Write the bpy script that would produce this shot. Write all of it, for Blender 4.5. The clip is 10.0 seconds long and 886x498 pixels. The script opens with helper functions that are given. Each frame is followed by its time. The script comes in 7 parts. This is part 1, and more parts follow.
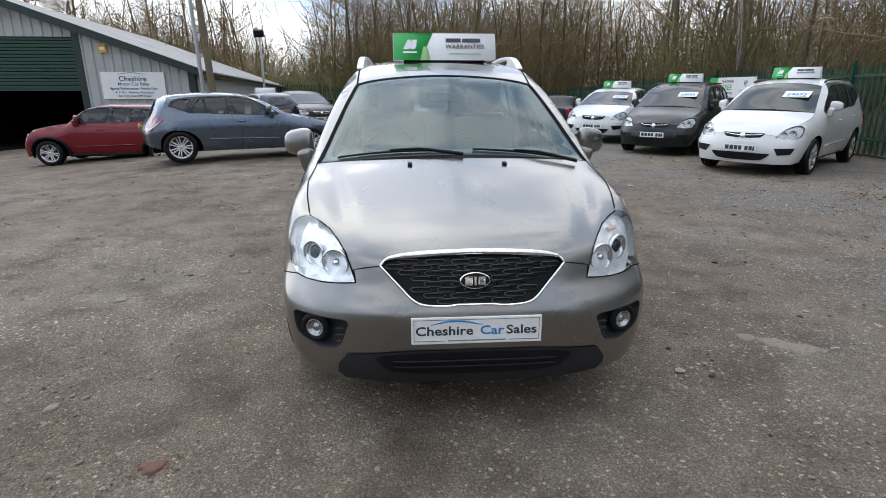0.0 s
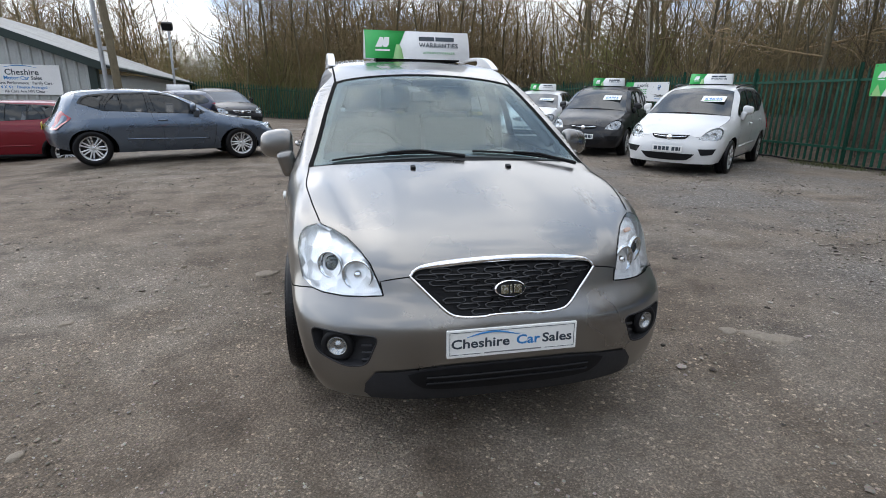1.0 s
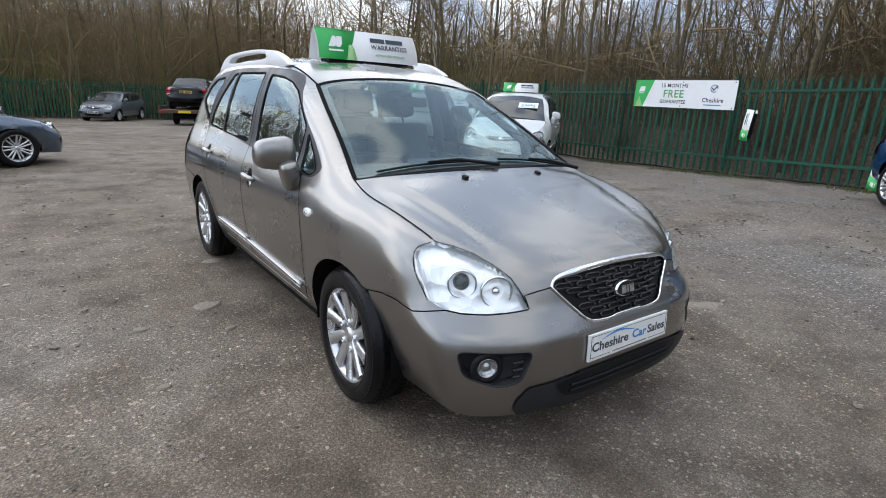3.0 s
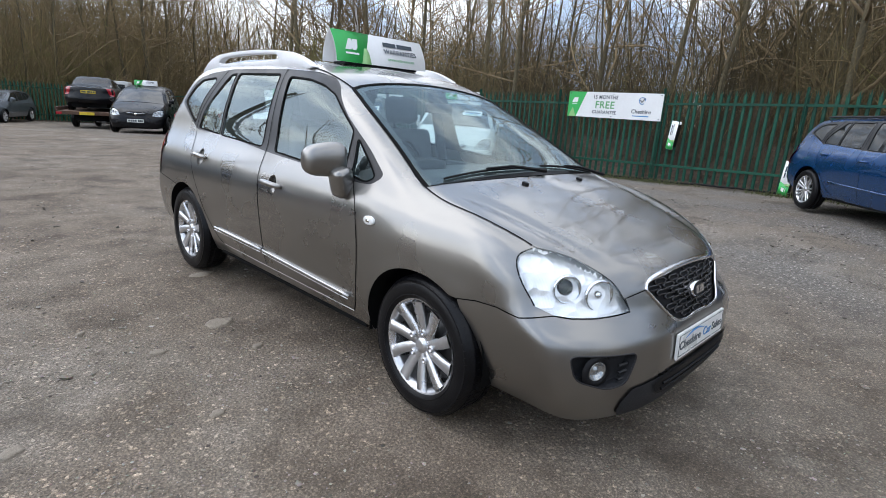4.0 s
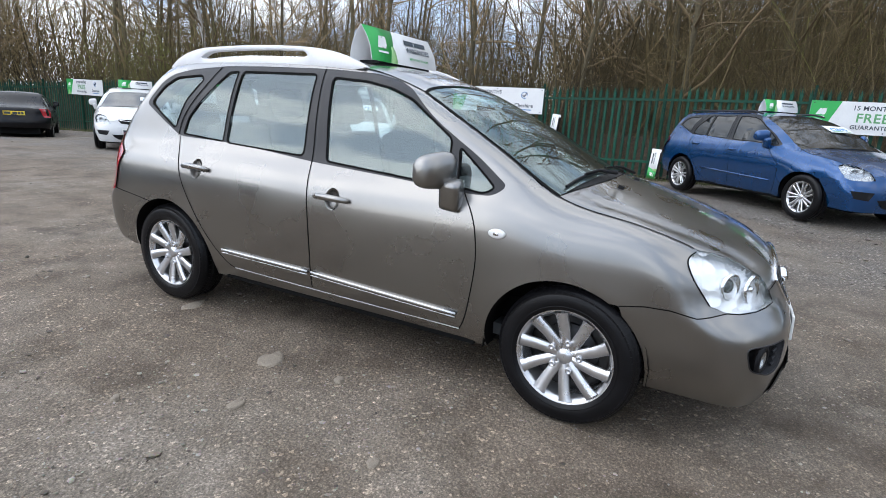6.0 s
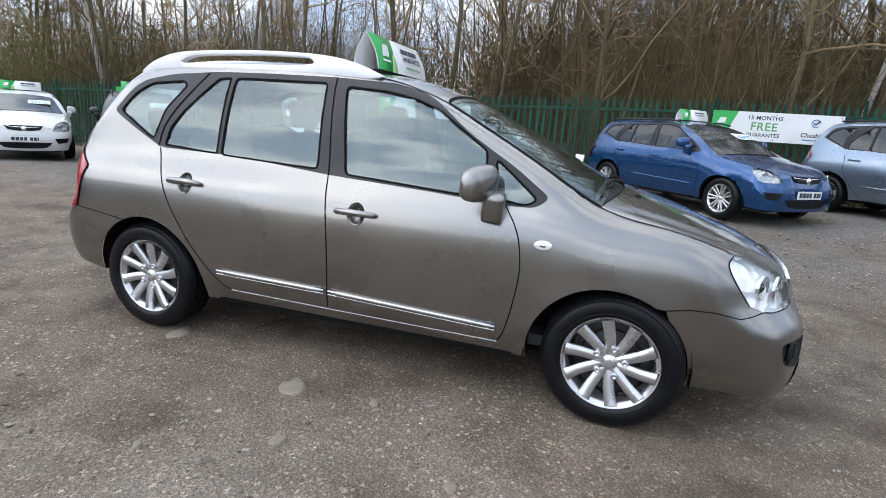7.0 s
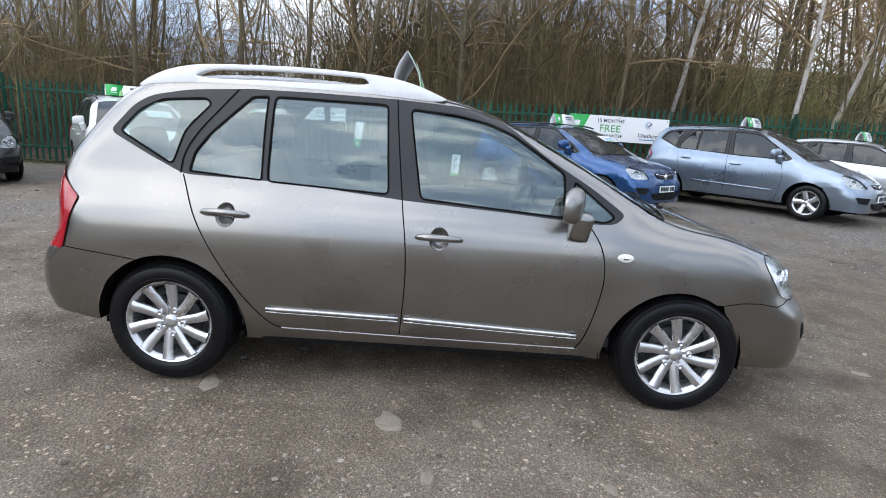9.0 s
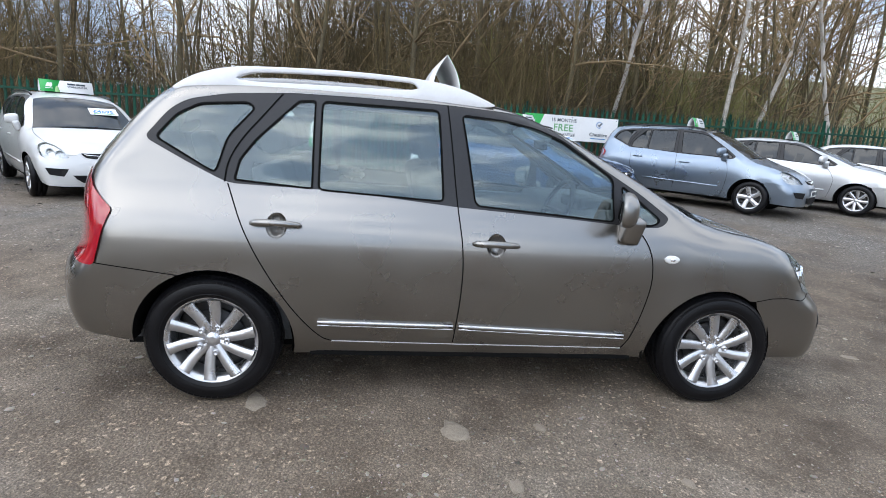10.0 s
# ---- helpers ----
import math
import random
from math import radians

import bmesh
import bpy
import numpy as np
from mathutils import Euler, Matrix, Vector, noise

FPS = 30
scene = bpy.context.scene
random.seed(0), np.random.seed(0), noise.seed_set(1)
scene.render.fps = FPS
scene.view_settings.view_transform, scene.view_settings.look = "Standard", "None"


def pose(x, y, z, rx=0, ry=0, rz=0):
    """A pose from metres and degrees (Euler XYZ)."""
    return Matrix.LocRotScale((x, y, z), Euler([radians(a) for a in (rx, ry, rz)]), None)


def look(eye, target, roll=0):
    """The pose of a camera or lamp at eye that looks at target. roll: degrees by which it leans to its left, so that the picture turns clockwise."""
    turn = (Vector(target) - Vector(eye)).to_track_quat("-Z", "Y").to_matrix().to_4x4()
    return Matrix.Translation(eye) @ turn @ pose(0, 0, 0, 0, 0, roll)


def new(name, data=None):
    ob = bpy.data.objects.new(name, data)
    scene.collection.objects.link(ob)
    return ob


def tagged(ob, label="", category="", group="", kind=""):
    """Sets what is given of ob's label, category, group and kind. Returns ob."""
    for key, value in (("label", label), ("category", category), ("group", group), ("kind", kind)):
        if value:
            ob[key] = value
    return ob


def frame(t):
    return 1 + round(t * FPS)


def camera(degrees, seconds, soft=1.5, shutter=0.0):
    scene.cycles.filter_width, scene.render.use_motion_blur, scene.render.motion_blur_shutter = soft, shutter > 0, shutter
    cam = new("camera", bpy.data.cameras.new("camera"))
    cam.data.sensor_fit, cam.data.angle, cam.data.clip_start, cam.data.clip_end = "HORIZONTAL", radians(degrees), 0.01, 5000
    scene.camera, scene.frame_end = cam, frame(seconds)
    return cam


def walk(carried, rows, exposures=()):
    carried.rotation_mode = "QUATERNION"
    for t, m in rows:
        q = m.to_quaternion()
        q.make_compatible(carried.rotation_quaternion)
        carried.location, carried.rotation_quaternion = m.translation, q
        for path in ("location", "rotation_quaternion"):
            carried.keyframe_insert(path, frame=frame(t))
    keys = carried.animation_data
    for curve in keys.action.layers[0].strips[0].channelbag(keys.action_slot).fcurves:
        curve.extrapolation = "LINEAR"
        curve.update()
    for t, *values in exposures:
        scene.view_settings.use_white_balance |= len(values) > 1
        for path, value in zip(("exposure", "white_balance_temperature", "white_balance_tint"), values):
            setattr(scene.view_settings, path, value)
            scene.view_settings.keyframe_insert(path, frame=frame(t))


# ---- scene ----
cam = camera(79.2, 10.0, 0.9)
PATH = [
    (0, (-0.235, -2.893, 1.427), (-0.103, -0.982, 0.852), -0.0),
    (0.5, (-0.413, -2.793, 1.431), (-0.175, -0.894, 0.851), 0.4),
    (1, (-0.66, -2.714, 1.42), (-0.235, -0.845, 0.849), 0.9),
    (1.5, (-0.994, -2.644, 1.441), (-0.362, -0.83, 0.88), 1.6),
    (2, (-1.284, -2.473, 1.425), (-0.48, -0.729, 0.864), 1.9),
    (2.5, (-1.579, -2.312, 1.424), (-0.587, -0.666, 0.869), 2.2),
    (4, (-2.402, -1.616, 1.372), (-1.011, -0.271, 0.868), 3.8),
    (4.5, (-2.638, -1.394, 1.356), (-1.139, -0.159, 0.876), 4.1),
    (5, (-2.783, -1.098, 1.366), (-1.205, 0.024, 0.867), 3.6),
    (6.5, (-3.195, -0.216, 1.362), (-1.402, 0.529, 0.882), 3.8),
    (7, (-3.279, 0.087, 1.358), (-1.42, 0.665, 0.897), 3.9),
    (7.5, (-3.391, 0.39, 1.379), (-1.484, 0.795, 0.93), 4.0),
    (8, (-3.42, 0.688, 1.385), (-1.483, 0.915, 0.941), 3.9),
    (8.5, (-3.424, 0.99, 1.413), (-1.476, 1.078, 0.969), 3.9),
    (9, (-3.508, 1.33, 1.419), (-1.556, 1.3, 0.982), 4.0),
    (9.5, (-3.5, 1.645, 1.395), (-1.553, 1.497, 0.963), 4.0),
    (10, (-3.444, 1.942, 1.423), (-1.51, 1.673, 0.992), 4.1),
]
walk(cam, [(t, look(eye, target, roll)) for t, eye, target, roll in PATH], ((0, -0.03, 6540, 10), (2.5, 0.06, 6480, 10), (4.5, 0.22, 6400, 10), (7, 0.28, 6400, 10), (10, 0.29, 6400, 10)))

# ---- daylight: broken bright cloud, soft sun ----
SUN_ELEV, SUN_ROT = radians(40), radians(319)
world = bpy.data.worlds.new("sky")
scene.world = world
world.use_nodes = True
wn, wl = world.node_tree.nodes, world.node_tree.links
wn.clear()
w_out, w_bg, w_sky = wn.new("ShaderNodeOutputWorld"), wn.new("ShaderNodeBackground"), wn.new("ShaderNodeTexSky")
w_sky.sky_type, w_sky.sun_disc, w_sky.sun_elevation, w_sky.sun_rotation = "NISHITA", False, SUN_ELEV, SUN_ROT
w_co, w_map, w_noise, w_ramp, w_mix = (wn.new(k) for k in ("ShaderNodeTexCoord", "ShaderNodeMapping", "ShaderNodeTexNoise", "ShaderNodeValToRGB", "ShaderNodeMix"))
w_map.inputs["Scale"].default_value = (1.5, 1.5, 2.6)
w_noise.inputs["Scale"].default_value, w_noise.inputs["Detail"].default_value, w_noise.inputs["Roughness"].default_value = 2.2, 7, 0.54
w_ramp.color_ramp.elements[0].position, w_ramp.color_ramp.elements[0].color = 0.45, (4.2, 5.2, 6.9, 1)
w_ramp.color_ramp.elements[1].position, w_ramp.color_ramp.elements[1].color = 0.56, (11.2, 11.5, 12.0, 1)
w_mix.data_type, w_mix.inputs["Factor"].default_value = "RGBA", 0.8
wl.new(w_co.outputs["Generated"], w_map.inputs["Vector"])
wl.new(w_map.outputs["Vector"], w_noise.inputs["Vector"])
wl.new(w_noise.outputs["Fac"], w_ramp.inputs["Fac"])
wl.new(w_sky.outputs["Color"], w_mix.inputs["A"])
# the cloud is brightest round the hidden sun
w_dot, w_glow, w_lit = (wn.new(k) for k in ("ShaderNodeVectorMath", "ShaderNodeMapRange", "ShaderNodeVectorMath"))
w_dot.operation, w_lit.operation = "DOT_PRODUCT", "SCALE"
w_dot.inputs[1].default_value = Vector((-7, 8, 9)).normalized()
w_glow.inputs["From Min"].default_value, w_glow.inputs["From Max"].default_value = 0.0, 1.0
w_glow.inputs["To Min"].default_value, w_glow.inputs["To Max"].default_value = 1.04, 1.58
w_glow.interpolation_type = "SMOOTHSTEP"
wl.new(w_co.outputs["Generated"], w_dot.inputs[0])
wl.new(w_dot.outputs["Value"], w_glow.inputs["Value"])
wl.new(w_ramp.outputs["Color"], w_lit.inputs[0])
wl.new(w_glow.outputs["Result"], w_lit.inputs["Scale"])
wl.new(w_lit.outputs["Vector"], w_mix.inputs["B"])
wl.new(w_mix.outputs["Result"], w_bg.inputs["Color"])
w_bg.inputs["Strength"].default_value = 0.155
wl.new(w_bg.outputs["Background"], w_out.inputs["Surface"])
sun_data = bpy.data.lights.new("sun", "SUN")
sun_data.energy, sun_data.angle, sun_data.color = 0.6, radians(70), (1.0, 0.97, 0.94)
sun = new("sun", sun_data)
sun.matrix_world = look((-7, 8, 9), (0, 0, 0))


# ---- materials ----
def nodes_of(name):
    m = bpy.data.materials.new(name)
    m.use_nodes = True
    nt = m.node_tree
    return m, nt, nt.nodes["Principled BSDF"]


def add(nt, kind, **values):
    n = nt.nodes.new(kind)
    for k, v in values.items():
        n.inputs[k.replace("_", " ")].default_value = v
    return n


def mat(name, col, rough=0.5, metal=0.0, var=0.18, scale=6.0, bump=0.0, bscale=60.0, coat=0.0, grime=0.0, rand=0.0, trans=0.0, spec=0.5):
    """A surface with coarse and fine variation of its colour, fine relief, and grime in patches."""
    m, nt, b = nodes_of(name)
    co = add(nt, "ShaderNodeTexCoord")
    n1, n2 = add(nt, "ShaderNodeTexNoise", Scale=scale, Detail=5.0), add(nt, "ShaderNodeTexNoise", Scale=scale * 9, Detail=3.0)
    for n in (n1, n2):
        nt.links.new(co.outputs["Object"], n.inputs["Vector"])
    avg = add(nt, "ShaderNodeMath")
    avg.operation = "ADD"
    nt.links.new(n1.outputs["Fac"], avg.inputs[0])
    nt.links.new(n2.outputs["Fac"], avg.inputs[1])
    rng = add(nt, "ShaderNodeMapRange", From_Min=0.6, From_Max=1.4, To_Min=1 - var, To_Max=1 + var)
    nt.links.new(avg.outputs[0], rng.inputs["Value"])
    last = rng.outputs["Result"]
    if rand:
        info = add(nt, "ShaderNodeObjectInfo")
        r2 = add(nt, "ShaderNodeMapRange", To_Min=1 - rand, To_Max=1 + rand)
        nt.links.new(info.outputs["Random"], r2.inputs["Value"])
        mul = add(nt, "ShaderNodeMath")
        mul.operation = "MULTIPLY"
        nt.links.new(last, mul.inputs[0])
        nt.links.new(r2.outputs["Result"], mul.inputs[1])
        last = mul.outputs[0]
    tint = add(nt, "ShaderNodeVectorMath")
    tint.operation = "SCALE"
    tint.inputs[0].default_value = col
    nt.links.new(last, tint.inputs["Scale"])
    nt.links.new(tint.outputs["Vector"], b.inputs["Base Color"])
    if grime:
        g = add(nt, "ShaderNodeTexNoise", Scale=scale * 0.7, Detail=6.0, Roughness=0.7)
        nt.links.new(co.outputs["Object"], g.inputs["Vector"])
        gr = add(nt, "ShaderNodeMapRange", From_Min=0.48, From_Max=0.72, To_Max=grime)
        nt.links.new(g.outputs["Fac"], gr.inputs["Value"])
        mx = add(nt, "ShaderNodeMix")
        mx.data_type = "RGBA"
        mx.inputs["B"].default_value = (0.12, 0.1, 0.075, 1)
        nt.links.new(gr.outputs["Result"], mx.inputs["Factor"])
        nt.links.new(tint.outputs["Vector"], mx.inputs["A"])
        nt.links.new(mx.outputs["Result"], b.inputs["Base Color"])
    rr = add(nt, "ShaderNodeMapRange", From_Min=0.3, From_Max=0.7, To_Min=max(0.02, rough - 0.08), To_Max=min(1, rough + 0.08))
    nt.links.new(n1.outputs["Fac"], rr.inputs["Value"])
    nt.links.new(rr.outputs["Result"], b.inputs["Roughness"])
    b.inputs["Metallic"].default_value = metal
    b.inputs["Specular IOR Level"].default_value = spec
    b.inputs["Coat Weight"].default_value = coat
    b.inputs["Coat Roughness"].default_value = 0.03
    b.inputs["Transmission Weight"].default_value = trans
    if bump:
        bn = add(nt, "ShaderNodeTexNoise", Scale=bscale, Detail=4.0)
        nt.links.new(co.outputs["Object"], bn.inputs["Vector"])
        bp = add(nt, "ShaderNodeBump", Strength=bump, Distance=0.01)
        nt.links.new(bn.outputs["Fac"], bp.inputs["Height"])
        nt.links.new(bp.outputs["Normal"], b.inputs["Normal"])
    return m


def paint(name, col, metal=0.0, rough=0.4, coat=1.0):
    """Car paint: flakes under a clear coat, with a film of dust."""
    m, nt, b = nodes_of(name)
    co = add(nt, "ShaderNodeTexCoord")
    fl, du = add(nt, "ShaderNodeTexNoise", Scale=900.0, Detail=1.0), add(nt, "ShaderNodeTexNoise", Scale=2.5, Detail=6.0)
    for n in (fl, du):
        nt.links.new(co.outputs["Object"], n.inputs["Vector"])
    r1 = add(nt, "ShaderNodeMapRange", From_Min=0.3, From_Max=0.7, To_Min=0.93, To_Max=1.07)
    nt.links.new(fl.outputs["Fac"], r1.inputs["Value"])
    tint = add(nt, "ShaderNodeVectorMath")
    tint.operation = "SCALE"
    tint.inputs[0].default_value = col
    nt.links.new(r1.outputs["Result"], tint.inputs["Scale"])
    nt.links.new(tint.outputs["Vector"], b.inputs["Base Color"])
    r2 = add(nt, "ShaderNodeMapRange", From_Min=0.35, From_Max=0.7, To_Min=rough - 0.04, To_Max=rough + 0.06)
    nt.links.new(du.outputs["Fac"], r2.inputs["Value"])
    nt.links.new(r2.outputs["Result"], b.inputs["Roughness"])
    r3 = add(nt, "ShaderNodeMapRange", From_Min=0.35, From_Max=0.7, To_Min=0.02, To_Max=0.09)
    nt.links.new(du.outputs["Fac"], r3.inputs["Value"])
    nt.links.new(r3.outputs["Result"], b.inputs["Coat Roughness"])
    b.inputs["Metallic"].default_value, b.inputs["Coat Weight"].default_value = metal, coat
    b.inputs["Specular IOR Level"].default_value = 0.5 * coat
    return m


def pane(name, tint, f0=0.08, haze=0.03):
    """A tinted pane: what lies behind shows through, the sky mirrors by the angle."""
    m = bpy.data.materials.new(name)
    m.use_nodes = True
    nt = m.node_tree
    nt.nodes.remove(nt.nodes["Principled BSDF"])
    tr, gl, lw, mx = add(nt, "ShaderNodeBsdfTransparent", Color=(*tint, 1)), add(nt, "ShaderNodeBsdfGlossy", Roughness=0.015, Color=(0.88, 1.0, 1.0, 1)), add(nt, "ShaderNodeLayerWeight", Blend=0.5), add(nt, "ShaderNodeMixShader")
    p5, fr = add(nt, "ShaderNodeMath"), add(nt, "ShaderNodeMapRange", To_Min=f0, To_Max=1.0)
    p5.operation, p5.inputs[1].default_value = "POWER", 5.0
    nt.links.new(lw.outputs["Facing"], p5.inputs[0])
    nt.links.new(p5.outputs[0], fr.inputs["Value"])
    # patchy pale film: dirt, with some of the sky's sheen put into its colour
    co, film_noise, rg, df, mx2 = add(nt, "ShaderNodeTexCoord"), add(nt, "ShaderNodeTexNoise", Scale=5.0, Detail=7.0), add(nt, "ShaderNodeMapRange", From_Min=0.4, From_Max=0.8, To_Min=haze * 0.4, To_Max=haze * 1.6), add(nt, "ShaderNodeBsdfDiffuse", Color=(0.33, 0.39, 0.39, 1)), add(nt, "ShaderNodeMixShader")
    nt.links.new(co.outputs["Object"], film_noise.inputs["Vector"])
    nt.links.new(film_noise.outputs["Fac"], rg.inputs["Value"])
    nt.links.new(fr.outputs["Result"], mx.inputs["Fac"])
    nt.links.new(tr.outputs[0], mx.inputs[1])
    nt.links.new(gl.outputs[0], mx.inputs[2])
    nt.links.new(rg.outputs["Result"], mx2.inputs["Fac"])
    nt.links.new(mx.outputs[0], mx2.inputs[1])
    nt.links.new(df.outputs[0], mx2.inputs[2])
    nt.links.new(mx2.outputs[0], nt.nodes["Material Output"].inputs["Surface"])
    return m


def reflector(name, col):
    """Bright facets behind a lens, each tilted its own way."""
    m, nt, b = nodes_of(name)
    co, v, n, bp = add(nt, "ShaderNodeTexCoord"), add(nt, "ShaderNodeTexVoronoi", Scale=17.0), add(nt, "ShaderNodeTexNoise", Scale=9.0, Detail=2.0), add(nt, "ShaderNodeBump", Strength=0.42, Distance=0.03)
    wv = add(nt, "ShaderNodeTexWave", Scale=42.0)
    hx, hy = add(nt, "ShaderNodeMath"), add(nt, "ShaderNodeMath")
    hx.operation, hy.operation = "MULTIPLY_ADD", "MULTIPLY_ADD"
    hx.inputs[1].default_value, hy.inputs[1].default_value = 0.6, 0.02
    for k in (v, n, wv):
        nt.links.new(co.outputs["Object"], k.inputs["Vector"])
    nt.links.new(n.outputs["Fac"], hx.inputs[0])
    nt.links.new(v.outputs["Distance"], hx.inputs[2])
    nt.links.new(wv.outputs["Fac"], hy.inputs[0])
    nt.links.new(hx.outputs[0], hy.inputs[2])
    nt.links.new(hy.outputs[0], bp.inputs["Height"])
    nt.links.new(bp.outputs["Normal"], b.inputs["Normal"])
    b.inputs["Base Color"].default_value = (*col, 1)
    b.inputs["Metallic"].default_value, b.inputs["Roughness"].default_value = 0.42, 0.24
    return m


PAINT_GREY = paint("bronze_grey_paint", (0.256, 0.248, 0.235), 0.96, 0.29)
BLACK_TRIM = mat("black_trim", (0.019, 0.019, 0.021), 0.38, var=0.1, spec=0.35)
CHIN = mat("dark_bumper_plastic", (0.026, 0.026, 0.028), 0.5, var=0.15, bump=0.1, bscale=300, spec=0.2)
GREY_INK = mat("grey_ink", (0.2, 0.2, 0.2), 0.5)
GRILLE_BLACK = mat("grille_gloss_black", (0.022, 0.022, 0.024), 0.22, var=0.1, spec=0.6)
BADGE_GREY = mat("badge_field", (0.015, 0.015, 0.016), 0.5, var=0.05, spec=0.15)
BLACK_PLASTIC = mat("black_plastic", (0.009, 0.009, 0.010), 0.5, var=0.2, bump=0.1, bscale=300, spec=0.16)
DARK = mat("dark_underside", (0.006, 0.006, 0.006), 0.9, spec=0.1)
GAP = mat("shut_line", (0.004, 0.004, 0.004), 0.8, spec=0.1)
RUBBER = mat("tyre_rubber", (0.005, 0.005, 0.006), 0.36, var=0.25, scale=9, bump=0.12, bscale=150, grime=0.012, spec=0.22)
ALLOY = mat("alloy", (0.62, 0.62, 0.63), 0.3, 0.85, var=0.08)
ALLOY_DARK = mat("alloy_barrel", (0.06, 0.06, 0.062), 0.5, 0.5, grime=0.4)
MIRROR = mat("mirror_silver", (0.30, 0.31, 0.32), 0.03, 1.0, var=0.02)
CHROME = mat("chrome", (0.86, 0.86, 0.87), 0.07, 1.0, var=0.03)
SILVER_RAIL = mat("silver_rail", (0.78, 0.78, 0.79), 0.38, 0.25, var=0.04)
LAMP_CHROME = reflector("lamp_reflector", (0.93, 0.93, 0.93))
LAMP_BULB = mat("lamp_bowl", (0.72, 0.74, 0.76), 0.05, 1.0)
FOG_GLASS = mat("fog_lamp_glass", (0.38, 0.39, 0.39), 0.10, 0.75, var=0.2, scale=60)
CLEAR_WHITE = mat("clear_indicator_lens", (0.78, 0.78, 0.76), 0.12, coat=0.6, var=0.12, scale=50)
AMBER = mat("amber_lens", (0.70, 0.45, 0.33), 0.15, coat=0.5)
RED_LENS = mat("red_lens", (0.36, 0.009, 0.018), 0.12, var=0.15, scale=30, coat=1.0)
CLEAR = pane("clear_lens", (0.97, 0.98, 0.99), 0.05, 0.0)
GLASS = pane("tinted_glass", (0.66, 0.76, 0.76), 0.13, 0.012)
SCREEN = pane("windscreen_glass", (0.76, 0.90, 0.90), 0.085, 0.035)
DARK_GLASS = mat("dark_glass", (0.016, 0.019, 0.020), 0.04, var=0.2, scale=2, spec=0.6)
INTERIOR = mat("interior_cloth", (0.07, 0.072, 0.074), 0.9, bump=0.2, bscale=400)
INTERIOR_PALE = mat("interior_pale", (0.25, 0.265, 0.265), 0.85)
WHITE_SIGN = mat("white_sign", (0.8, 0.8, 0.79), 0.35, var=0.04, scale=3, grime=0.06)
GREEN_SIGN = mat("green_sign", (0.035, 0.42, 0.09), 0.35, var=0.06, scale=3)
PALE_GREEN = mat("pale_green_sign", (0.28, 0.52, 0.2), 0.35, var=0.06, scale=3)
INK = mat("dark_ink", (0.03, 0.045, 0.06), 0.4)
INK_BLUE = mat("blue_ink", (0.02, 0.2, 0.5), 0.4)
INK_GREEN = mat("green_ink", (0.12, 0.36, 0.14), 0.4)
PLATE_WHITE = mat("plate_white", (0.78, 0.78, 0.75), 0.3, var=0.03)
PLATE_YELLOW = mat("plate_yellow", (0.75, 0.55, 0.05), 0.3, var=0.05)
FENCE_GREEN = mat("fence_green", (0.0065, 0.060, 0.036), 0.6, var=0.3, scale=3, rand=0.25, grime=0.12, spec=0.3)
BARK = mat("bark", (0.120, 0.098, 0.056), 0.95, var=0.5, scale=3, bump=0.6, bscale=25, rand=0.35)
BARK_PALE = mat("birch_bark", (0.46, 0.43, 0.39), 0.9, var=0.5, scale=4, bump=0.4, bscale=20)
# Twigs paled, bramble and brush darkened: lit tips and shaded hollows put into colour.
TWIG = mat("twigs", (0.250, 0.178, 0.095), 0.95, var=0.35, scale=1.5, rand=0.35)
SHADED_BRAMBLE = mat("bramble", (0.072, 0.052, 0.030), 0.95, var=0.4, scale=2, rand=0.4)
BUDDING = mat("budding_twigs", (0.20, 0.192, 0.058), 0.9, var=0.35, scale=2, rand=0.3)
HAZEL = mat("hazel_twigs", (0.240, 0.180, 0.085), 0.95, var=0.4, scale=1.2, rand=0.35)
# same stems as the hazel, with the hollows' shade put into the brown
SHADED_BRUSH = mat("brushwood", (0.105, 0.078, 0.034), 0.95, var=0.4, scale=1.2, rand=0.4)
LAMP_FAR = mat("lamp_reflector_dim", (0.42, 0.43, 0.44), 0.25, 0.6, var=0.15, scale=20)
WEED = mat("weeds", (0.085, 0.095, 0.03), 0.8, var=0.4, scale=3, rand=0.2)


# ---- building helpers ----
def link_mesh(name, me, m, parent=None, label="", smooth=None):
    if m is not None:
        me.materials.append(m)
    ob = new(name, me)
    if smooth is not None:
        me.polygons.foreach_set("use_smooth", [smooth] * len(me.polygons))
    if parent is not None:
        ob.parent = parent
    if label:
        tagged(ob, label)
    return ob


def part(name, bm, m, parent=None, label="", smooth=False):
    """Links a bmesh as one mesh object, under a thing or a part."""
    me = bpy.data.meshes.new(name)
    bm.to_mesh(me)
    bm.free()
    return link_mesh(name, me, m, parent, label, smooth)


def raw(name, verts, faces, m, parent=None, label="", smooth=True, normals=None):
    me = bpy.data.meshes.new(name)
    me.from_pydata([tuple(v) for v in verts], [], [tuple(f) for f in faces])
    me.update()
    ob = link_mesh(name, me, m, parent, label, smooth)
    if normals is not None:
        me.normals_split_custom_set_from_vertices([tuple(n) for n in normals])
    return ob


def thing(name, label, category, m=None, group="", kind=""):
    e = new(name)
    e.empty_display_size = 0.2
    if m is not None:
        e.matrix_basis = m
    return tagged(e, label, category, group, kind)


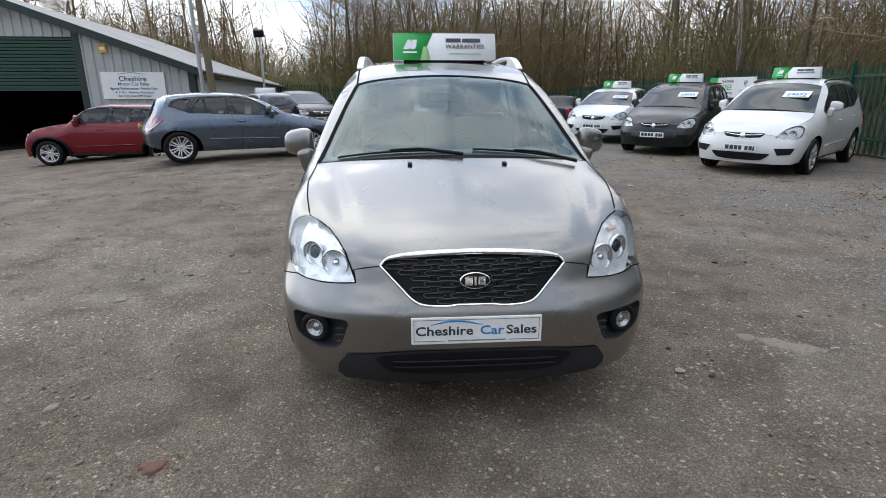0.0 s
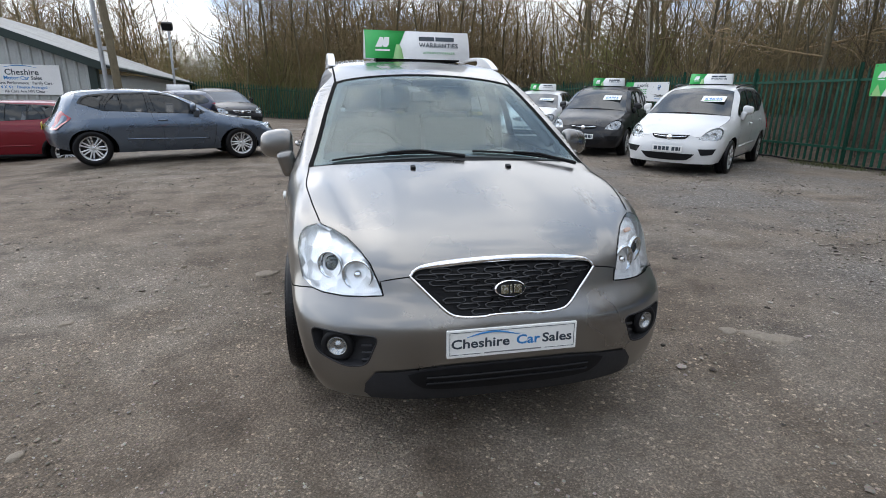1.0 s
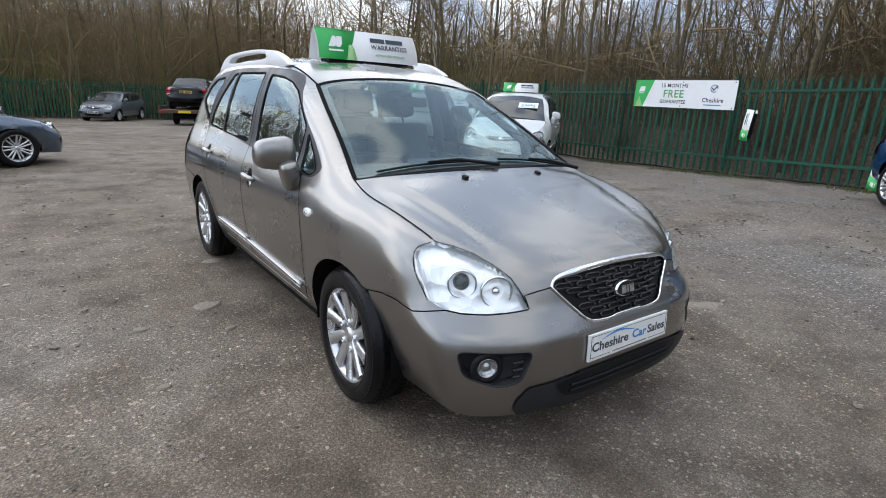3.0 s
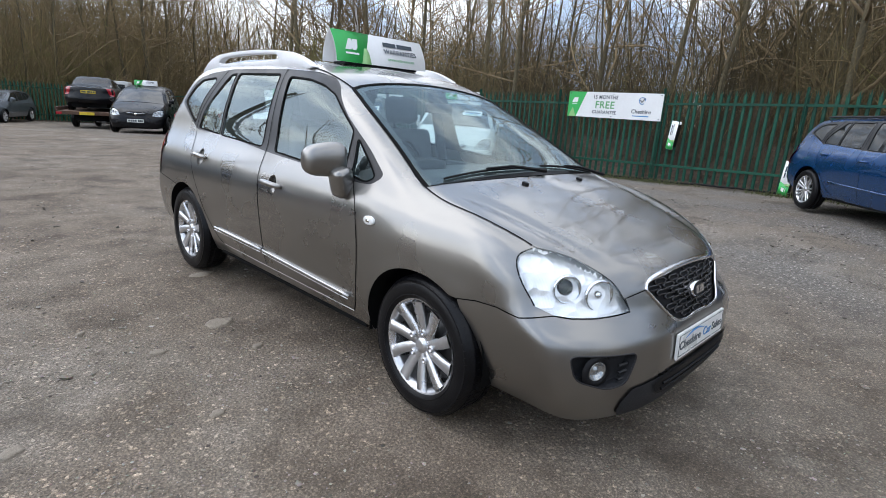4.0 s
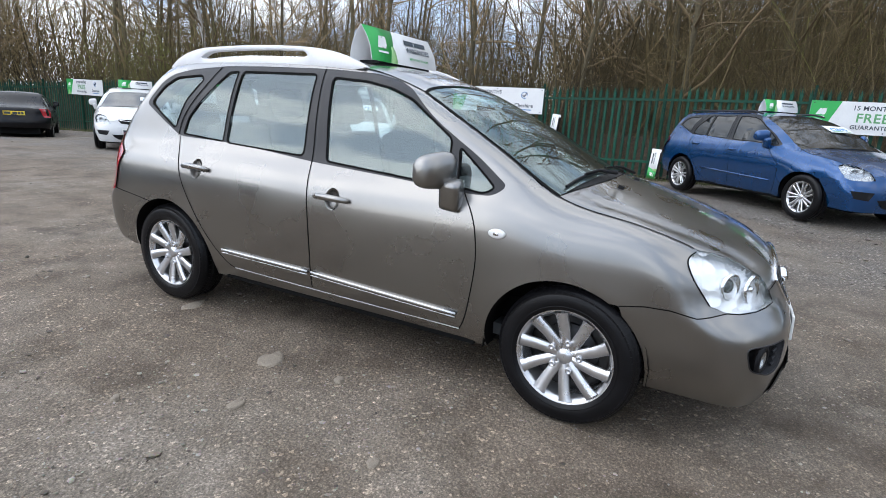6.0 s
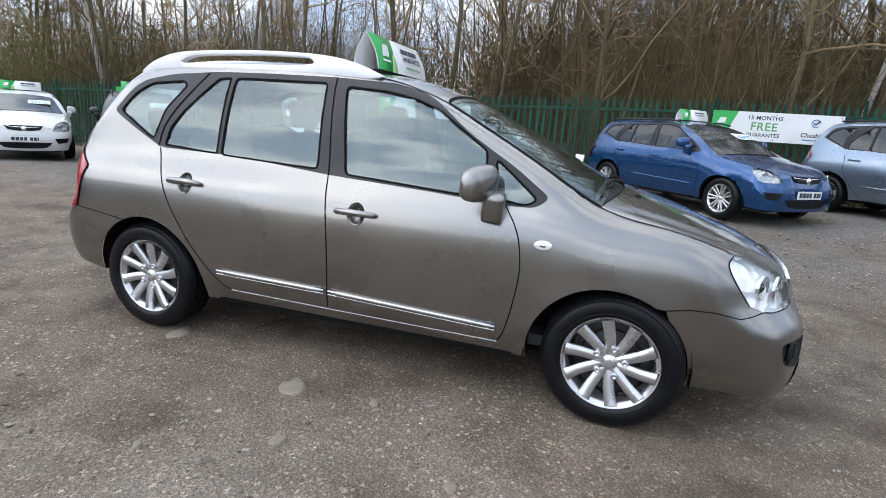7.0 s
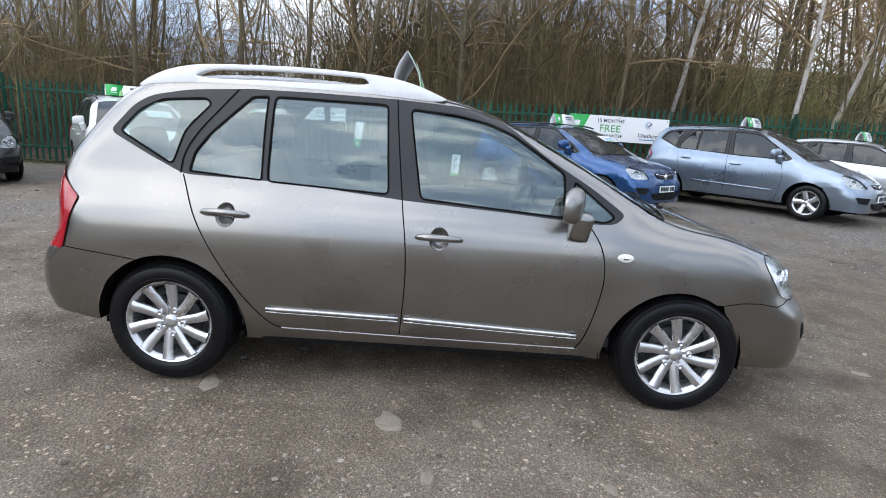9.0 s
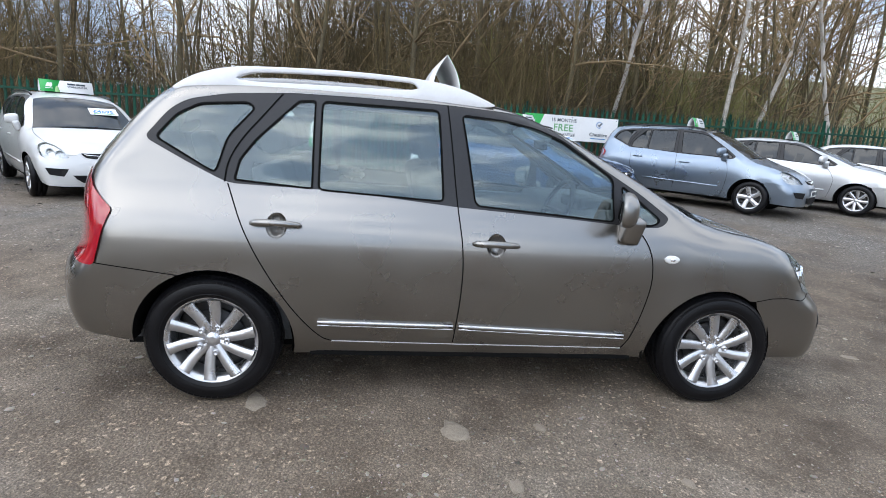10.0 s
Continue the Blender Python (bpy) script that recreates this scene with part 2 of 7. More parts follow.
def box(bm, x0, x1, y0, y1, z0, z1, bevel=0.0, m=None):
    vs = [bm.verts.new((x, y, z)) for x in (x0, x1) for y in (y0, y1) for z in (z0, z1)]
    fs = [bm.faces.new([vs[i] for i in q]) for q in ((0, 1, 3, 2), (4, 6, 7, 5), (0, 4, 5, 1), (2, 3, 7, 6), (0, 2, 6, 4), (1, 5, 7, 3))]
    if bevel:
        es = list({e for f in fs for e in f.edges})
        r = bmesh.ops.bevel(bm, geom=es, offset=bevel, segments=2, affect="EDGES", profile=0.6)
        vs = list({v for f in r["faces"] for v in f.verts} | {v for v in vs if v.is_valid})
    if m is not None:
        for v in vs:
            v.co = m @ v.co
    return bm


def boxed(name, dims, bevel, m, parent, label="", pose_m=None, smooth=False):
    return part(name, box(bmesh.new(), *dims, bevel, pose_m), m, parent, label, smooth)


def tube(bm, pts, radii, sides=8, cap=True):
    """A tube along points, with a radius at each."""
    rings, pts = [], [Vector(p) for p in pts]
    up = Vector((0.12, 0.31, 0.94)).normalized()
    for i, p in enumerate(pts):
        d = (pts[min(i + 1, len(pts) - 1)] - pts[max(i - 1, 0)]).normalized()
        a = d.cross(up)
        if a.length < 1e-3:
            a = d.cross(Vector((1, 0, 0)))
        a.normalize()
        b = d.cross(a)
        r = radii[i] if hasattr(radii, "__len__") else radii
        rings.append([bm.verts.new(p + (a * math.cos(t) + b * math.sin(t)) * r) for t in (2 * math.pi * k / sides for k in range(sides))])
    for r0, r1 in zip(rings, rings[1:]):
        for k in range(sides):
            bm.faces.new((r0[k], r0[(k + 1) % sides], r1[(k + 1) % sides], r1[k]))
    if cap:
        bm.faces.new(rings[0][::-1])
        bm.faces.new(rings[-1])
    return bm


def lathe(bm, profile, segs, axis_x=True):
    """Turns (radius, offset) round the x axis."""
    rings = []
    for r, o in profile:
        rings.append([bm.verts.new((o, r * math.cos(t), r * math.sin(t))) for t in (2 * math.pi * k / segs for k in range(segs))])
    for r0, r1 in zip(rings, rings[1:]):
        for k in range(segs):
            bm.faces.new((r0[k], r0[(k + 1) % segs], r1[(k + 1) % segs], r1[k]))
    return bm


def chaikin(pts, n=2, closed=True):
    for _ in range(n):
        out = []
        k = len(pts)
        for i in range(k if closed else k - 1):
            a, b = pts[i], pts[(i + 1) % k]
            out += [(a[0] * .75 + b[0] * .25, a[1] * .75 + b[1] * .25), (a[0] * .25 + b[0] * .75, a[1] * .25 + b[1] * .75)]
        pts = out if closed else [pts[0]] + out + [pts[-1]]
    return pts


def resample(pts, step, closed=True):
    out, k = [], len(pts)
    for i in range(k if closed else k - 1):
        a, b = np.array(pts[i], float), np.array(pts[(i + 1) % k], float)
        n = max(1, int(np.ceil(np.linalg.norm(b - a) / step)))
        out += [a + (b - a) * j / n for j in range(n)]
    if not closed:
        out.append(np.array(pts[-1], float))
    return out


def inside(poly, p):
    poly = np.asarray(poly)
    x, y = p[:, 0], p[:, 1]
    r = np.zeros(len(p), bool)
    for (x0, y0), (x1, y1) in zip(poly, np.roll(poly, -1, 0)):
        if y0 != y1:
            r ^= ((y0 > y) != (y1 > y)) & (x < (x1 - x0) * (y - y0) / (y1 - y0) + x0)
    return r


def fill(outline, holes=(), step=0.1):
    """Triangles that fill an outline with holes, over an inner grid: 2D points and triangles. The outline's points come first."""
    from mathutils.geometry import delaunay_2d_cdt
    loops = [np.array(l, float)[:, :2] for l in (outline, *holes)]
    pts, edges = [], []
    for l in loops:
        b = len(pts)
        pts += [Vector(p) for p in l]
        edges += [(b + i, b + (i + 1) % len(l)) for i in range(len(l))]
    lo, hi = loops[0].min(0), loops[0].max(0)
    gx, gy = np.meshgrid(np.arange(lo[0] + step / 2, hi[0], step), np.arange(lo[1] + step / 2, hi[1], step))
    g = np.stack([gx.ravel(), gy.ravel()], 1)
    keep = inside(loops[0], g)
    for h in loops[1:]:
        keep &= ~inside(h, g)
    g = g[keep]
    if len(g):
        for l in loops:
            d = l[None] - g[:, None]
            g = g[np.sqrt((d ** 2).sum(-1)).min(1) > step * 0.45]
            if not len(g):
                break
    pts += [Vector(p) for p in g]
    v, _, f, *_ = delaunay_2d_cdt(pts, edges, [], 0, 1e-6)
    v = np.array([tuple(p) for p in v])
    f = np.array([t for t in f if len(t) == 3])
    c = v[f].mean(1)
    ok = inside(loops[0], c)
    for h in loops[1:]:
        ok &= ~inside(h, c)
    return v, f[ok]


def sheet(outline, thick, holes=(), step=10.0, z0=0.0):
    """A flat board in the x-z plane with its outline, from y = 0 back to y = thick."""
    v, f = fill(outline, holes, step)
    bm = bmesh.new()
    a = [bm.verts.new((p[0], 0, p[1] + z0)) for p in v]
    for t in f:
        bm.faces.new([a[i] for i in t])
    r = bmesh.ops.extrude_face_region(bm, geom=bm.faces[:])
    for g in r["geom"]:
        if isinstance(g, bmesh.types.BMVert):
            g.co.y += thick
    bmesh.ops.recalc_face_normals(bm, faces=bm.faces[:])
    return bm


def lettering(name, words, size, m, parent, place, label="", align="LEFT", depth=0.0015, spread=1.0, bold=.016):
    """Words in the built-in font, standing in the x-z plane of their thing at the pose given."""
    cu = bpy.data.curves.new(name, "FONT")
    cu.body, cu.size, cu.align_x, cu.extrude, cu.resolution_u, cu.space_character = words, size, align, depth, 3, spread
    cu.offset = size * bold
    tmp = bpy.data.objects.new(name, cu)
    scene.collection.objects.link(tmp)
    me = bpy.data.meshes.new_from_object(tmp)
    bpy.data.objects.remove(tmp)
    bm = bmesh.new()
    bm.from_mesh(me)
    bpy.data.meshes.remove(me)
    # one part for each word: letters gathered up to the next wide gap
    seen, letters = set(), []
    for v in bm.verts:
        if v in seen:
            continue
        bag, todo = [], [v]
        seen.add(v)
        while todo:
            u = todo.pop()
            bag.append(u)
            for e in u.link_edges:
                w = e.other_vert(u)
                if w not in seen:
                    seen.add(w)
                    todo.append(w)
        letters.append((min(u.co.x for u in bag), max(u.co.x for u in bag), bag))
    letters.sort(key=lambda t: t[0])
    runs, end = [], -1e9
    for lo, hi, bag in letters:
        if lo - end > size * .17 * spread and (not runs or " " in words):
            runs.append([])
        runs[-1] += bag
        end = max(end, hi)
    for run in runs:
        keep = set(run)
        faces = [f for f in bm.faces if f.verts[0] in keep]
        num = {u: i for i, u in enumerate(run)}
        me = bpy.data.meshes.new(name)
        me.from_pydata([u.co[:] for u in run], [], [[num[u] for u in f.verts] for f in faces])
        ob = link_mesh(name, me, m, parent, label)
        ob.matrix_basis = place @ pose(0, 0, 0, 90, 0, 0)
    bm.free()
    return ob


# ---- the ground: one sheet of rolled stone and earth ----
def smooth01(t):
    t = np.clip(t, 0, 1)
    return t * t * (3 - 2 * t)


def ground_z(x, y):
    x, y = np.asarray(x, float), np.asarray(y, float)
    rise = np.interp(y, (-30, -12, -8.6, -4.3, -1.7, 1, 3.7, 6.5, 9.5, 17), (.40, .33, .29, .24, .20, .14, .06, -.015, -.06, -.06)) * smooth01((x - 2.5) / 4.5)
    dip = -0.080 * np.log1p(np.exp(np.clip((-x - 4.4) * 1.6, -30, 30))) / 1.6 * smooth01((y - 1) / 7)
    dip = np.maximum(dip, -1.0)
    back = -np.interp(y, (13, 21, 26, 31, 36), (0, .20, .38, .55, .65)) * smooth01((x + 9) / 7)
    wood = 0.85 * smooth01((x - 10.15) / 3.2) + 0.3 * smooth01((y - 37) / 10) + 22 * smooth01((x - 45) / 110) * smooth01((12 - y) / 40)
    return rise + dip + back * smooth01((16 - x) / 6) + wood


def gz(x, y):
    return float(ground_z(x, y))


def ground_material():
    m, nt, b = nodes_of("rolled_stone_and_earth")
    L = nt.links
    co = add(nt, "ShaderNodeTexCoord")
    def noise_n(s, d=5.0, r=0.55):
        n = add(nt, "ShaderNodeTexNoise", Scale=s, Detail=d, Roughness=r)
        L.new(co.outputs["Object"], n.inputs["Vector"])
        return n
    def voro(s, feature="F1"):
        n = add(nt, "ShaderNodeTexVoronoi", Scale=s)
        n.feature = feature
        L.new(co.outputs["Object"], n.inputs["Vector"])
        return n
    def ramp(src, stops):
        r = add(nt, "ShaderNodeValToRGB")
        while len(r.color_ramp.elements) < len(stops):
            r.color_ramp.elements.new(0.5)
        for e, (p, c) in zip(r.color_ramp.elements, stops):
            e.position, e.color = p, (*c, 1)
        L.new(src, r.inputs["Fac"])
        return r
    def mix(fac, a, bb, mode="MIX"):
        n = add(nt, "ShaderNodeMix")
        n.data_type, n.blend_type = "RGBA", mode
        for s, k in ((fac, "Factor"), (a, "A"), (bb, "B")):
            if isinstance(s, (float, tuple)):
                n.inputs[k].default_value = s
            else:
                L.new(s, n.inputs[k])
        return n.outputs["Result"]
    big, mid, fine = noise_n(0.35, 6.0, 0.6), noise_n(2.2, 7.0, 0.65), noise_n(60.0, 4.0)
    earth = ramp(big.outputs["Fac"], [(0.32, (0.104, 0.080, 0.058)), (0.5, (0.136, 0.111, 0.085)), (0.68, (0.165, 0.146, 0.122))])
    patch = ramp(mid.outputs["Fac"], [(0.35, (0.64, 0.60, 0.54)), (0.52, (1.0, 0.98, 0.95)), (0.7, (1.30, 1.30, 1.31))])
    col = mix(1.0, earth.outputs["Color"], patch.outputs["Color"], "MULTIPLY")
    v1, v2 = voro(64.0), voro(170.0)
    g1 = add(nt, "ShaderNodeSeparateColor")
    L.new(v1.outputs["Color"], g1.inputs[0])
    g2 = add(nt, "ShaderNodeSeparateColor")
    L.new(v2.outputs["Color"], g2.inputs[0])
    pick1 = ramp(g1.outputs[0], [(0.0, (0.88, 0.87, 0.86)), (0.74, (1.0, 1.0, 1.0)), (0.93, (1.12, 1.12, 1.12)), (0.95, (2.0, 1.98, 1.95)), (1.0, (2.7, 2.66, 2.6))])
    pick2 = ramp(g2.outputs[0], [(0.0, (0.74, 0.73, 0.72)), (0.6, (1.0, 1.0, 1.0)), (0.86, (1.25, 1.25, 1.25)), (0.98, (2.0, 2.0, 2.0))])
    edge = ramp(v1.outputs["Distance"], [(0.25, (1.04, 1.04, 1.04)), (0.55, (0.86, 0.84, 0.82))])
    dens = ramp(noise_n(0.9, 5.0, 0.6).outputs["Fac"], [(0.38, (0.15, 0.15, 0.15)), (0.62, (1, 1, 1))])
    stones = mix(1.0, pick1.outputs["Color"], edge.outputs["Color"], "MULTIPLY")
    stoned = mix(1.0, col, stones, "MULTIPLY")
    col = mix(dens.outputs["Color"], col, stoned)
    col = mix(0.75, col, mix(1.0, col, pick2.outputs["Color"], "MULTIPLY"))
    grit = ramp(noise_n(95.0, 5.0, 0.8).outputs["Fac"], [(0.36, (0.52, 0.51, 0.49)), (0.5, (0.98, 0.98, 0.98)), (0.64, (1.62, 1.62, 1.62))])
    col = mix(1.0, col, grit.outputs["Color"], "MULTIPLY")
    damp = ramp(noise_n(1.1, 3.0, 0.5).outputs["Fac"], [(0.3, (0.7, 0.68, 0.66)), (0.45, (1, 1, 1))])
    col = mix(1.0, col, damp.outputs["Color"], "MULTIPLY")
    # darker, browner earth before the cars, paler towards the back
    sep = add(nt, "ShaderNodeSeparateXYZ")
    L.new(co.outputs["Object"], sep.inputs[0])
    wob = add(nt, "ShaderNodeMath")
    wob.operation = "MULTIPLY_ADD"
    wob.inputs[1].default_value = 2.4
    L.new(noise_n(0.7, 6.0, 0.65).outputs["Fac"], wob.inputs[0])
    L.new(sep.outputs["Y"], wob.inputs[2])
    fore_aft = add(nt, "ShaderNodeMapRange", From_Min=-0.6, From_Max=1.6)
    L.new(wob.outputs[0], fore_aft.inputs["Value"])
    soil = ramp(fore_aft.outputs["Result"], [(0.0, (0.86, 0.83, 0.79)), (1.0, (1.22, 1.22, 1.22))])
    col = mix(1.0, col, soil.outputs["Color"], "MULTIPLY")
    # loose grey chippings towards the fence
    chips = ramp(noise_n(38.0, 6.0, 0.75).outputs["Fac"], [(0.35, (0.06, 0.052, 0.044)), (0.5, (0.126, 0.114, 0.100)), (0.68, (0.27, 0.255, 0.235))])
    zone = ramp(noise_n(0.45, 4.0, 0.6).outputs["Fac"], [(0.40, (0.1, 0.1, 0.1)), (0.58, (0.9, 0.9, 0.9))])
    # leaf litter under the trees, darkened to hold the wood's shade, pasture beyond them
    def past(sock, lo, hi):
        wob = add(nt, "ShaderNodeMath")
        wob.operation = "MULTIPLY_ADD"
        wob.inputs[1].default_value = 1.6
        L.new(noise_n(0.8, 5.0).outputs["Fac"], wob.inputs[0])
        L.new(sock, wob.inputs[2])
        n = add(nt, "ShaderNodeMapRange", From_Min=lo + 0.8, From_Max=hi + 0.8)
        L.new(wob.outputs[0], n.inputs["Value"])
        return n.outputs["Result"]
    litter = ramp(noise_n(7.0, 8.0, 0.7).outputs["Fac"], [(0.3, (0.018, 0.012, 0.008)), (0.5, (0.050, 0.033, 0.020)), (0.7, (0.12, 0.083, 0.048))])
    grass = ramp(noise_n(0.5, 8.0, 0.7).outputs["Fac"], [(0.3, (0.10, 0.105, 0.045)), (0.7, (0.20, 0.19, 0.095))])
    chipped = mix(1.0, chips.outputs["Color"], mix(1.0, pick1.outputs["Color"], pick2.outputs["Color"], "MULTIPLY"), "MULTIPLY")
    col = mix(mix(past(sep.outputs["X"], 1.6, 4.0), (0.03, 0.03, 0.03, 1.0), zone.outputs["Color"]), col, chipped)
    col = mix(past(sep.outputs["X"], 9.4, 10.3), col, litter.outputs["Color"])
    col = mix(past(sep.outputs["Y"], 33.6, 34.8), col, litter.outputs["Color"])
    col = mix(past(sep.outputs["X"], 44.0, 50.0), col, grass.outputs["Color"])
    L.new(col, b.inputs["Base Color"])
    b.inputs["Roughness"].default_value = 0.88
    h = add(nt, "ShaderNodeMath")
    h.operation = "ADD"
    h2 = add(nt, "ShaderNodeMath")
    h2.operation = "MULTIPLY_ADD"
    h2.inputs[1].default_value = -0.2
    L.new(v1.outputs["Distance"], h2.inputs[0])
    L.new(fine.outputs["Fac"], h2.inputs[2])
    L.new(h2.outputs[0], h.inputs[0])
    L.new(mid.outputs["Fac"], h.inputs[1])
    bp = add(nt, "ShaderNodeBump", Strength=0.75, Distance=0.02)
    L.new(h.outputs[0], bp.inputs["Height"])
    L.new(bp.outputs["Normal"], b.inputs["Normal"])
    return m


def build_ground():
    def axis(lo, hi, near, far):
        a, s = [0.0], 0.12
        while a[-1] < hi:
            a.append(a[-1] + s)
            if a[-1] > near:
                s = min(far, s * 1.09)
        b, s = [0.0], 0.12
        while b[-1] > lo:
            b.append(b[-1] - s)
            if b[-1] < -near:
                s = min(far, s * 1.09)
        return np.array(sorted(set(a + b)))
    xs, ys = axis(-400, 600, 4.5, 30), axis(-300, 700, 4.5, 30)
    X, Y = np.meshgrid(xs, ys)
    Z = ground_z(X, Y)
    for i in range(Z.shape[0]):
        for j in range(Z.shape[1]):
            if abs(X[i, j]) < 12 and -8 < Y[i, j] < 14:
                Z[i, j] += 0.012 * noise.noise((X[i, j] * 1.3, Y[i, j] * 1.3, 0)) + 0.006 * noise.noise((X[i, j] * 5, Y[i, j] * 5, 3))
    n = len(xs)
    f = [(i * n + j, i * n + j + 1, (i + 1) * n + j + 1, (i + 1) * n + j) for i in range(len(ys) - 1) for j in range(n - 1)]
    ob = raw("ground", np.stack([X, Y, Z], -1).reshape(-1, 3), f, ground_material())
    tagged(ob, "brown-grey yard of rolled stone and earth, scattered pebbles", "ground", kind="structure")
    return ob


ground = build_ground()


# ---- car bodies: one smooth shell, cut into panels along its shut lines ----
def blend(t):
    t = np.clip(t, 0, 1)
    return t * t * (3 - 2 * t)


def pchip(xs, ys):
    xs, ys = np.array(xs, float), np.array(ys, float)
    h, d = np.diff(xs), np.diff(ys) / np.diff(xs)
    m = np.zeros_like(xs)
    m[0], m[-1] = d[0], d[-1]
    for i in range(1, len(xs) - 1):
        if d[i-1] * d[i] > 0:
            a, b = 2*h[i] + h[i-1], h[i] + 2*h[i-1]
            m[i] = (a + b) / (a / d[i-1] + b / d[i])
    def f(x):
        x = np.asarray(x, float)
        i = np.clip(np.searchsorted(xs, x) - 1, 0, len(xs) - 2)
        t = (x - xs[i]) / h[i]
        lo, hi = t < 0, t > 1
        tc = np.clip(t, 0, 1)
        v = ((1+2*tc)*(1-tc)**2*ys[i] + tc*(1-tc)**2*h[i]*m[i] + tc*tc*(3-2*tc)*ys[i+1] + tc*tc*(tc-1)*h[i]*m[i+1])
        return v + np.where(lo, (t)*h[i]*m[0], 0) + np.where(hi, (t-1)*h[i]*m[-1], 0)
    return f
def smooth_curve(pts, sig):
    """A curve through the points with its corners eased over sig metres."""
    f = pchip(*zip(*pts))
    x = np.arange(pts[0][0] - .4, pts[-1][0] + .4, sig / 8)
    k = np.exp(-.5 * (np.arange(-24, 25) / 8) ** 2)
    y = np.convolve(f(x), k / k.sum(), "valid")
    x = x[24:-24]
    d, h = np.gradient(y, x), x[1] - x[0]
    def g(q):
        q = np.asarray(q, float)
        i = np.clip(((q - x[0]) / h).astype(int), 0, len(x) - 2)
        t = np.clip((q - x[i]) / h, -50, 50)
        tc = np.clip(t, 0, 1)
        v = (1 + 2 * tc) * (1 - tc) ** 2 * y[i] + tc * (1 - tc) ** 2 * h * d[i] + tc * tc * (3 - 2 * tc) * y[i + 1] + tc * tc * (tc - 1) * h * d[i + 1]
        return v + (t - tc) * h * np.where(t < 0, d[0], d[-1])
    return g


class Shell:
    def __init__(s, sec, top, front, rear, bow_f=((.2,.34),(.3,.34),(.5,.355),(.6,.395),(.7,.45),(.9,.47)), bow_r=.40, crown=(.05,.12,.10), k=.026, wheelbase=2.7, flare=.009, pinch=.044, lean=.035):
        s.pinch, s.lean = pinch, lean
        s.sec, s.top, s.front, s.rear = smooth_curve(sec, .055), smooth_curve(top, .06), smooth_curve(front, .026), smooth_curve(rear, .04)
        s.bow_f, s.bow_r, s.crown, s.k, s.wb, s.flare = smooth_curve(bow_f, .03), bow_r, smooth_curve(crown, .12), k, wheelbase, flare
    def f(s, p):
        x, y, z = np.abs(p[..., 0]), p[..., 1], p[..., 2]
        w = s.sec(z) - s.pinch * blend((.28 - y) / .72) - s.lean * blend((.45 - y) / .5) * np.clip((z - .66) / .3, 0, 1.3) ** 2
        for yc in (0, s.wb):
            r = np.hypot(y - yc, z - .32)
            w = w + s.flare * np.exp(-((r - .36) / .10) ** 2) * blend((.74 - z) / .16)
        # a shallow valley along each side of the bonnet, inside the wings
        rise = -.010 * np.exp(-((x - (.65 + .20 * np.minimum(y, .1))) / .05) ** 2) * (.5 - .5 * np.tanh((y + .02) / .06)) * np.clip((y + .85) / .2, 0, 1)
        a = np.stack([x - w, (z - s.top(y) - rise + s.crown(y) * x * x)*.9, (s.front(z) + s.bow_f(z) * s.sweep(x, z) - y)*.8, (y - s.rear(z) + s.bow_r * x * x)*.85])
        m = a.max(0)
        return m + s.k * np.log(np.exp((a - m) / s.k).sum(0))
    def sweep(s, x, z):
        """How the nose falls back to its corners: flat and square low down, rounder at the lamps."""
        q = 1 - .45 * blend((z - .54) / .12)
        return q * 1.5 * x ** 3.7 + (1 - q) * (x * x + .85 * x**6)
    def cast(s, o, d, far=3.0, n=26):
        """Meets the shell on rays that start inside it."""
        o, d = np.asarray(o, float), np.asarray(d, float)
        lo, hi = np.zeros(o.shape[:-1]), np.full(o.shape[:-1], far)
        for _ in range(n):
            mid = (lo + hi) / 2
            ins = s.f(o + d * mid[..., None]) < 0
            lo, hi = np.where(ins, mid, lo), np.where(ins, hi, mid)
        return o + d * ((lo + hi) / 2)[..., None]
    def normal(s, p):
        e = 1e-4
        g = np.stack([(s.f(p + np.eye(3)[i]*e) - s.f(p - np.eye(3)[i]*e)) for i in range(3)], -1)
        return g / np.linalg.norm(g, axis=-1, keepdims=True)
SHELL = Shell(
    sec=[(.15,.735),(.25,.796),(.34,.834),(.42,.851),(.60,.876),(.75,.888),(.85,.886),(.93,.870),(.99,.842),(1.05,.803),(1.25,.75),(1.4,.70),(1.5,.658),(1.62,.585),(1.8,.46)],
    top=[(-1.0,.70),(-.8,.785),(-.6,.862),(-.4,.93),(-.25,.978),(-.05,1.04),(.06,1.068),(.15,1.105),(.5,1.285),(.8,1.43),(.95,1.498),(1.1,1.549),(1.3,1.60),(1.6,1.633),(2.0,1.657),(2.3,1.658),(2.7,1.632),(3.0,1.582),(3.3,1.48)],
    front=[(.1,-.75),(.20,-.835),(.28,-.878),(.40,-.893),(.54,-.885),(.60,-.858),(.68,-.832),(.75,-.814),(.80,-.778),(1.0,-.575)],
    rear=[(.15,3.42),(.25,3.52),(.35,3.585),(.5,3.635),(.66,3.625),(.72,3.56),(.8,3.525),(1.0,3.505),(1.12,3.465),(1.316,3.315),(1.474,3.17),(1.6,3.02),(1.8,2.77)],
    crown=[(-1,.05),(-.1,.07),(.1,.13),(.9,.14),(1.3,.10),(2.5,.10),(3.2,.12)])


def side_at(s):
    return lambda q: SHELL.cast(np.stack([0 * q[:, 0], q[:, 0], q[:, 1]], 1), np.tile((s, 0.0, 0.0), (len(q), 1)))


def top_at(q):
    return SHELL.cast(np.stack([q[:, 0], q[:, 1], 0 * q[:, 0] + 0.6], 1), np.tile((0.0, 0.0, 1.0), (len(q), 1)))


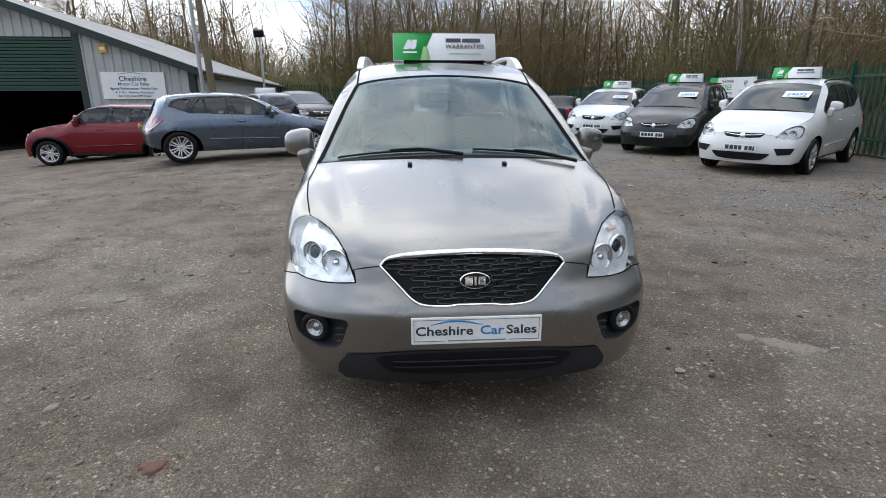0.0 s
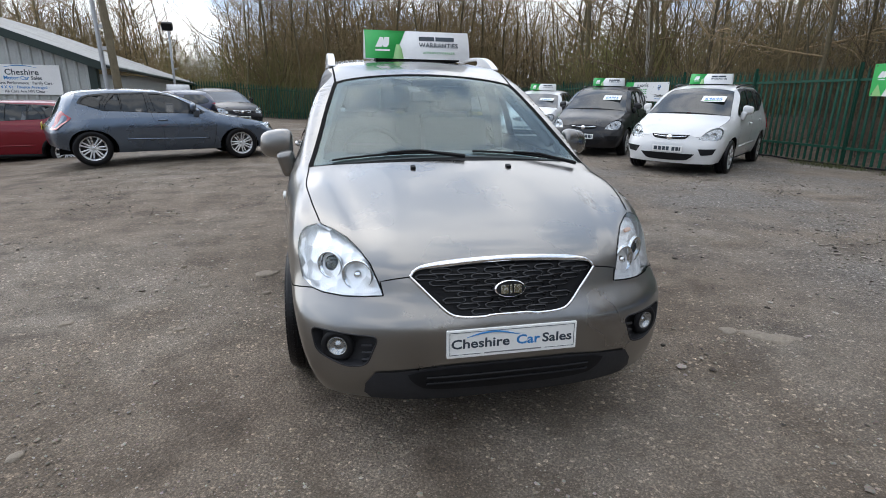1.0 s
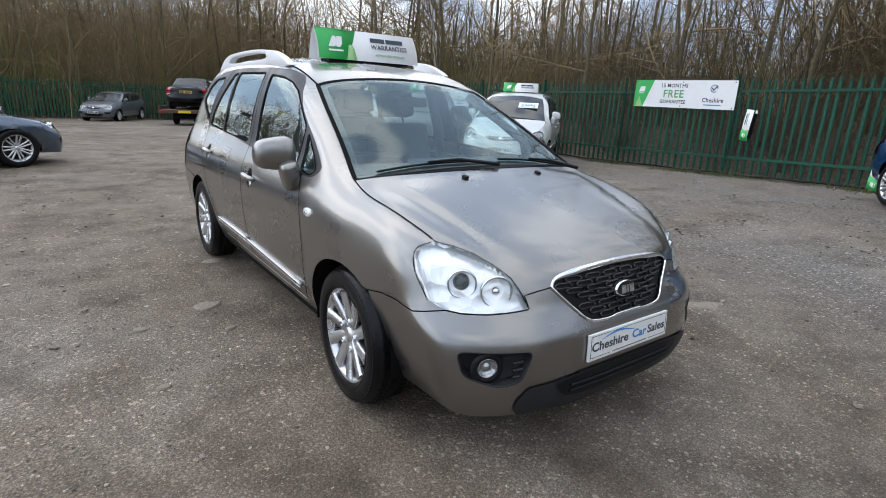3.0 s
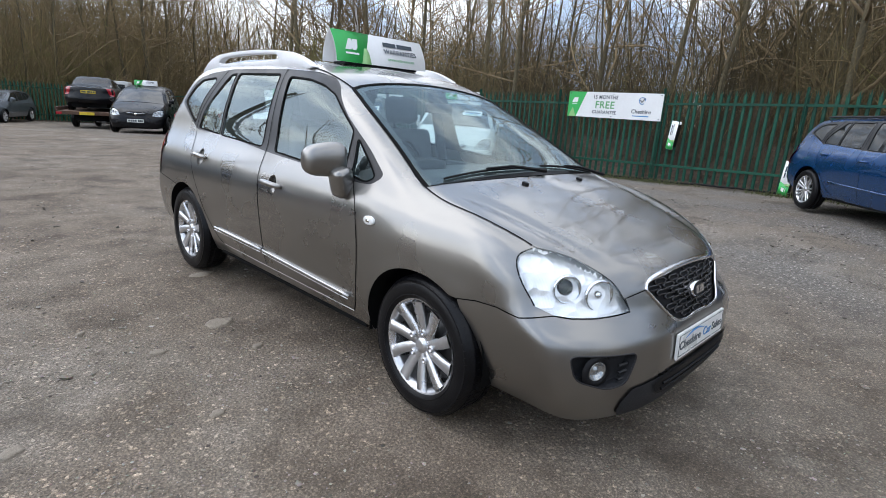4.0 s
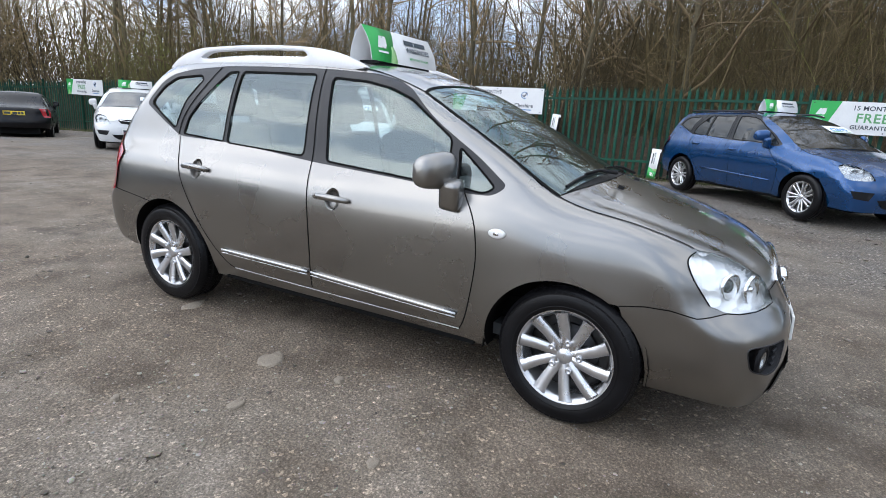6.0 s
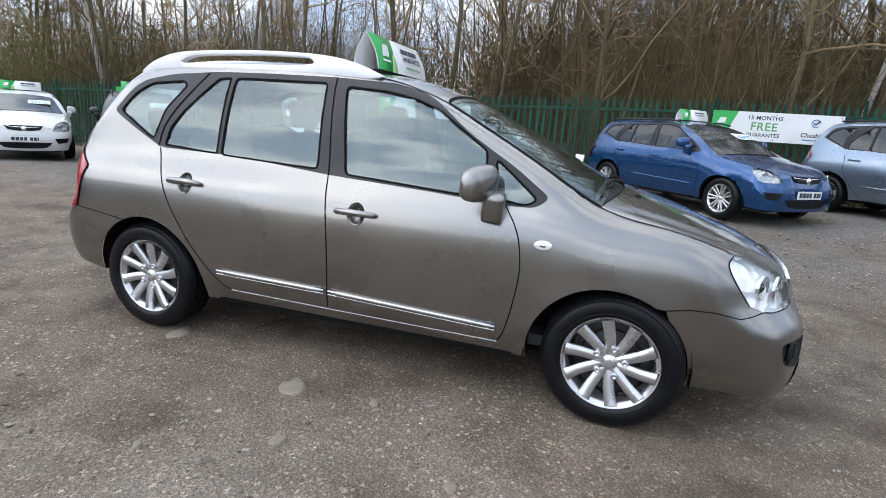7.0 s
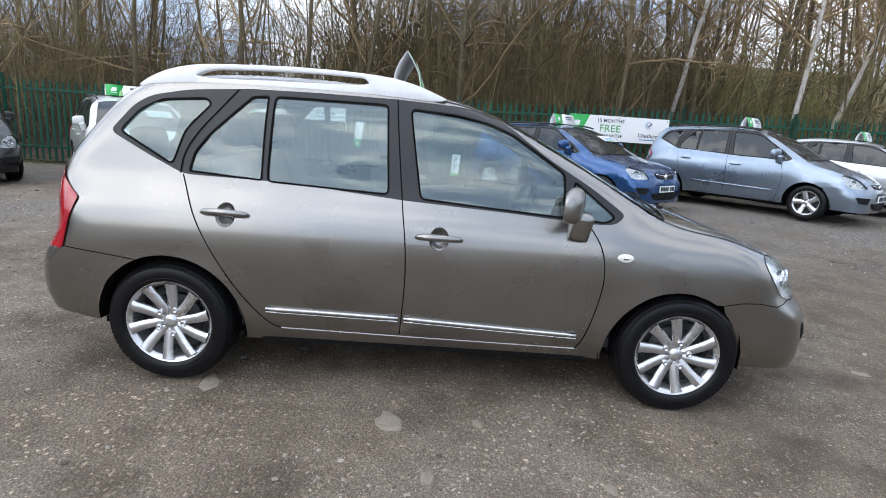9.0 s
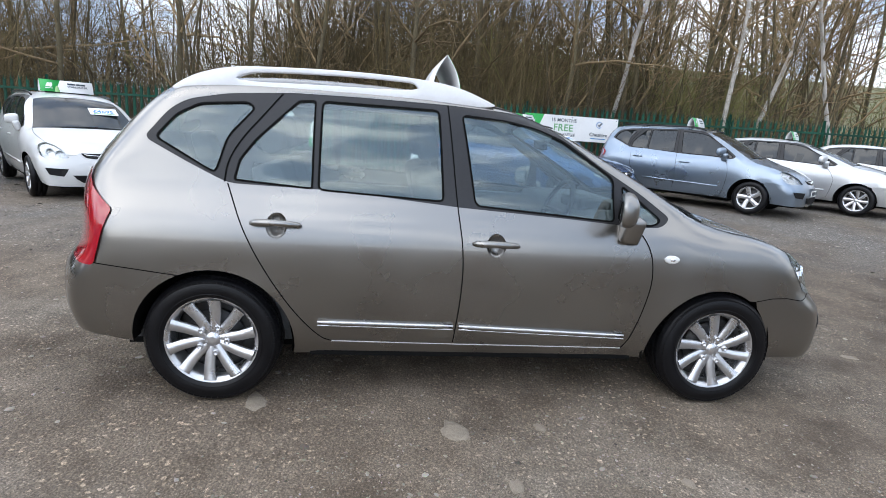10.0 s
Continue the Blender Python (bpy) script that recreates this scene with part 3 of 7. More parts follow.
def front_at(q):
    return SHELL.cast(np.stack([q[:, 0], 0 * q[:, 0] + 0.25, q[:, 1]], 1), np.tile((0.0, -1.0, 0.0), (len(q), 1)))


def nose_at(q):
    return SHELL.cast(np.stack([0 * q[:, 0], 0 * q[:, 0] + 0.25, q[:, 1]], 1), np.stack([np.sin(q[:, 0]), -np.cos(q[:, 0]), 0 * q[:, 0]], 1))


def tail_at(q):
    return SHELL.cast(np.stack([0 * q[:, 0], 0 * q[:, 0] + 2.6, q[:, 1]], 1), np.stack([np.sin(q[:, 0]), np.cos(q[:, 0]), 0 * q[:, 0]], 1))


def to_nose(p):
    return np.stack([np.arctan2(p[:, 0], 0.25 - p[:, 1]), p[:, 2]], 1)


def to_tail(p):
    return np.stack([np.arctan2(p[:, 0], p[:, 1] - 2.6), p[:, 2]], 1)


def mirror(p, s):
    """Points of the car's right side (x < 0), or their mirror image for s = 1."""
    return p * np.array((-s, 1.0, 1.0))


def arr(pts, step=0.0, closed=False):
    return np.array(resample(pts, step, closed) if step else pts, float)


def arc(cy, cz, r, a0, a1, n=26):
    return [(cy + r * math.cos(radians(a0 + (a1 - a0) * i / n)), cz + r * math.sin(radians(a0 + (a1 - a0) * i / n))) for i in range(n + 1)]


def join_path(*runs):
    out = []
    for r in runs:
        r = np.asarray(r)
        out.append(r if not out or np.linalg.norm(out[-1][-1] - r[0]) > 1e-5 else r[1:])
    return np.concatenate(out)


class Lines:
    """The shut lines of the right-hand side as curves in space."""

    def __init__(s, st):
        side = side_at(-1)
        bx, dx = pchip(*zip((-.45, .70), (-.27, .735), (-.05, .757), (.14, .745))), pchip(*zip((.95, .575), (1.3, .582), (1.7, .595), (2.3, .595), (2.75, .58), (2.92, .565)))
        ax = pchip(*zip((.14, .74), (.41, .682), (.7, .628), (.95, .575)))
        run = lambda f, a, b: top_at(np.array([(-float(f(y)), y) for y in np.linspace(a, b, max(3, int(abs(b - a) / st)))]))
        s.bonnet_side, s.pillar, s.ditch = run(bx, .14, -.44), run(ax, .95, .14), run(dx, 2.92, .95)
        s.lamp_inner = front_at(arr([(-.70, .868), (-.655, .858), (-.60, .836), (-.555, .80), (-.52, .76), (-.495, .70), (-.478, .65)], st))
        s.lamp_low = front_at(arr([(-.478, .65), (-.55, .641), (-.62, .635), (-.70, .634), (-.74, .640)], st))
        s.lamp_outer = np.concatenate([s.lamp_low[-1:], side(arr(chaikin([(-.535, .668), (-.47, .755), (-.432, .815), (-.425, .848), (-.45, .866)], 2, False), st * .5)), s.lamp_inner[:1]])
        s.seam_front = np.concatenate([side(arr([(-.20, .615), (-.30, .632), (-.40, .634), (-.50, .618), (-.55, .628)], st)), s.lamp_low[-1:]])
        s.arch_front_hi = side(np.array([(.045 + r * math.cos(a), .29 + r * math.sin(a)) for a, r in ((radians(127 - 133 * k / 26), .385 - .03 * max(0, k / 26 - .45) / .55) for k in range(27))]))
        s.arch_front_hi[0] = s.seam_front[0]
        s.arch_front_lo = side(np.array(arc(.045, .29, .385, 187, 127, 10)))
        s.arch_front_lo[-1] = s.seam_front[0]
        s.arch_rear = side(np.array(arc(2.69, .315, .385, 190, 0)))
        s.sill = side(arr([(.398, .253), (1.4, .25), (2.311, .248)], st))
        s.tail_edge = side(arr([(3.075, .312), (3.20, .337), (3.25, .44), (3.25, .60), (3.245, .8), (3.22, 1.0), (3.165, 1.16), (3.08, 1.32), (2.98, 1.475), (2.935, 1.535)], st))
        s.bonnet_front = np.concatenate([s.lamp_inner[-1:] + np.array((0.0, 0.0, 0.0)), front_at(arr([(-.487, .70), (-.435, .712), (-.376, .722)], st))])
        s.grille_top = front_at(arr(chaikin([(-.376, .722), (-.358, .748), (-.30, .760), (-.15, .772), (0, .775)], 3, False), st * .6))
        s.grille_low = front_at(arr(chaikin([(0, .578), (-.08, .578), (-.10, .572), (-.20, .575), (-.245, .590), (-.30, .645), (-.376, .722)], 2, False), st * .6))
        ws = pchip((0, .35, .5, .575), (.99, .985, .972, .95))
        s.screen_top = np.concatenate([top_at(np.array([(-x, float(ws(x))) for x in np.linspace(0, .56, 12)])), s.ditch[-1:]])
        s.bonnet_rear = np.concatenate([top_at(np.array([(-x, .035 + .18 * x * x) for x in np.linspace(0, .72, 14)])), s.bonnet_side[:1]])
        s.screen_base = np.concatenate([top_at(np.array([(-x, .095 + .07 * x * x) for x in np.linspace(0, .71, 14)])), s.pillar[-1:]])
        s.roof_rear = np.concatenate([top_at(np.array([(-x, 3.13 - .35 * x * x) for x in np.linspace(0, .52, 9)])), s.ditch[:1]])


def both(curve):
    """A curve from the centre line outwards, with its mirror image: from the left side to the right."""
    return np.concatenate([mirror(curve, 1)[::-1], curve[1:]])


def panel(proj, o2, o3=None, holes=(), step=0.1, lift=0.0):
    v, f = fill(o2, holes, step)
    p = proj(v)
    if o3 is not None:
        o2, o3 = np.asarray(o2), np.asarray(o3)
        d = ((v[:, None] - o2[None]) ** 2).sum(-1)
        i = d.argmin(1)
        near = d.min(1) < 1e-9
        p[near] = o3[i[near]]
    n = SHELL.normal(p)
    g = np.cross(p[f[:, 1]] - p[f[:, 0]], p[f[:, 2]] - p[f[:, 0]])
    flip = (g * n[f].mean(1)).sum(1) < 0
    f[flip] = f[flip][:, ::-1]
    return p + n * lift, f, n


def ribbon(p, width, lift=0.0015):
    """A strip along a curve on the shell."""
    n = SHELL.normal(p)
    t = np.gradient(p, axis=0)
    s = np.cross(t, n)
    s /= np.linalg.norm(s, axis=1, keepdims=True) + 1e-9
    v = np.concatenate([p + n * lift + s * width / 2, p + n * lift - s * width / 2])
    k = len(p)
    return v, np.array([q for i in range(k - 1) for q in ((i, i + 1, k + i + 1), (i, k + i + 1, k + i))]), np.concatenate([n, n])


DLO = [(.36, 1.048), (.53, 1.165), (.787, 1.312), (.985, 1.455), (1.10, 1.507), (1.23, 1.536), (1.57, 1.553), (2.0, 1.557), (2.35, 1.554), (2.66, 1.528), (2.84, 1.488), (2.915, 1.438), (3.01, 1.31), (3.0, 1.287), (2.82, 1.195), (2.629, 1.107), (2.1, 1.098), (1.51, 1.05), (.94, 1.022), (.54, .996), (.42, 1.0)]
PANES = dict(
    front_door_glass=[(1.50, 1.507), (1.42, 1.062), (.68, 1.018), (.685, 1.235), (.96, 1.412), (1.10, 1.462), (1.26, 1.492)],
    quarter_light=[(.638, 1.205), (.605, 1.022), (.47, 1.005), (.415, 1.035)],
    rear_door_glass=[(2.205, 1.523), (1.62, 1.521), (1.585, 1.074), (2.205, 1.098)],
    rear_door_fixed_glass=[(2.24, 1.522), (2.32, 1.515), (2.51, 1.318), (2.58, 1.22), (2.602, 1.124), (2.235, 1.102)],
    rear_quarter_glass=[(2.97, 1.302), (2.88, 1.415), (2.78, 1.472), (2.56, 1.492), (2.525, 1.465), (2.64, 1.325), (2.69, 1.15)])
DOOR_SPLIT = [(1.575, 1.553), (1.514, 1.05), (1.478, .83), (1.472, .617), (1.491, .335)]
REAR_DOOR = [(2.63, 1.107), (2.60, 1.03), (2.537, .886), (2.436, .692), (2.303, .49), (2.18, .352), (2.12, .33)]
FRONT_DOOR = [(.56, .998), (.486, .896), (.458, .774), (.457, .649), (.505, .39), (.545, .315)]
FRAME_SPLIT = [(2.645, 1.112), (2.635, 1.21), (2.575, 1.32), (2.47, 1.45), (2.40, 1.545)]
HANDLES = ((2.39, .929), (1.312, .878))
RECESS = [(math.cos(t), math.sin(t)) for t in np.linspace(0, 2 * math.pi, 33)[:-1]]
DOOR_FOOT = [(2.12, .33), (1.49, .322), (.545, .315)]


def fillet(pts, r):
    """Rounds the corners of an outline."""
    out, k = [], len(pts)
    for i in range(k):
        a, b, c = (np.array(pts[(i + j) % k], float) for j in (-1, 0, 1))
        u, w = a - b, c - b
        lu, lw = np.linalg.norm(u), np.linalg.norm(w)
        d = min(r, .45 * lu, .45 * lw)
        p, q = b + u / lu * d, b + w / lw * d
        out += [tuple((1 - t) ** 2 * p + 2 * t * (1 - t) * b + t * t * q) for t in (0, .25, .5, .75, 1)]
    return out


FOG = arr(fillet([(.755, .513), (.505, .510), (.552, .388), (.63, .374), (.738, .415)], .03), .02, True)


def body_panels(step):
    """All outer panels: name, points, triangles, normals, kind of finish."""
    out, st = [], step * 0.8
    ln = Lines(st)
    rounded = lambda q, r=.03: arr(fillet(q, r), st, True)
    dlo = rounded(DLO, .05)
    for s in (-1, 1):
        rim3 = join_path(ln.sill, ln.arch_rear, ln.tail_edge, ln.ditch, ln.pillar, ln.bonnet_side, ln.lamp_outer[::-1], ln.seam_front[::-1], ln.arch_front_hi)[:-1]
        rim3 = mirror(rim3, s)
        out.append(("side_panel", *panel(side_at(s), rim3[:, 1:], rim3, [dlo] + [np.array([(y + .050 * a, z - .004 + .060 * b) for a, b in RECESS]) for y, z in HANDLES if step < .1], step), "paint"))
        holes = []
        for k, q in PANES.items():
            g = rounded(q, .014 if k == "rear_door_fixed_glass" else .03)
            holes.append(g)
            out.append(("window_seal", *ribbon(side_at(s)(np.concatenate([g, g[:2]])), .010, .0005), "gap"))
            out.append((k, *panel(side_at(s), g, None, (), step * 1.5, -0.006), "glass"))
        out.append(("window_trim", *panel(side_at(s), dlo, None, holes, step * 1.5, -0.001), "trim"))
        lamp3 = mirror(join_path(ln.lamp_inner, ln.lamp_low, ln.lamp_outer)[:-1], s)
        lamp2 = to_nose(lamp3)
        out.append(("headlight", *panel(nose_at, lamp2, lamp3, (), step, 0.003), "lens"))
        out.append(("lamp_bucket", *panel(nose_at, lamp2, lamp3, (), step, -0.03), "reflector"))
        nl, k = SHELL.normal(lamp3), len(lamp3)
        wall = np.concatenate([lamp3 + nl * .002, lamp3 - nl * .031])
        out.append(("lamp_wall", wall, np.array([q for i in range(k) for q in ((i, (i + 1) % k, k + (i + 1) % k), (i, k + (i + 1) % k, k + i))]), -np.concatenate([nl, nl]), "reflector"))
        for k, q, w in (("door_gap", DOOR_SPLIT, .006), ("door_gap", REAR_DOOR, .006), ("door_gap", FRONT_DOOR, .006), ("door_gap", FRAME_SPLIT, .008)):
            out.append((k, *ribbon(side_at(s)(arr(chaikin(q, 2, False), st)), w), "gap"))
        out.append(("sill_line", *ribbon(side_at(s)(arr(DOOR_FOOT, st)), .007), "sill"))
        for k, c, w in (("bonnet_gap", ln.bonnet_side, .006), ("bumper_gap", ln.seam_front, .005), ("lamp_gap", ln.lamp_inner, .006), ("lamp_gap", ln.lamp_low, .006), ("lamp_gap", ln.lamp_outer[1:-1], .006), ("roof_ditch", ln.ditch, .012), ("screen_gap", ln.pillar, .022)):
            out.append((k, *ribbon(mirror(c, s), w), "gap"))
        out.append(("bumper_gap", *ribbon(side_at(s)(arr([(3.24, .735), (3.20, .715), (2.84, .668)], st)), .005), "gap"))
        at = lambda y, z: float(to_tail(side_at(s)(np.array([(y, z)])))[0, 0]) * s
        t0, t1, t2 = at(3.275, 1.12), at(3.125, .96), at(3.215, .72)
        lamp = arr(fillet([(t0, 1.14), (t1, .965), (t2 + .01, .705), (t2 - .20, .715), (t1 - .32, .98), (t0 - .16, 1.115)], .02), 0.03, True) * np.array((s, 1))
        out.append(("tail_light", *panel(tail_at, lamp, None, (), step, 0.008), "red"))
    half = lambda *runs: join_path(*runs)
    bump_half = half(ln.arch_front_lo, ln.seam_front, ln.lamp_low[::-1], ln.bonnet_front, ln.grille_low[::-1])
    foot = nose_at(np.array([(a, .222 + .026 * a * a) for a in np.linspace(.985 * to_nose(mirror(ln.arch_front_lo[:1], 1))[0, 0], .985 * to_nose(ln.arch_front_lo[:1])[0, 0], 40)]))
    rim3 = np.concatenate([bump_half, mirror(bump_half, 1)[::-1][1:], foot])
    fogs = [to_nose(front_at(FOG * np.array((s, 1.0)))) for s in (-1, 1)] if step < .1 else ()
    out.append(("front_bumper", *panel(nose_at, to_nose(rim3), rim3, fogs, step), "paint"))
    bon = np.concatenate([both(ln.bonnet_rear), ln.bonnet_side[1:], ln.lamp_inner[1:], ln.bonnet_front[1:], ln.grille_top[1:], mirror(ln.grille_top, 1)[::-1][1:], mirror(ln.bonnet_front, 1)[::-1][1:], mirror(ln.lamp_inner, 1)[::-1][1:], mirror(ln.bonnet_side, 1)[::-1][1:-1]])
    out.append(("bonnet", *panel(top_at, bon[:, :2], bon, (), step), "paint"))
    out.append(("bonnet_gap", *ribbon(both(ln.bonnet_rear), .006), "gap"))
    out.append(("bonnet_gap", *ribbon(ln.bonnet_front, .005), "gap"))
    out.append(("bonnet_gap", *ribbon(mirror(ln.bonnet_front, 1), .005), "gap"))
    cowl = np.concatenate([both(ln.screen_base), both(ln.bonnet_rear)[::-1]])
    out.append(("cowl", *panel(top_at, cowl[:, :2], cowl, (), step, -0.012), "plastic"))
    scr = np.concatenate([both(ln.screen_top), ln.pillar[1:], both(ln.screen_base)[::-1][1:], mirror(ln.pillar, 1)[::-1][1:-1]])
    out.append(("windscreen", *panel(top_at, scr[:, :2], scr, (), step, -0.003), "screen"))
    inner = scr.copy()
    inner[:, 0] *= .93
    inner[:, 1] = .56 + (inner[:, 1] - .56) * .90
    out.append(("windscreen_border", *panel(top_at, scr[:, :2], scr, [inner[::2, :2]], step, -0.005), "trim"))
    out.append(("screen_gap", *ribbon(both(ln.screen_top), .016), "gap"))
    roof = np.concatenate([both(ln.roof_rear), ln.ditch[1:], both(ln.screen_top)[::-1][1:], mirror(ln.ditch, 1)[::-1][1:-1]])
    out.append(("roof", *panel(top_at, roof[:, :2], roof, (), step), "paint"))
    te = np.concatenate([ln.tail_edge, ln.roof_rear[::-1][1:]])
    a0 = to_tail(ln.tail_edge[:1])[0, 0]
    foot = tail_at(np.array([(a, .388 - .078 * (a / a0) ** 4) for a in np.linspace(-a0 * .97, a0 * .97, 24)]))
    rim3 = np.concatenate([te, mirror(te, 1)[::-1][1:], foot])
    tail = (to_tail(rim3), rim3)
    rg = arr(chaikin([(-.62, 1.10), (.62, 1.10), (.56, 1.42), (.48, 1.46), (-.48, 1.46), (-.56, 1.42)], 2), st, True)
    out.append(("tailgate", *panel(tail_at, *tail, [rg] if step < .1 else (), step), "paint"))
    out.append(("rear_window", *panel(tail_at, rg, None, (), step, .002 if step < .1 else .006), "glass" if step < .1 else "dark_glass"))
    gr = np.concatenate([mirror(ln.grille_top, 1)[:-1], ln.grille_top[::-1][:-1], ln.grille_low[::-1][:-1], mirror(ln.grille_low, 1)[:-1]])
    gr2 = to_nose(gr)
    out.append(("grille", *panel(nose_at, gr2, gr, (), step, -0.012), "black"))
    low = arr(chaikin([(-.41, .382), (.41, .382), (.385, .32), (.31, .278), (-.31, .278), (-.385, .32)], 2), st, True)
    out.append(("lower_grille", *panel(front_at, low, None, (), step, 0.012), "black"))
    return out, ln, gr2


FINE, LN, GRILLE2 = body_panels(0.023)
COARSE, LN_C, GRILLE_C = body_panels(0.13)


# ---- wheels ----
def build_tyre(r, w, segs, parent, name="tyre"):
    h = w / 2
    bm = lathe(bmesh.new(), [(r * .66, -h * .80), (r * .70, -h * .98), (r * .80, -h * 1.06), (r * .90, -h * 1.02), (r * .955, -h * .92), (r * .985, -h * .76), (r * .985, -h * .74), (r, -h * .70), (r * 1.003, -h * .34), (r * .98, -h * .33), (r * .98, -h * .27), (r * 1.005, -h * .26), (r * 1.005, h * .26), (r * .98, h * .27), (r * .98, h * .33), (r * 1.003, h * .34), (r, h * .7), (r * .95, h * .93), (r * .8, h * 1.04), (r * .66, h * .8)], segs)
    ob = part(name, bm, RUBBER, parent, "", True)
    if segs > 50:
        bm = bmesh.new()
        for k in range(64):
            rot = Matrix.Rotation(2 * math.pi * k / 64, 4, "X")
            for a, b, r0, r1 in ((-1.0, -.66, .93, 1.001), (.66, 1.0, .93, 1.001), (-.60, -.36, 0, 0), (-.22, .22, 0, 0), (.36, .60, 0, 0)):
                d0, d1 = ((.935, 1.006) if a < 0 else (1.006, .935)) if abs(a + b) > 1.5 else (1.008, 1.008)
                v = [bm.verts.new(rot @ Vector((h * xx, yy * r, r * zz))) for yy in (-.046, .034) for xx, zz in ((a, d0), (b, d1), (b, d1 - .05), (a, d0 - .05))]
                for q in ((0, 1, 5, 4), (0, 4, 7, 3), (1, 2, 6, 5), (0, 3, 2, 1), (4, 5, 6, 7)):
                    bm.faces.new([v[i] for i in q])
        tagged(part("tread", bm, RUBBER, ob), kind="stuff")
        part("bead_line", lathe(bmesh.new(), [(r * .735, -h * 1.03), (r * .745, -h * 1.055), (r * .755, -h * 1.04)], segs), RUBBER, ob, "", True)
    return ob


def build_rim(r, w, spokes, parent, m, cover=False, fine=True, twin=False):
    """Rim with its spokes, nuts and disc; its outside looks towards -x."""
    h = w / 2
    segs = 56 if fine else 28
    rim = part("rim", lathe(bmesh.new(), [(r * .60, h * .6), (r * .60, -h * .1), (r * .605, -h * .62), (r * .625, -h * .78), (r * .66, -h * .86), (r * .685, -h * .93), (r * .70, -h * .92), (r * .69, -h * .80), (r * .66, -h * .70)], segs), m, parent, "", True)
    # grimy barrel far darker than the rim: shade behind the spokes in its colour
    part("shaded_rim_barrel", lathe(bmesh.new(), [(r * .62, h * .8), (r * .60, h * .2), (r * .52, h * .15), (.02, h * .15)], segs), ALLOY_DARK, rim, "", True)
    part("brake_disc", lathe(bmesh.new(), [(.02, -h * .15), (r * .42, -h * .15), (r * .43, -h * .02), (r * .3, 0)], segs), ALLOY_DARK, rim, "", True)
    for k in range(spokes):
        bm = bmesh.new()
        offs = ((-.5, .0), (.5, .0)) if twin else ((0, 0),)
        for o, _ in offs:
            t = 2 * math.pi * k / spokes
            wi, wo = (r * .045, r * .042) if twin else (r * (.45 / spokes + .032), r * (.54 / spokes + .034))
            rows = []
            for rad, wid, dep in ((r * .10, wi * .8, -h * .62), (r * .22, wi, -h * .66), (r * .42, (wi + wo) / 2, -h * .74), (r * .58, wo, -h * .82), (r * .645, wo * 1.15, -h * .84)):
                c = o * r * (.05 + .23 * rad / r) if twin else 0.012 * math.sin(rad / r * 4)
                rows.append([(dep + .004, rad, c - wid), (dep - .010, rad, c - wid * .88), (dep - .010, rad, c + wid * .88), (dep + .004, rad, c + wid), (dep + .035, rad, c)])
            rot = Matrix.Rotation(t, 4, "X")
            vs = [[bm.verts.new(rot @ Vector(p)) for p in row] for row in rows]
            for a, b in zip(vs, vs[1:]):
                for i in range(5):
                    bm.faces.new((a[i], a[(i + 1) % 5], b[(i + 1) % 5], b[i]))
        bmesh.ops.recalc_face_normals(bm, faces=bm.faces[:])
        part("spoke", bm, m, rim, "", True)
    part("hub", lathe(bmesh.new(), [(r * .24, -h * .5), (r * .235, -h * .64), (r * .19, -h * .66), (r * .115, -h * .68), (r * .105, -h * .80), (r * .03, -h * .82), (.001, -h * .82)], 24), m, rim, "", True)
    if fine:
        for k in range(5):
            t = 2 * math.pi * (k + .3) / 5
            bm = lathe(bmesh.new(), [(.017, -h * .66), (.017, -h * .76), (.014, -h * .86), (.009, -h * .87), (.008, -h * .80), (.001, -h * .80)], 10)
            bmesh.ops.translate(bm, verts=bm.verts[:], vec=(0, r * .212 * math.cos(t), r * .212 * math.sin(t)))
            part("wheel_nut", bm, ALLOY, rim, "", True)
    return rim


def wheel_at(parent, x, y, z, r=.325, w=.205, spokes=10, m=None, fine=True, twin=False, spin=0.0, steer=0.0):
    """A wheel whose outside looks away from the car's middle."""
    e = new("wheel")
    e.parent = parent
    e.matrix_basis = pose(x, y, z, 0, 0, (180 if x > 0 else 0) + steer) @ pose(0, 0, 0, spin, 0, 0)
    build_tyre(r, w, 72 if fine else 36, e)
    build_rim(r, w, spokes, e, m or ALLOY, fine=fine, twin=twin)
    return e


def wells(parent, wb, half=.86, r=.385, front=.72, rear=.72):
    """Dark underbody with its wheel wells."""
    bm = bmesh.new()
    box(bm, -half + .27, half - .27, -front, wb + rear, .20, .46)
    box(bm, -half + .06, half - .06, .47, wb - .47, .24, .30)
    for y in (0.03, wb):
        for s in (-1, 1):
            lo = -.15 if y < 1 else .03
            a = [[bm.verts.new((s * x, y + r * math.cos(t), .31 + r * math.sin(t))) for t in np.linspace(lo, math.pi + .15, 15)] for x in (half - .034, half - .3)]
            for k in range(14):
                bm.faces.new((a[0][k], a[0][k + 1], a[1][k + 1], a[1][k]))
            bm.faces.new(a[1])
    return part("underbody", bm, DARK, parent)


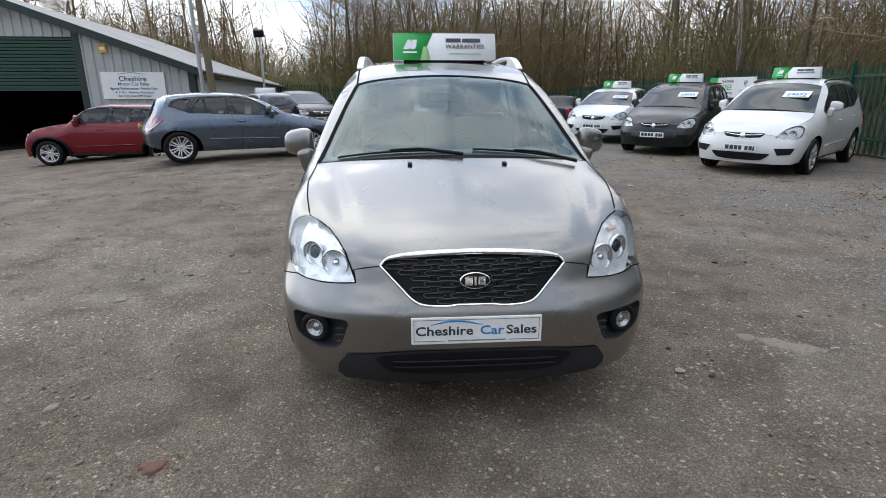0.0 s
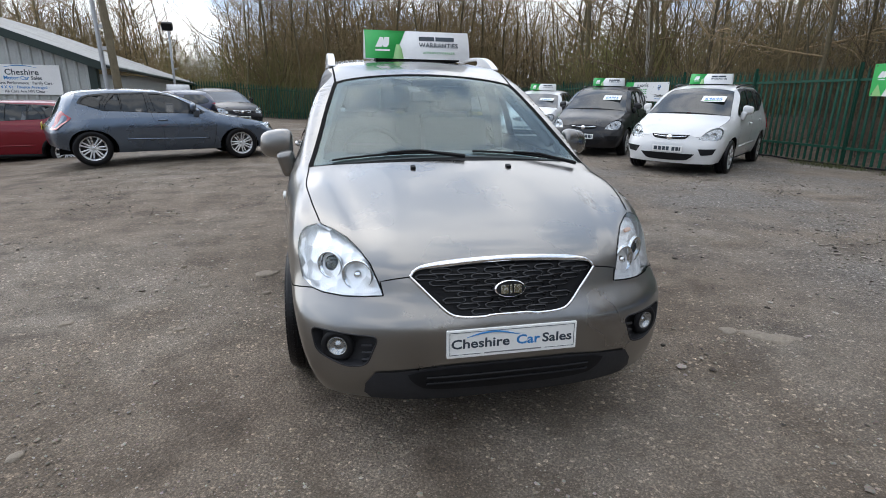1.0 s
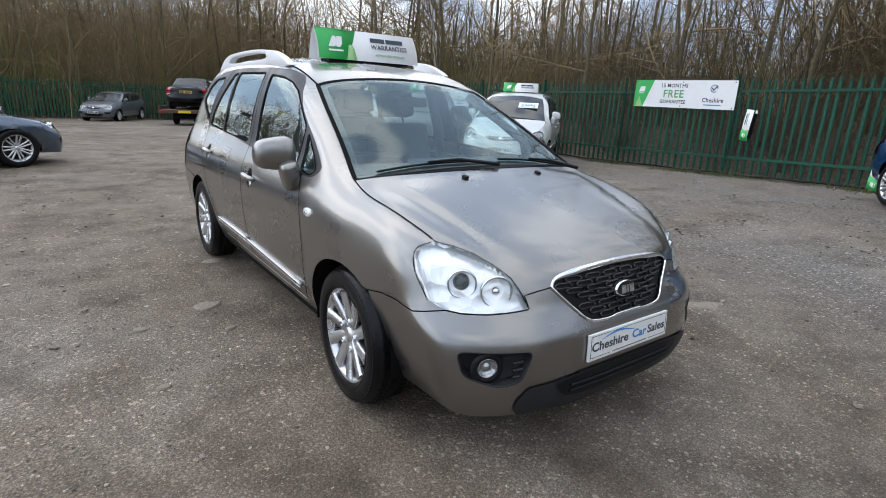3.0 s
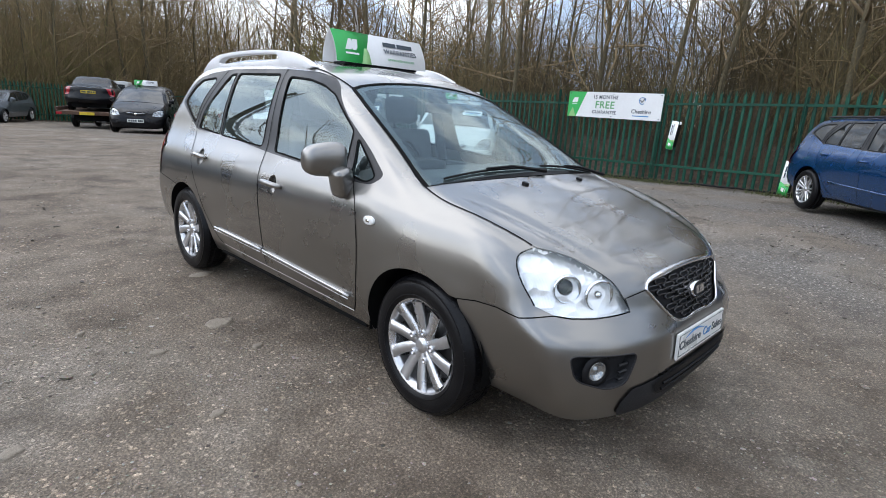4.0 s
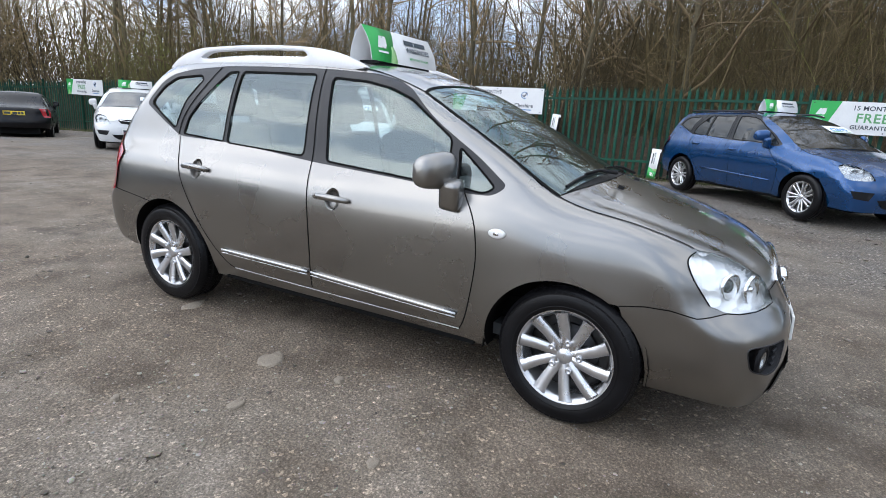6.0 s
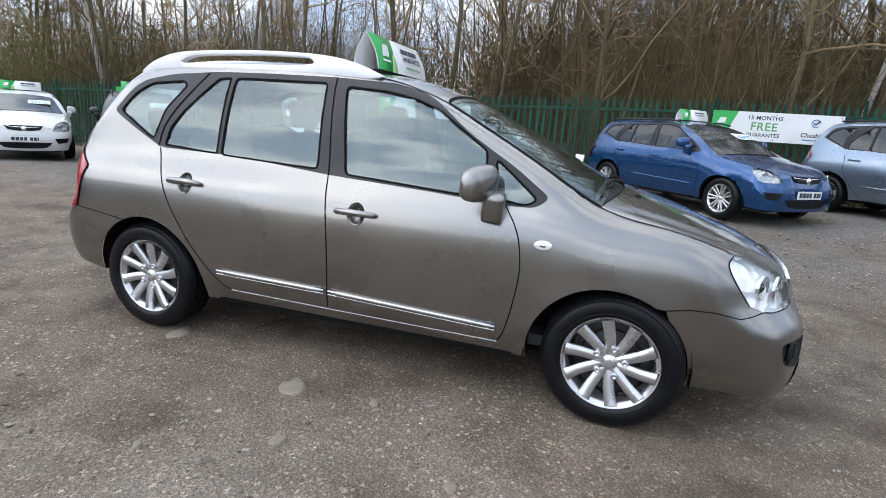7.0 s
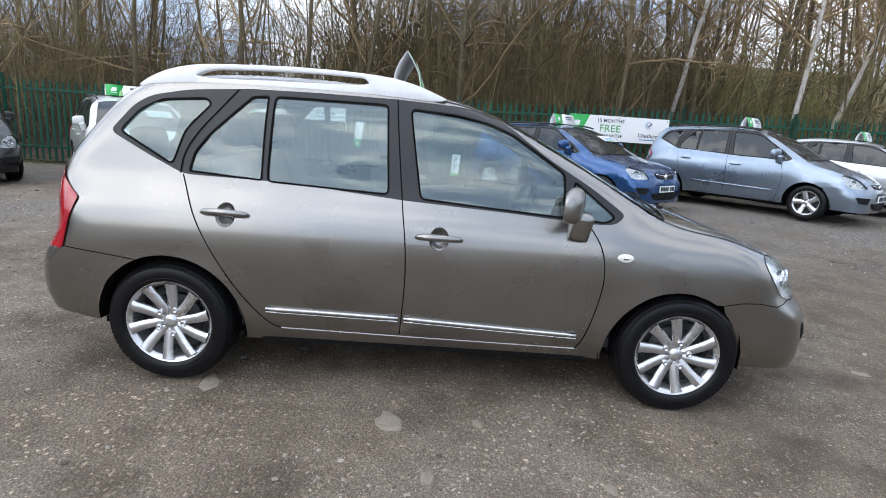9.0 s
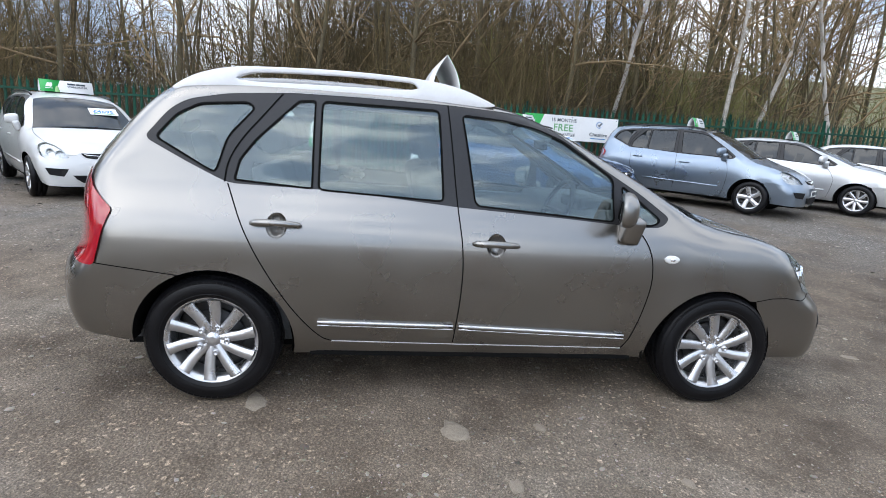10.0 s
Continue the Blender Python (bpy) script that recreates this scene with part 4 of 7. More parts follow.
def mirror_at(parent, s, m, scale=1.0, at_point=(.845, .672, 1.01)):
    """A door mirror: rounded housing, its glass and the foot that carries it."""
    x, y, z = at_point
    c = Vector((s * (x + .087 * scale), y, z + .085 * scale))
    bm = bmesh.new()
    n, rows = 20, []
    for i in range(13):
        t = math.pi * i / 12
        row = []
        for k in range(n):
            a = 2 * math.pi * k / n
            pw = lambda v, e: math.copysign(abs(v) ** e, v)
            qx, qr = -pw(math.cos(t), .62), pw(math.sin(t), .55)
            # fuller towards the car, the outer end lower and drawn back
            hz = .084 * (1.0 - .12 * qx)
            px, py, pz = .094 * qx, .058 * qr * pw(math.cos(a), .8), hz * qr * pw(math.sin(a), .75) - .006 * qx
            row.append(bm.verts.new(c + Vector((s * px * scale, min(py, .034) + .034 * qx, pz * scale))))
        rows.append(row)
    for r0, r1 in zip(rows, rows[1:]):
        for k in range(n):
            bm.faces.new((r0[k], r0[(k + 1) % n], r1[(k + 1) % n], r1[k]))
    bmesh.ops.remove_doubles(bm, verts=bm.verts[:], dist=.0005)
    bmesh.ops.recalc_face_normals(bm, faces=bm.faces[:])
    ob = part("door_mirror", bm, m, parent, "", True)
    rim = boxed("mirror_rim", (-.066 * scale, .066 * scale, -.004, .003, -.054 * scale, .054 * scale), .003, BLACK_PLASTIC, ob, "", pose(s * (x + .078 * scale), y + .031, z + .084 * scale, 0, 0, s * 20))
    boxed("mirror_glass", (-.060 * scale, .060 * scale, .003, .005, -.048 * scale, .048 * scale), .001, MIRROR, rim, "", pose(s * (x + .078 * scale), y + .031, z + .084 * scale, 0, 0, s * 20))
    boxed("mirror_foot", (-.050, .046, -.056, .048, -.062, .085), .028, m, ob, "", pose(s * (x + .022), y - .058, z - .030, 6, s * 16, 0), True)
    return ob


def roof_sign(place, width, label, group="", fine=False):
    """A wedge-shaped advertising sign held on a car's roof; local x runs along it, it looks towards -y."""
    e = thing("roof_sign", label, "roof sign", place, group)
    h, w = .20 * (width / .78) ** .3, width / 2
    def curved(y0, y1, bend):
        return [(y0 + (y1 - y0) * t + bend * math.sin(math.pi * t), h * t) for t in np.linspace(0, 1, 9)]
    def plate(x0, x1, prof, push=0.0):
        bm = bmesh.new()
        rows = [[bm.verts.new((x, y - push, z)) for x in (x0(z / h) if callable(x0) else x0, x1(z / h) if callable(x1) else x1)] for y, z in prof]
        back = [[bm.verts.new((v.co.x, v.co.y + .004, v.co.z)) for v in r] for r in rows]
        for a in (rows, back):
            for r0, r1 in zip(a, a[1:]):
                bm.faces.new((r0[0], r0[1], r1[1], r1[0]))
        for i in range(len(rows) - 1):
            for k in (0, 1):
                bm.faces.new((rows[i][k], rows[i + 1][k], back[i + 1][k], back[i][k]))
        bmesh.ops.recalc_face_normals(bm, faces=bm.faces[:])
        return bm
    fr, bk = curved(-.085, .0, -.018), curved(.075, .003, .02)
    part("front_board", plate(-w, w, fr), WHITE_SIGN, e, "", True)
    part("back_board", plate(-w, w, bk), WHITE_SIGN, e, "", True)
    part("green_field", plate(-w + .002, lambda t: -w + width * (.26 + .13 * t), fr, .002), GREEN_SIGN, e, "green printed field", True)
    part("pale_field", plate(lambda t: -w + width * (.26 + .13 * t * .5), lambda t: -w + width * (.36 - .05 * t if t < .5 else .325), fr[:5], .0025), PALE_GREEN, e, "", True)
    part("foot_strip", box(bmesh.new(), -w * .8, w * .8, -.07, .065, -.012, .004), BLACK_PLASTIC, e)
    tilt = -math.degrees(math.atan2(.085, h))
    at = lambda x, t: pose(x, -.088 + .085 * t - .018 * math.sin(math.pi * t) - .003, h * t, tilt * .9)
    u = width / .78
    part("mark", sheet([(0, 0), (.035, .07), (.055, .07), (.06, .05), (.065, .07), (.10, .07), (.095, .02), (.08, 0), (.06, .0), (.05, .012), (.045, 0)], .002), WHITE_SIGN, e, "white emblem shape").matrix_basis = at(-w + .075 * u, .40) @ Matrix.Scale(1.05 * u, 4)
    boxed("line_of_print", (0, .105 * u, 0, .001, 0, .012 * u), 0, WHITE_SIGN, e, "", at(-w + .075 * u, .26))
    for a, b in ((.0, .10), (.125, .25)):
        boxed("line_of_print", (a * u + .015 * u, b * u + .03 * u, 0, .001, 0, .030 * u), 0, INK, e, "", at(-w + .385 * u, .66))
    lettering("lettering", "WARRANTIES", .046 * u, INK, e, at(-w + .545 * u, .43), "dark printed words", "CENTER", .0006, 1.05)
    if fine:
        lettering("lettering", "APPROVED DEALER", .022 * u, INK_GREEN, e, at(-w + .545 * u, .20), "green printed words", "CENTER", .0006, 1.3)
    return e


# ---- the grey people carrier in the middle of the yard ----
def finish_of(paint_m, glass=None, screen=None):
    return dict(paint=paint_m, glass=glass or GLASS, screen=screen or SCREEN, trim=BLACK_TRIM, lens=CLEAR, reflector=LAMP_CHROME, gap=GAP, sill=SILVER_RAIL, red=RED_LENS, plastic=BLACK_PLASTIC, dark_glass=DARK_GLASS, black=BLACK_PLASTIC)


def seat_at(parent, x, y, z=.30, w=.50):
    e = new("seat")
    e.parent = parent
    e.matrix_basis = pose(x, y, z)
    boxed("cushion", (-w / 2, w / 2, -.26, .26, .10, .28), .06, INTERIOR, e, smooth=True)
    boxed("backrest", (-w / 2, w / 2, -.06, .10, 0, .66), .055, INTERIOR, e, "", pose(0, .27, .24, -16), True)
    boxed("headrest", (-.13, .13, -.05, .06, .70, .90), .045, INTERIOR, e, "", pose(0, .27, .24, -14), True)


MAIN_AT = Matrix.Translation((.038, 0, 0)) @ Matrix.Diagonal((1.027, 1, 1, 1))


def main_car():
    car = thing("car", "bronze-grey people carrier with silver roof rails, parked on the yard", "car", MAIN_AT)
    fin = finish_of(PAINT_GREY)
    lamps = {}
    for name, v, f, n, kind in FINE:
        ob = raw(name, v, f, fin[kind], car, "", True, n)
        if name == "headlight":
            lamps[1 if v[:, 0].mean() > 0 else -1] = ob
            tagged(ob, "clear lens over bright reflectors")
        if name == "lamp_bucket":
            ob.parent = lamps[1 if v[:, 0].mean() > 0 else -1]
        if kind in ("glass", "screen", "lens"):
            ob.visible_shadow = False
    for s, lamp in lamps.items():
        for (x, z, r), yaw in zip(((.672, .735, .052), (.572, .712, .058)), (34, 24)):
            c = front_at(np.array([(s * x, z)]))[0]
            bm = lathe(bmesh.new(), [(r * 1.12, .0), (r * 1.1, .012), (r, .014), (r * .9, -.015), (r * .62, -.034), (r * .25, -.04), (.001, -.04)], 28)
            ob = part("reflector_bowl", bm, LAMP_BULB, lamp, "", True)
            ob.matrix_basis = pose(c[0] - s * .008, c[1] + .028, c[2] - .004, 0, 0, -90 + s * yaw)
            bm = lathe(bmesh.new(), [(.016, -.03), (.017, 0), (.012, .012), (.001, .014)] if x < .6 else [(.034, -.03), (.034, -.008), (.026, .006), (.014, .013), (.001, .015)], 18)
            part("bulb_cap", bm, CHROME if x < .6 else DARK_GLASS, lamp, "", True).matrix_basis = pose(c[0] - s * .008, c[1] + .03, c[2] - .004, 0, 0, -90 + s * yaw)
        c = front_at(np.array([(s * .655, .815)]))[0]
        if s > 0:
            boxed("indicator", (-.028, .028, -.004, .008, -.010, .010), .005, AMBER, lamp, "", pose(c[0], c[1] + .022, c[2] - .006, -40, 0, s * 35), True)
        # fog lamp in its black surround
        q = FOG * np.array((s, 1.0))
        edge = nose_at(to_nose(front_at(q)))
        mid, way = edge.mean(0), SHELL.normal(edge).mean(0)
        way /= np.linalg.norm(way)
        k = len(edge)
        v = np.concatenate([edge, mid + (edge - mid) * .86 - way * .045, [mid - way * .05]])
        f = np.array([t for i in range(k) for t in ((i, (i + 1) % k, k + (i + 1) % k), (i, k + (i + 1) % k, k + i), (k + i, k + (i + 1) % k, 2 * k))])
        fog = raw("fog_lamp_surround", v, f, CHIN, car, "dark recess for the fog lamp", False)
        loop = np.concatenate([edge, edge[:1]])
        part("fog_lamp_edge", tube(bmesh.new(), loop + SHELL.normal(loop) * -.001, .0035, 6, False), BLACK_TRIM, fog, "", True)
        c = front_at(np.array([(s * .655, .447)]))[0]
        bm = lathe(bmesh.new(), [(.040, -.004), (.040, .008), (.037, .010), (.034, .004), (.024, -.006), (.016, -.010), (.012, .0), (.001, .002)], 28)
        part("fog_lamp", bm, FOG_GLASS, fog, "round chrome fog lamp", True).matrix_basis = pose(c[0], c[1] + .024, c[2], 0, 0, -90 + s * 20)
        bm = lathe(bmesh.new(), [(.066, .0), (.060, .012), (.046, .014), (.0405, .008), (.0405, -.01)], 28)
        part("fog_lamp_ring", bm, BLACK_PLASTIC, fog, "", True).matrix_basis = pose(c[0], c[1] + .024, c[2], 0, 0, -90 + s * 20)
        for z in (.40, .43, .46):
            p = front_at(arr([(s * .575, z), (s * .535, z + .005)], .02))
            part("slat", tube(bmesh.new(), p - SHELL.normal(p) * .022, .006, 6), BLACK_TRIM, fog)
    # grille: rows of stretched hexagons, chrome surround
    grille = next(o for o in car.children if o.name.startswith("grille"))
    tagged(grille, "black grille of stretched hexagons in a chrome frame")
    lo, hi = GRILLE2.min(0), GRILLE2.max(0)
    row = 0
    for zc in np.arange(.592, .775, .0215):
        for k in range(-5, 6):
            a = (k + (.5 if row % 2 else 0)) * .098
            hexa = [(a - .040, zc), (a - .028, zc + .009), (a + .028, zc + .009), (a + .040, zc), (a + .028, zc - .009), (a - .028, zc - .009)]
            if inside(GRILLE2, np.array(hexa)).all():
                p = nose_at(np.array(hexa + hexa[:1]))
                part("grille_mesh", tube(bmesh.new(), p - SHELL.normal(p) * .006, .0042, 5, False), GRILLE_BLACK, grille, "", True)
        row += 1
    loop = nose_at(np.concatenate([GRILLE2, GRILLE2[:1]]))
    z = loop[:, 2]
    rad = .0065 + .0085 * np.clip((z - .745) / .02, 0, 1)
    part("grille_frame", tube(bmesh.new(), loop + SHELL.normal(loop) * .002, list(rad), 8, False), CHROME, grille, "chrome frame", True)
    c = nose_at(np.array([(0.0, .675)]))[0]
    bm = lathe(bmesh.new(), [(.001, -.004), (.9, -.004), (1.0, .004), (1.0, .02)], 36)
    badge = part("badge", bm, CHROME, grille, "oval chrome emblem, plain", True)
    badge.matrix_basis = pose(c[0], c[1] - .016, c[2], -12, 0, 0) @ pose(0, 0, 0, 0, 0, 90) @ Matrix.Diagonal((1, .066, .036, 1))
    bm = lathe(bmesh.new(), [(.001, -.004), (.86, -.004), (.88, .004)], 36)
    part("badge_field", bm, BADGE_GREY, badge).matrix_basis = Matrix.Translation((-.003, 0, 0))
    for k, (a, b) in enumerate(((-.62, -.16), (-.07, .07), (.16, .62))):
        bm = box(bmesh.new(), -.012, -.006, a, b, -.48, .48)
        part("badge_bar", bm, CHROME, badge)
    # lower intake and chin
    q = arr(chaikin([(-.50, .388), (.50, .388), (.575, .285), (.52, .222), (-.52, .222), (-.575, .285)], 1), .05, True)
    v, f, n = panel(front_at, q, None, (), .04, .007)
    chin = raw("chin_panel", v, f, CHIN, car, "dark lower bumper", True, n)
    for z in (.315, .342):
        p = front_at(arr([(-.33, z), (0, z), (.33, z)], .06))
        part("slat", tube(bmesh.new(), p + SHELL.normal(p) * .014, .006, 6), BLACK_PLASTIC, chin)
    # dealer's plate
    plate = boxed("number_plate", (-.262, .262, -.012, 0, 0, .115), .004, PLATE_WHITE, car, "white dealer plate with printed words")
    plate.matrix_basis = pose(.004, -.893, .420, -3)
    for a, b, c0, c1 in ((-.250, -.13, .0135, .0150), (.13, .250, .0135, .0150), (-.250, .250, .1045, .1060), (-.2515, -.250, .0135, .1060), (.250, .2515, .0135, .1060)):
        boxed("plate_border", (a, b, -.0135, -.012, c0, c1), 0, INK, plate)
    lettering("lettering", "Cheshire", .053, INK, plate, pose(-0.246, -.0125, .040) @ Matrix.Scale(1.17, 4, (1, 0, 0)), "", "LEFT", .0006, 1.02, .022)
    lettering("lettering", "Car", .053, INK_BLUE, plate, pose(0.012, -.0125, .040) @ Matrix.Scale(1.17, 4, (1, 0, 0)), "", "LEFT", .0006, 1.02, .022)
    lettering("lettering", "Sales", .053, INK, plate, pose(0.118, -.0125, .040) @ Matrix.Scale(1.17, 4, (1, 0, 0)), "", "LEFT", .0006, 1.02, .022)
    boxed("line_of_print", (-.115, .115, -.0135, -.012, .0125, .017), 0, GREY_INK, plate)
    p = [(-.185 + .21 * t, -.013, .083 + .018 * math.sin(math.pi * min(1, t * 1.05))) for t in np.linspace(0, 1, 14)]
    part("swoosh", tube(bmesh.new(), p, [.001 + .003 * math.sin(math.pi * t) for t in np.linspace(0, 1, 14)], 5), INK_BLUE, plate)
    # side trim: mouldings, handles, repeaters
    for s in (-1, 1):
        side = side_at(s)
        for y0, y1, z0, z1 in ((2.19, 1.50, .440, .432), (1.47, .555, .432, .398)):
            p = side(arr([(y0, z0), (y1, z1)], .06))
            n = SHELL.normal(p)
            m = part("side_moulding", tube(bmesh.new(), p + n * .004, [.006] + [.017] * (len(p) - 2) + [.006], 8), PAINT_GREY, car, "", True)
            part("moulding_strip", tube(bmesh.new(), p[0:] + n * .014 + np.array((0, 0, .008)), .0055, 6), SILVER_RAIL, m, "bright strip", True)
            part("moulding_strip", tube(bmesh.new(), p[0:] + n * .015 + np.array((0, 0, -.010)), .0028, 6), SILVER_RAIL, m, "bright strip", True)
        for yc, zc in HANDLES:
            v, f = [], []
            for k, (u, deep) in enumerate(((1.0, 0.0), (.95, .006), (.82, .014), (.62, .020), (.40, .023), (.2, .024))):
                p = side(np.array([(yc + .050 * u * a, zc - .004 + .060 * u * b) for a, b in RECESS]))
                v.append(p - SHELL.normal(p) * deep)
                f += [(32 * k - 32 + q, 32 * k - 32 + (q + 1) % 32, 32 * k + (q + 1) % 32, 32 * k + q) for q in range(32) if k]
            f.append(tuple(range(160, 192)))
            raw("handle_recess", np.concatenate(v), f if s < 0 else [q[::-1] for q in f], PAINT_GREY, car, "", True)
            p = side(np.array([(yc + .118, zc + .002), (yc + .10, zc + .003), (yc + .05, zc + .003), (yc, zc + .003), (yc - .05, zc + .002), (yc - .10, zc), (yc - .115, zc - .002)]))
            n = SHELL.normal(p)
            lift = np.array([.004, .016, .026, .028, .026, .016, .004])[:, None]
            part("door_handle", tube(bmesh.new(), p + n * lift, [.011, .017, .018, .018, .017, .015, .009], 10), PAINT_GREY, car, "", True)
        c = side(np.array([(.362, .842)]))[0]
        n = SHELL.normal(c[None])[0]
        rep_lamp = part("side_repeater", lathe(bmesh.new(), [(1.0, .006), (1.0, -.004), (.9, -.0075), (.6, -.0095), (.001, -.010)], 28), CLEAR_WHITE, car, "clear side indicator", True)
        rep_lamp.matrix_basis = pose(c[0] + n[0] * .002, c[1], c[2], 0, 0, 0 if s < 0 else 180) @ Matrix.Diagonal((1, .042, .0225, 1))
        boxed("indicator_bulb", (-.012, .0, -.30, .30, -.28, .28), .003, CHROME, rep_lamp, "", None, True)
        mirror_at(car, s, PAINT_GREY)
        # roof rail: foot, bar, foot
        q = chaikin([(1.30, 1.560), (1.36, 1.588), (1.50, 1.640), (1.69, 1.672), (2.10, 1.683), (2.55, 1.668), (2.68, 1.652), (2.79, 1.622), (2.88, 1.580), (2.96, 1.518), (2.6, 1.545), (2.0, 1.565), (1.5, 1.548)], 2)
        hole = chaikin([(1.72, 1.610), (1.75, 1.648), (1.80, 1.652), (2.10, 1.657), (2.50, 1.644), (2.58, 1.632), (2.66, 1.590), (2.2, 1.604)], 2)
        bm = sheet([(a, b) for a, b in q], .046, [hole], .12)
        ob = part("roof_rail", bm, SILVER_RAIL, car, "bright silver roof rail")
        ob.matrix_basis = Matrix(((0, 1, 0, s * .582 - .023), (1, 0, 0, 0), (0, 0, 1, 0), (0, 0, 0, 1)))
        bv = ob.modifiers.new("bevel", "BEVEL")
        bv.width, bv.segments, bv.limit_method, bv.angle_limit = .010, 3, "ANGLE", radians(50)
        ob.data.polygons.foreach_set("use_smooth", [True] * len(ob.data.polygons))
    # wipers, washer jets, rear plate
    for x0, x1, y1 in ((-.02, -.63, .16), (.60, .10, .145)):
        p = top_at(np.array([(x0 + (x1 - x0) * t, .105 + (y1 - .125) * t + .02 * t * (1 - t)) for t in np.linspace(0, 1, 12)])) + np.array((0, 0, .006))
        w = part("wiper", tube(bmesh.new(), p, .006, 6), BLACK_PLASTIC, car, "black wiper")
        part("wiper_arm", tube(bmesh.new(), [p[0] + np.array((.06, -.06, -.01)), p[3] + np.array((0, -.02, .014)), p[6] + np.array((0, 0, .010))], [.011, .008, .005], 6), BLACK_PLASTIC, w)
    for x in (-.245, .247):
        c = top_at(np.array([(x, -.04)]))[0]
        boxed("washer_jet", (-.012, .012, -.014, .016, -.004, .012), .004, BLACK_PLASTIC, car, "", pose(*c, 15))
    c = tail_at(np.array([(0.0, .92)]))[0]
    boxed("rear_plate", (-.26, .26, 0, .012, -.056, .056), .003, PLATE_YELLOW, car, "", pose(0, c[1] + .001, c[2], 8))
    # cabin
    boxed("cabin_floor", (-.70, .70, -.05, 3.2, .28, .34), 0, INTERIOR, car)
    boxed("dashboard", (-.68, .68, -.14, .42, -.22, .12), .07, INTERIOR, car, "", pose(0, .36, .92), True)
    boxed("binnacle", (-.17, .17, -.1, .1, 0, .07), .03, BLACK_PLASTIC, car, "", pose(-.36, .66, 1.02), True)
    ring = [(-.36 + .185 * math.cos(t), .84 - .065 * math.sin(t), 1.0 + .173 * math.sin(t)) for t in np.linspace(0, 2 * math.pi, 33)]
    wheel = part("steering_wheel", tube(bmesh.new(), ring, .016, 8, False), BLACK_PLASTIC, car, "", True)
    for a in (0, math.pi, -math.pi / 2):
        part("steering_spoke", tube(bmesh.new(), [(-.36, .82, .99), (-.36 + .18 * math.cos(a), .84 - .065 * math.sin(a), 1.0 + .17 * math.sin(a))], .018, 6), BLACK_PLASTIC, wheel)
    for x, y in ((-.36, 1.18), (.36, 1.18), (-.46, 2.02), (0, 2.02), (.46, 2.02), (-.3, 2.58), (.3, 2.58)):
        seat_at(car, x, y, .33 if y < 2.5 else .20, .50 if y < 1.5 else .44)
    for s in (-1, 1):
        for y in (1.545,):
            p = [(s * .70, y - .03, .95), (s * .675, y, 1.2), (s * .60, y + .03, 1.5)]
            part("inner_pillar", tube(bmesh.new(), p, .04, 6), INTERIOR, car, "", True)
        p = [(s * .665, .42, 1.11), (s * .60, .7, 1.27), (s * .53, .97, 1.42)]
        part("inner_pillar", tube(bmesh.new(), p, .03, 6), INTERIOR, car, "", True)
        boxed("door_card", (s * .66, s * .74, .5, 2.6, .34, .98), .03, INTERIOR, car)
    boxed("headlining", (-.50, .50, 1.32, 2.9, 0, .02), 0, INTERIOR_PALE, car, "", pose(0, 0, 1.515))
    boxed("interior_mirror", (-.11, .11, -.015, .015, -.03, .03), .012, BLACK_PLASTIC, car, "", pose(.0, .86, 1.375), True)
    wells(car, 2.7, rear=.50)
    # turned-in edges of the wheel arches
    for s in (-1, 1):
        for run in (LN.arch_rear, np.concatenate([LN.arch_front_lo[:-1], LN.arch_front_hi])):
            p = mirror(run, s)
            k = len(p)
            v = np.concatenate([p - SHELL.normal(p) * .003, p - np.array((s * .09, 0, 0))])
            raw("arch_edge", v, [(i, i + 1, k + i + 1, k + i) for i in range(k - 1)], DARK, car)
    for x in (-.765, .765):
        wheel_at(car, x, 0, .322, steer=-2, spin=7)
        wheel_at(car, x, 2.7, .330, spin=20)
    return car


the_car = main_car()
roof_sign(pose(.08, 1.555, 1.634), .79, "white and green wedge-shaped sign on the grey car's roof", "roof signs", True)


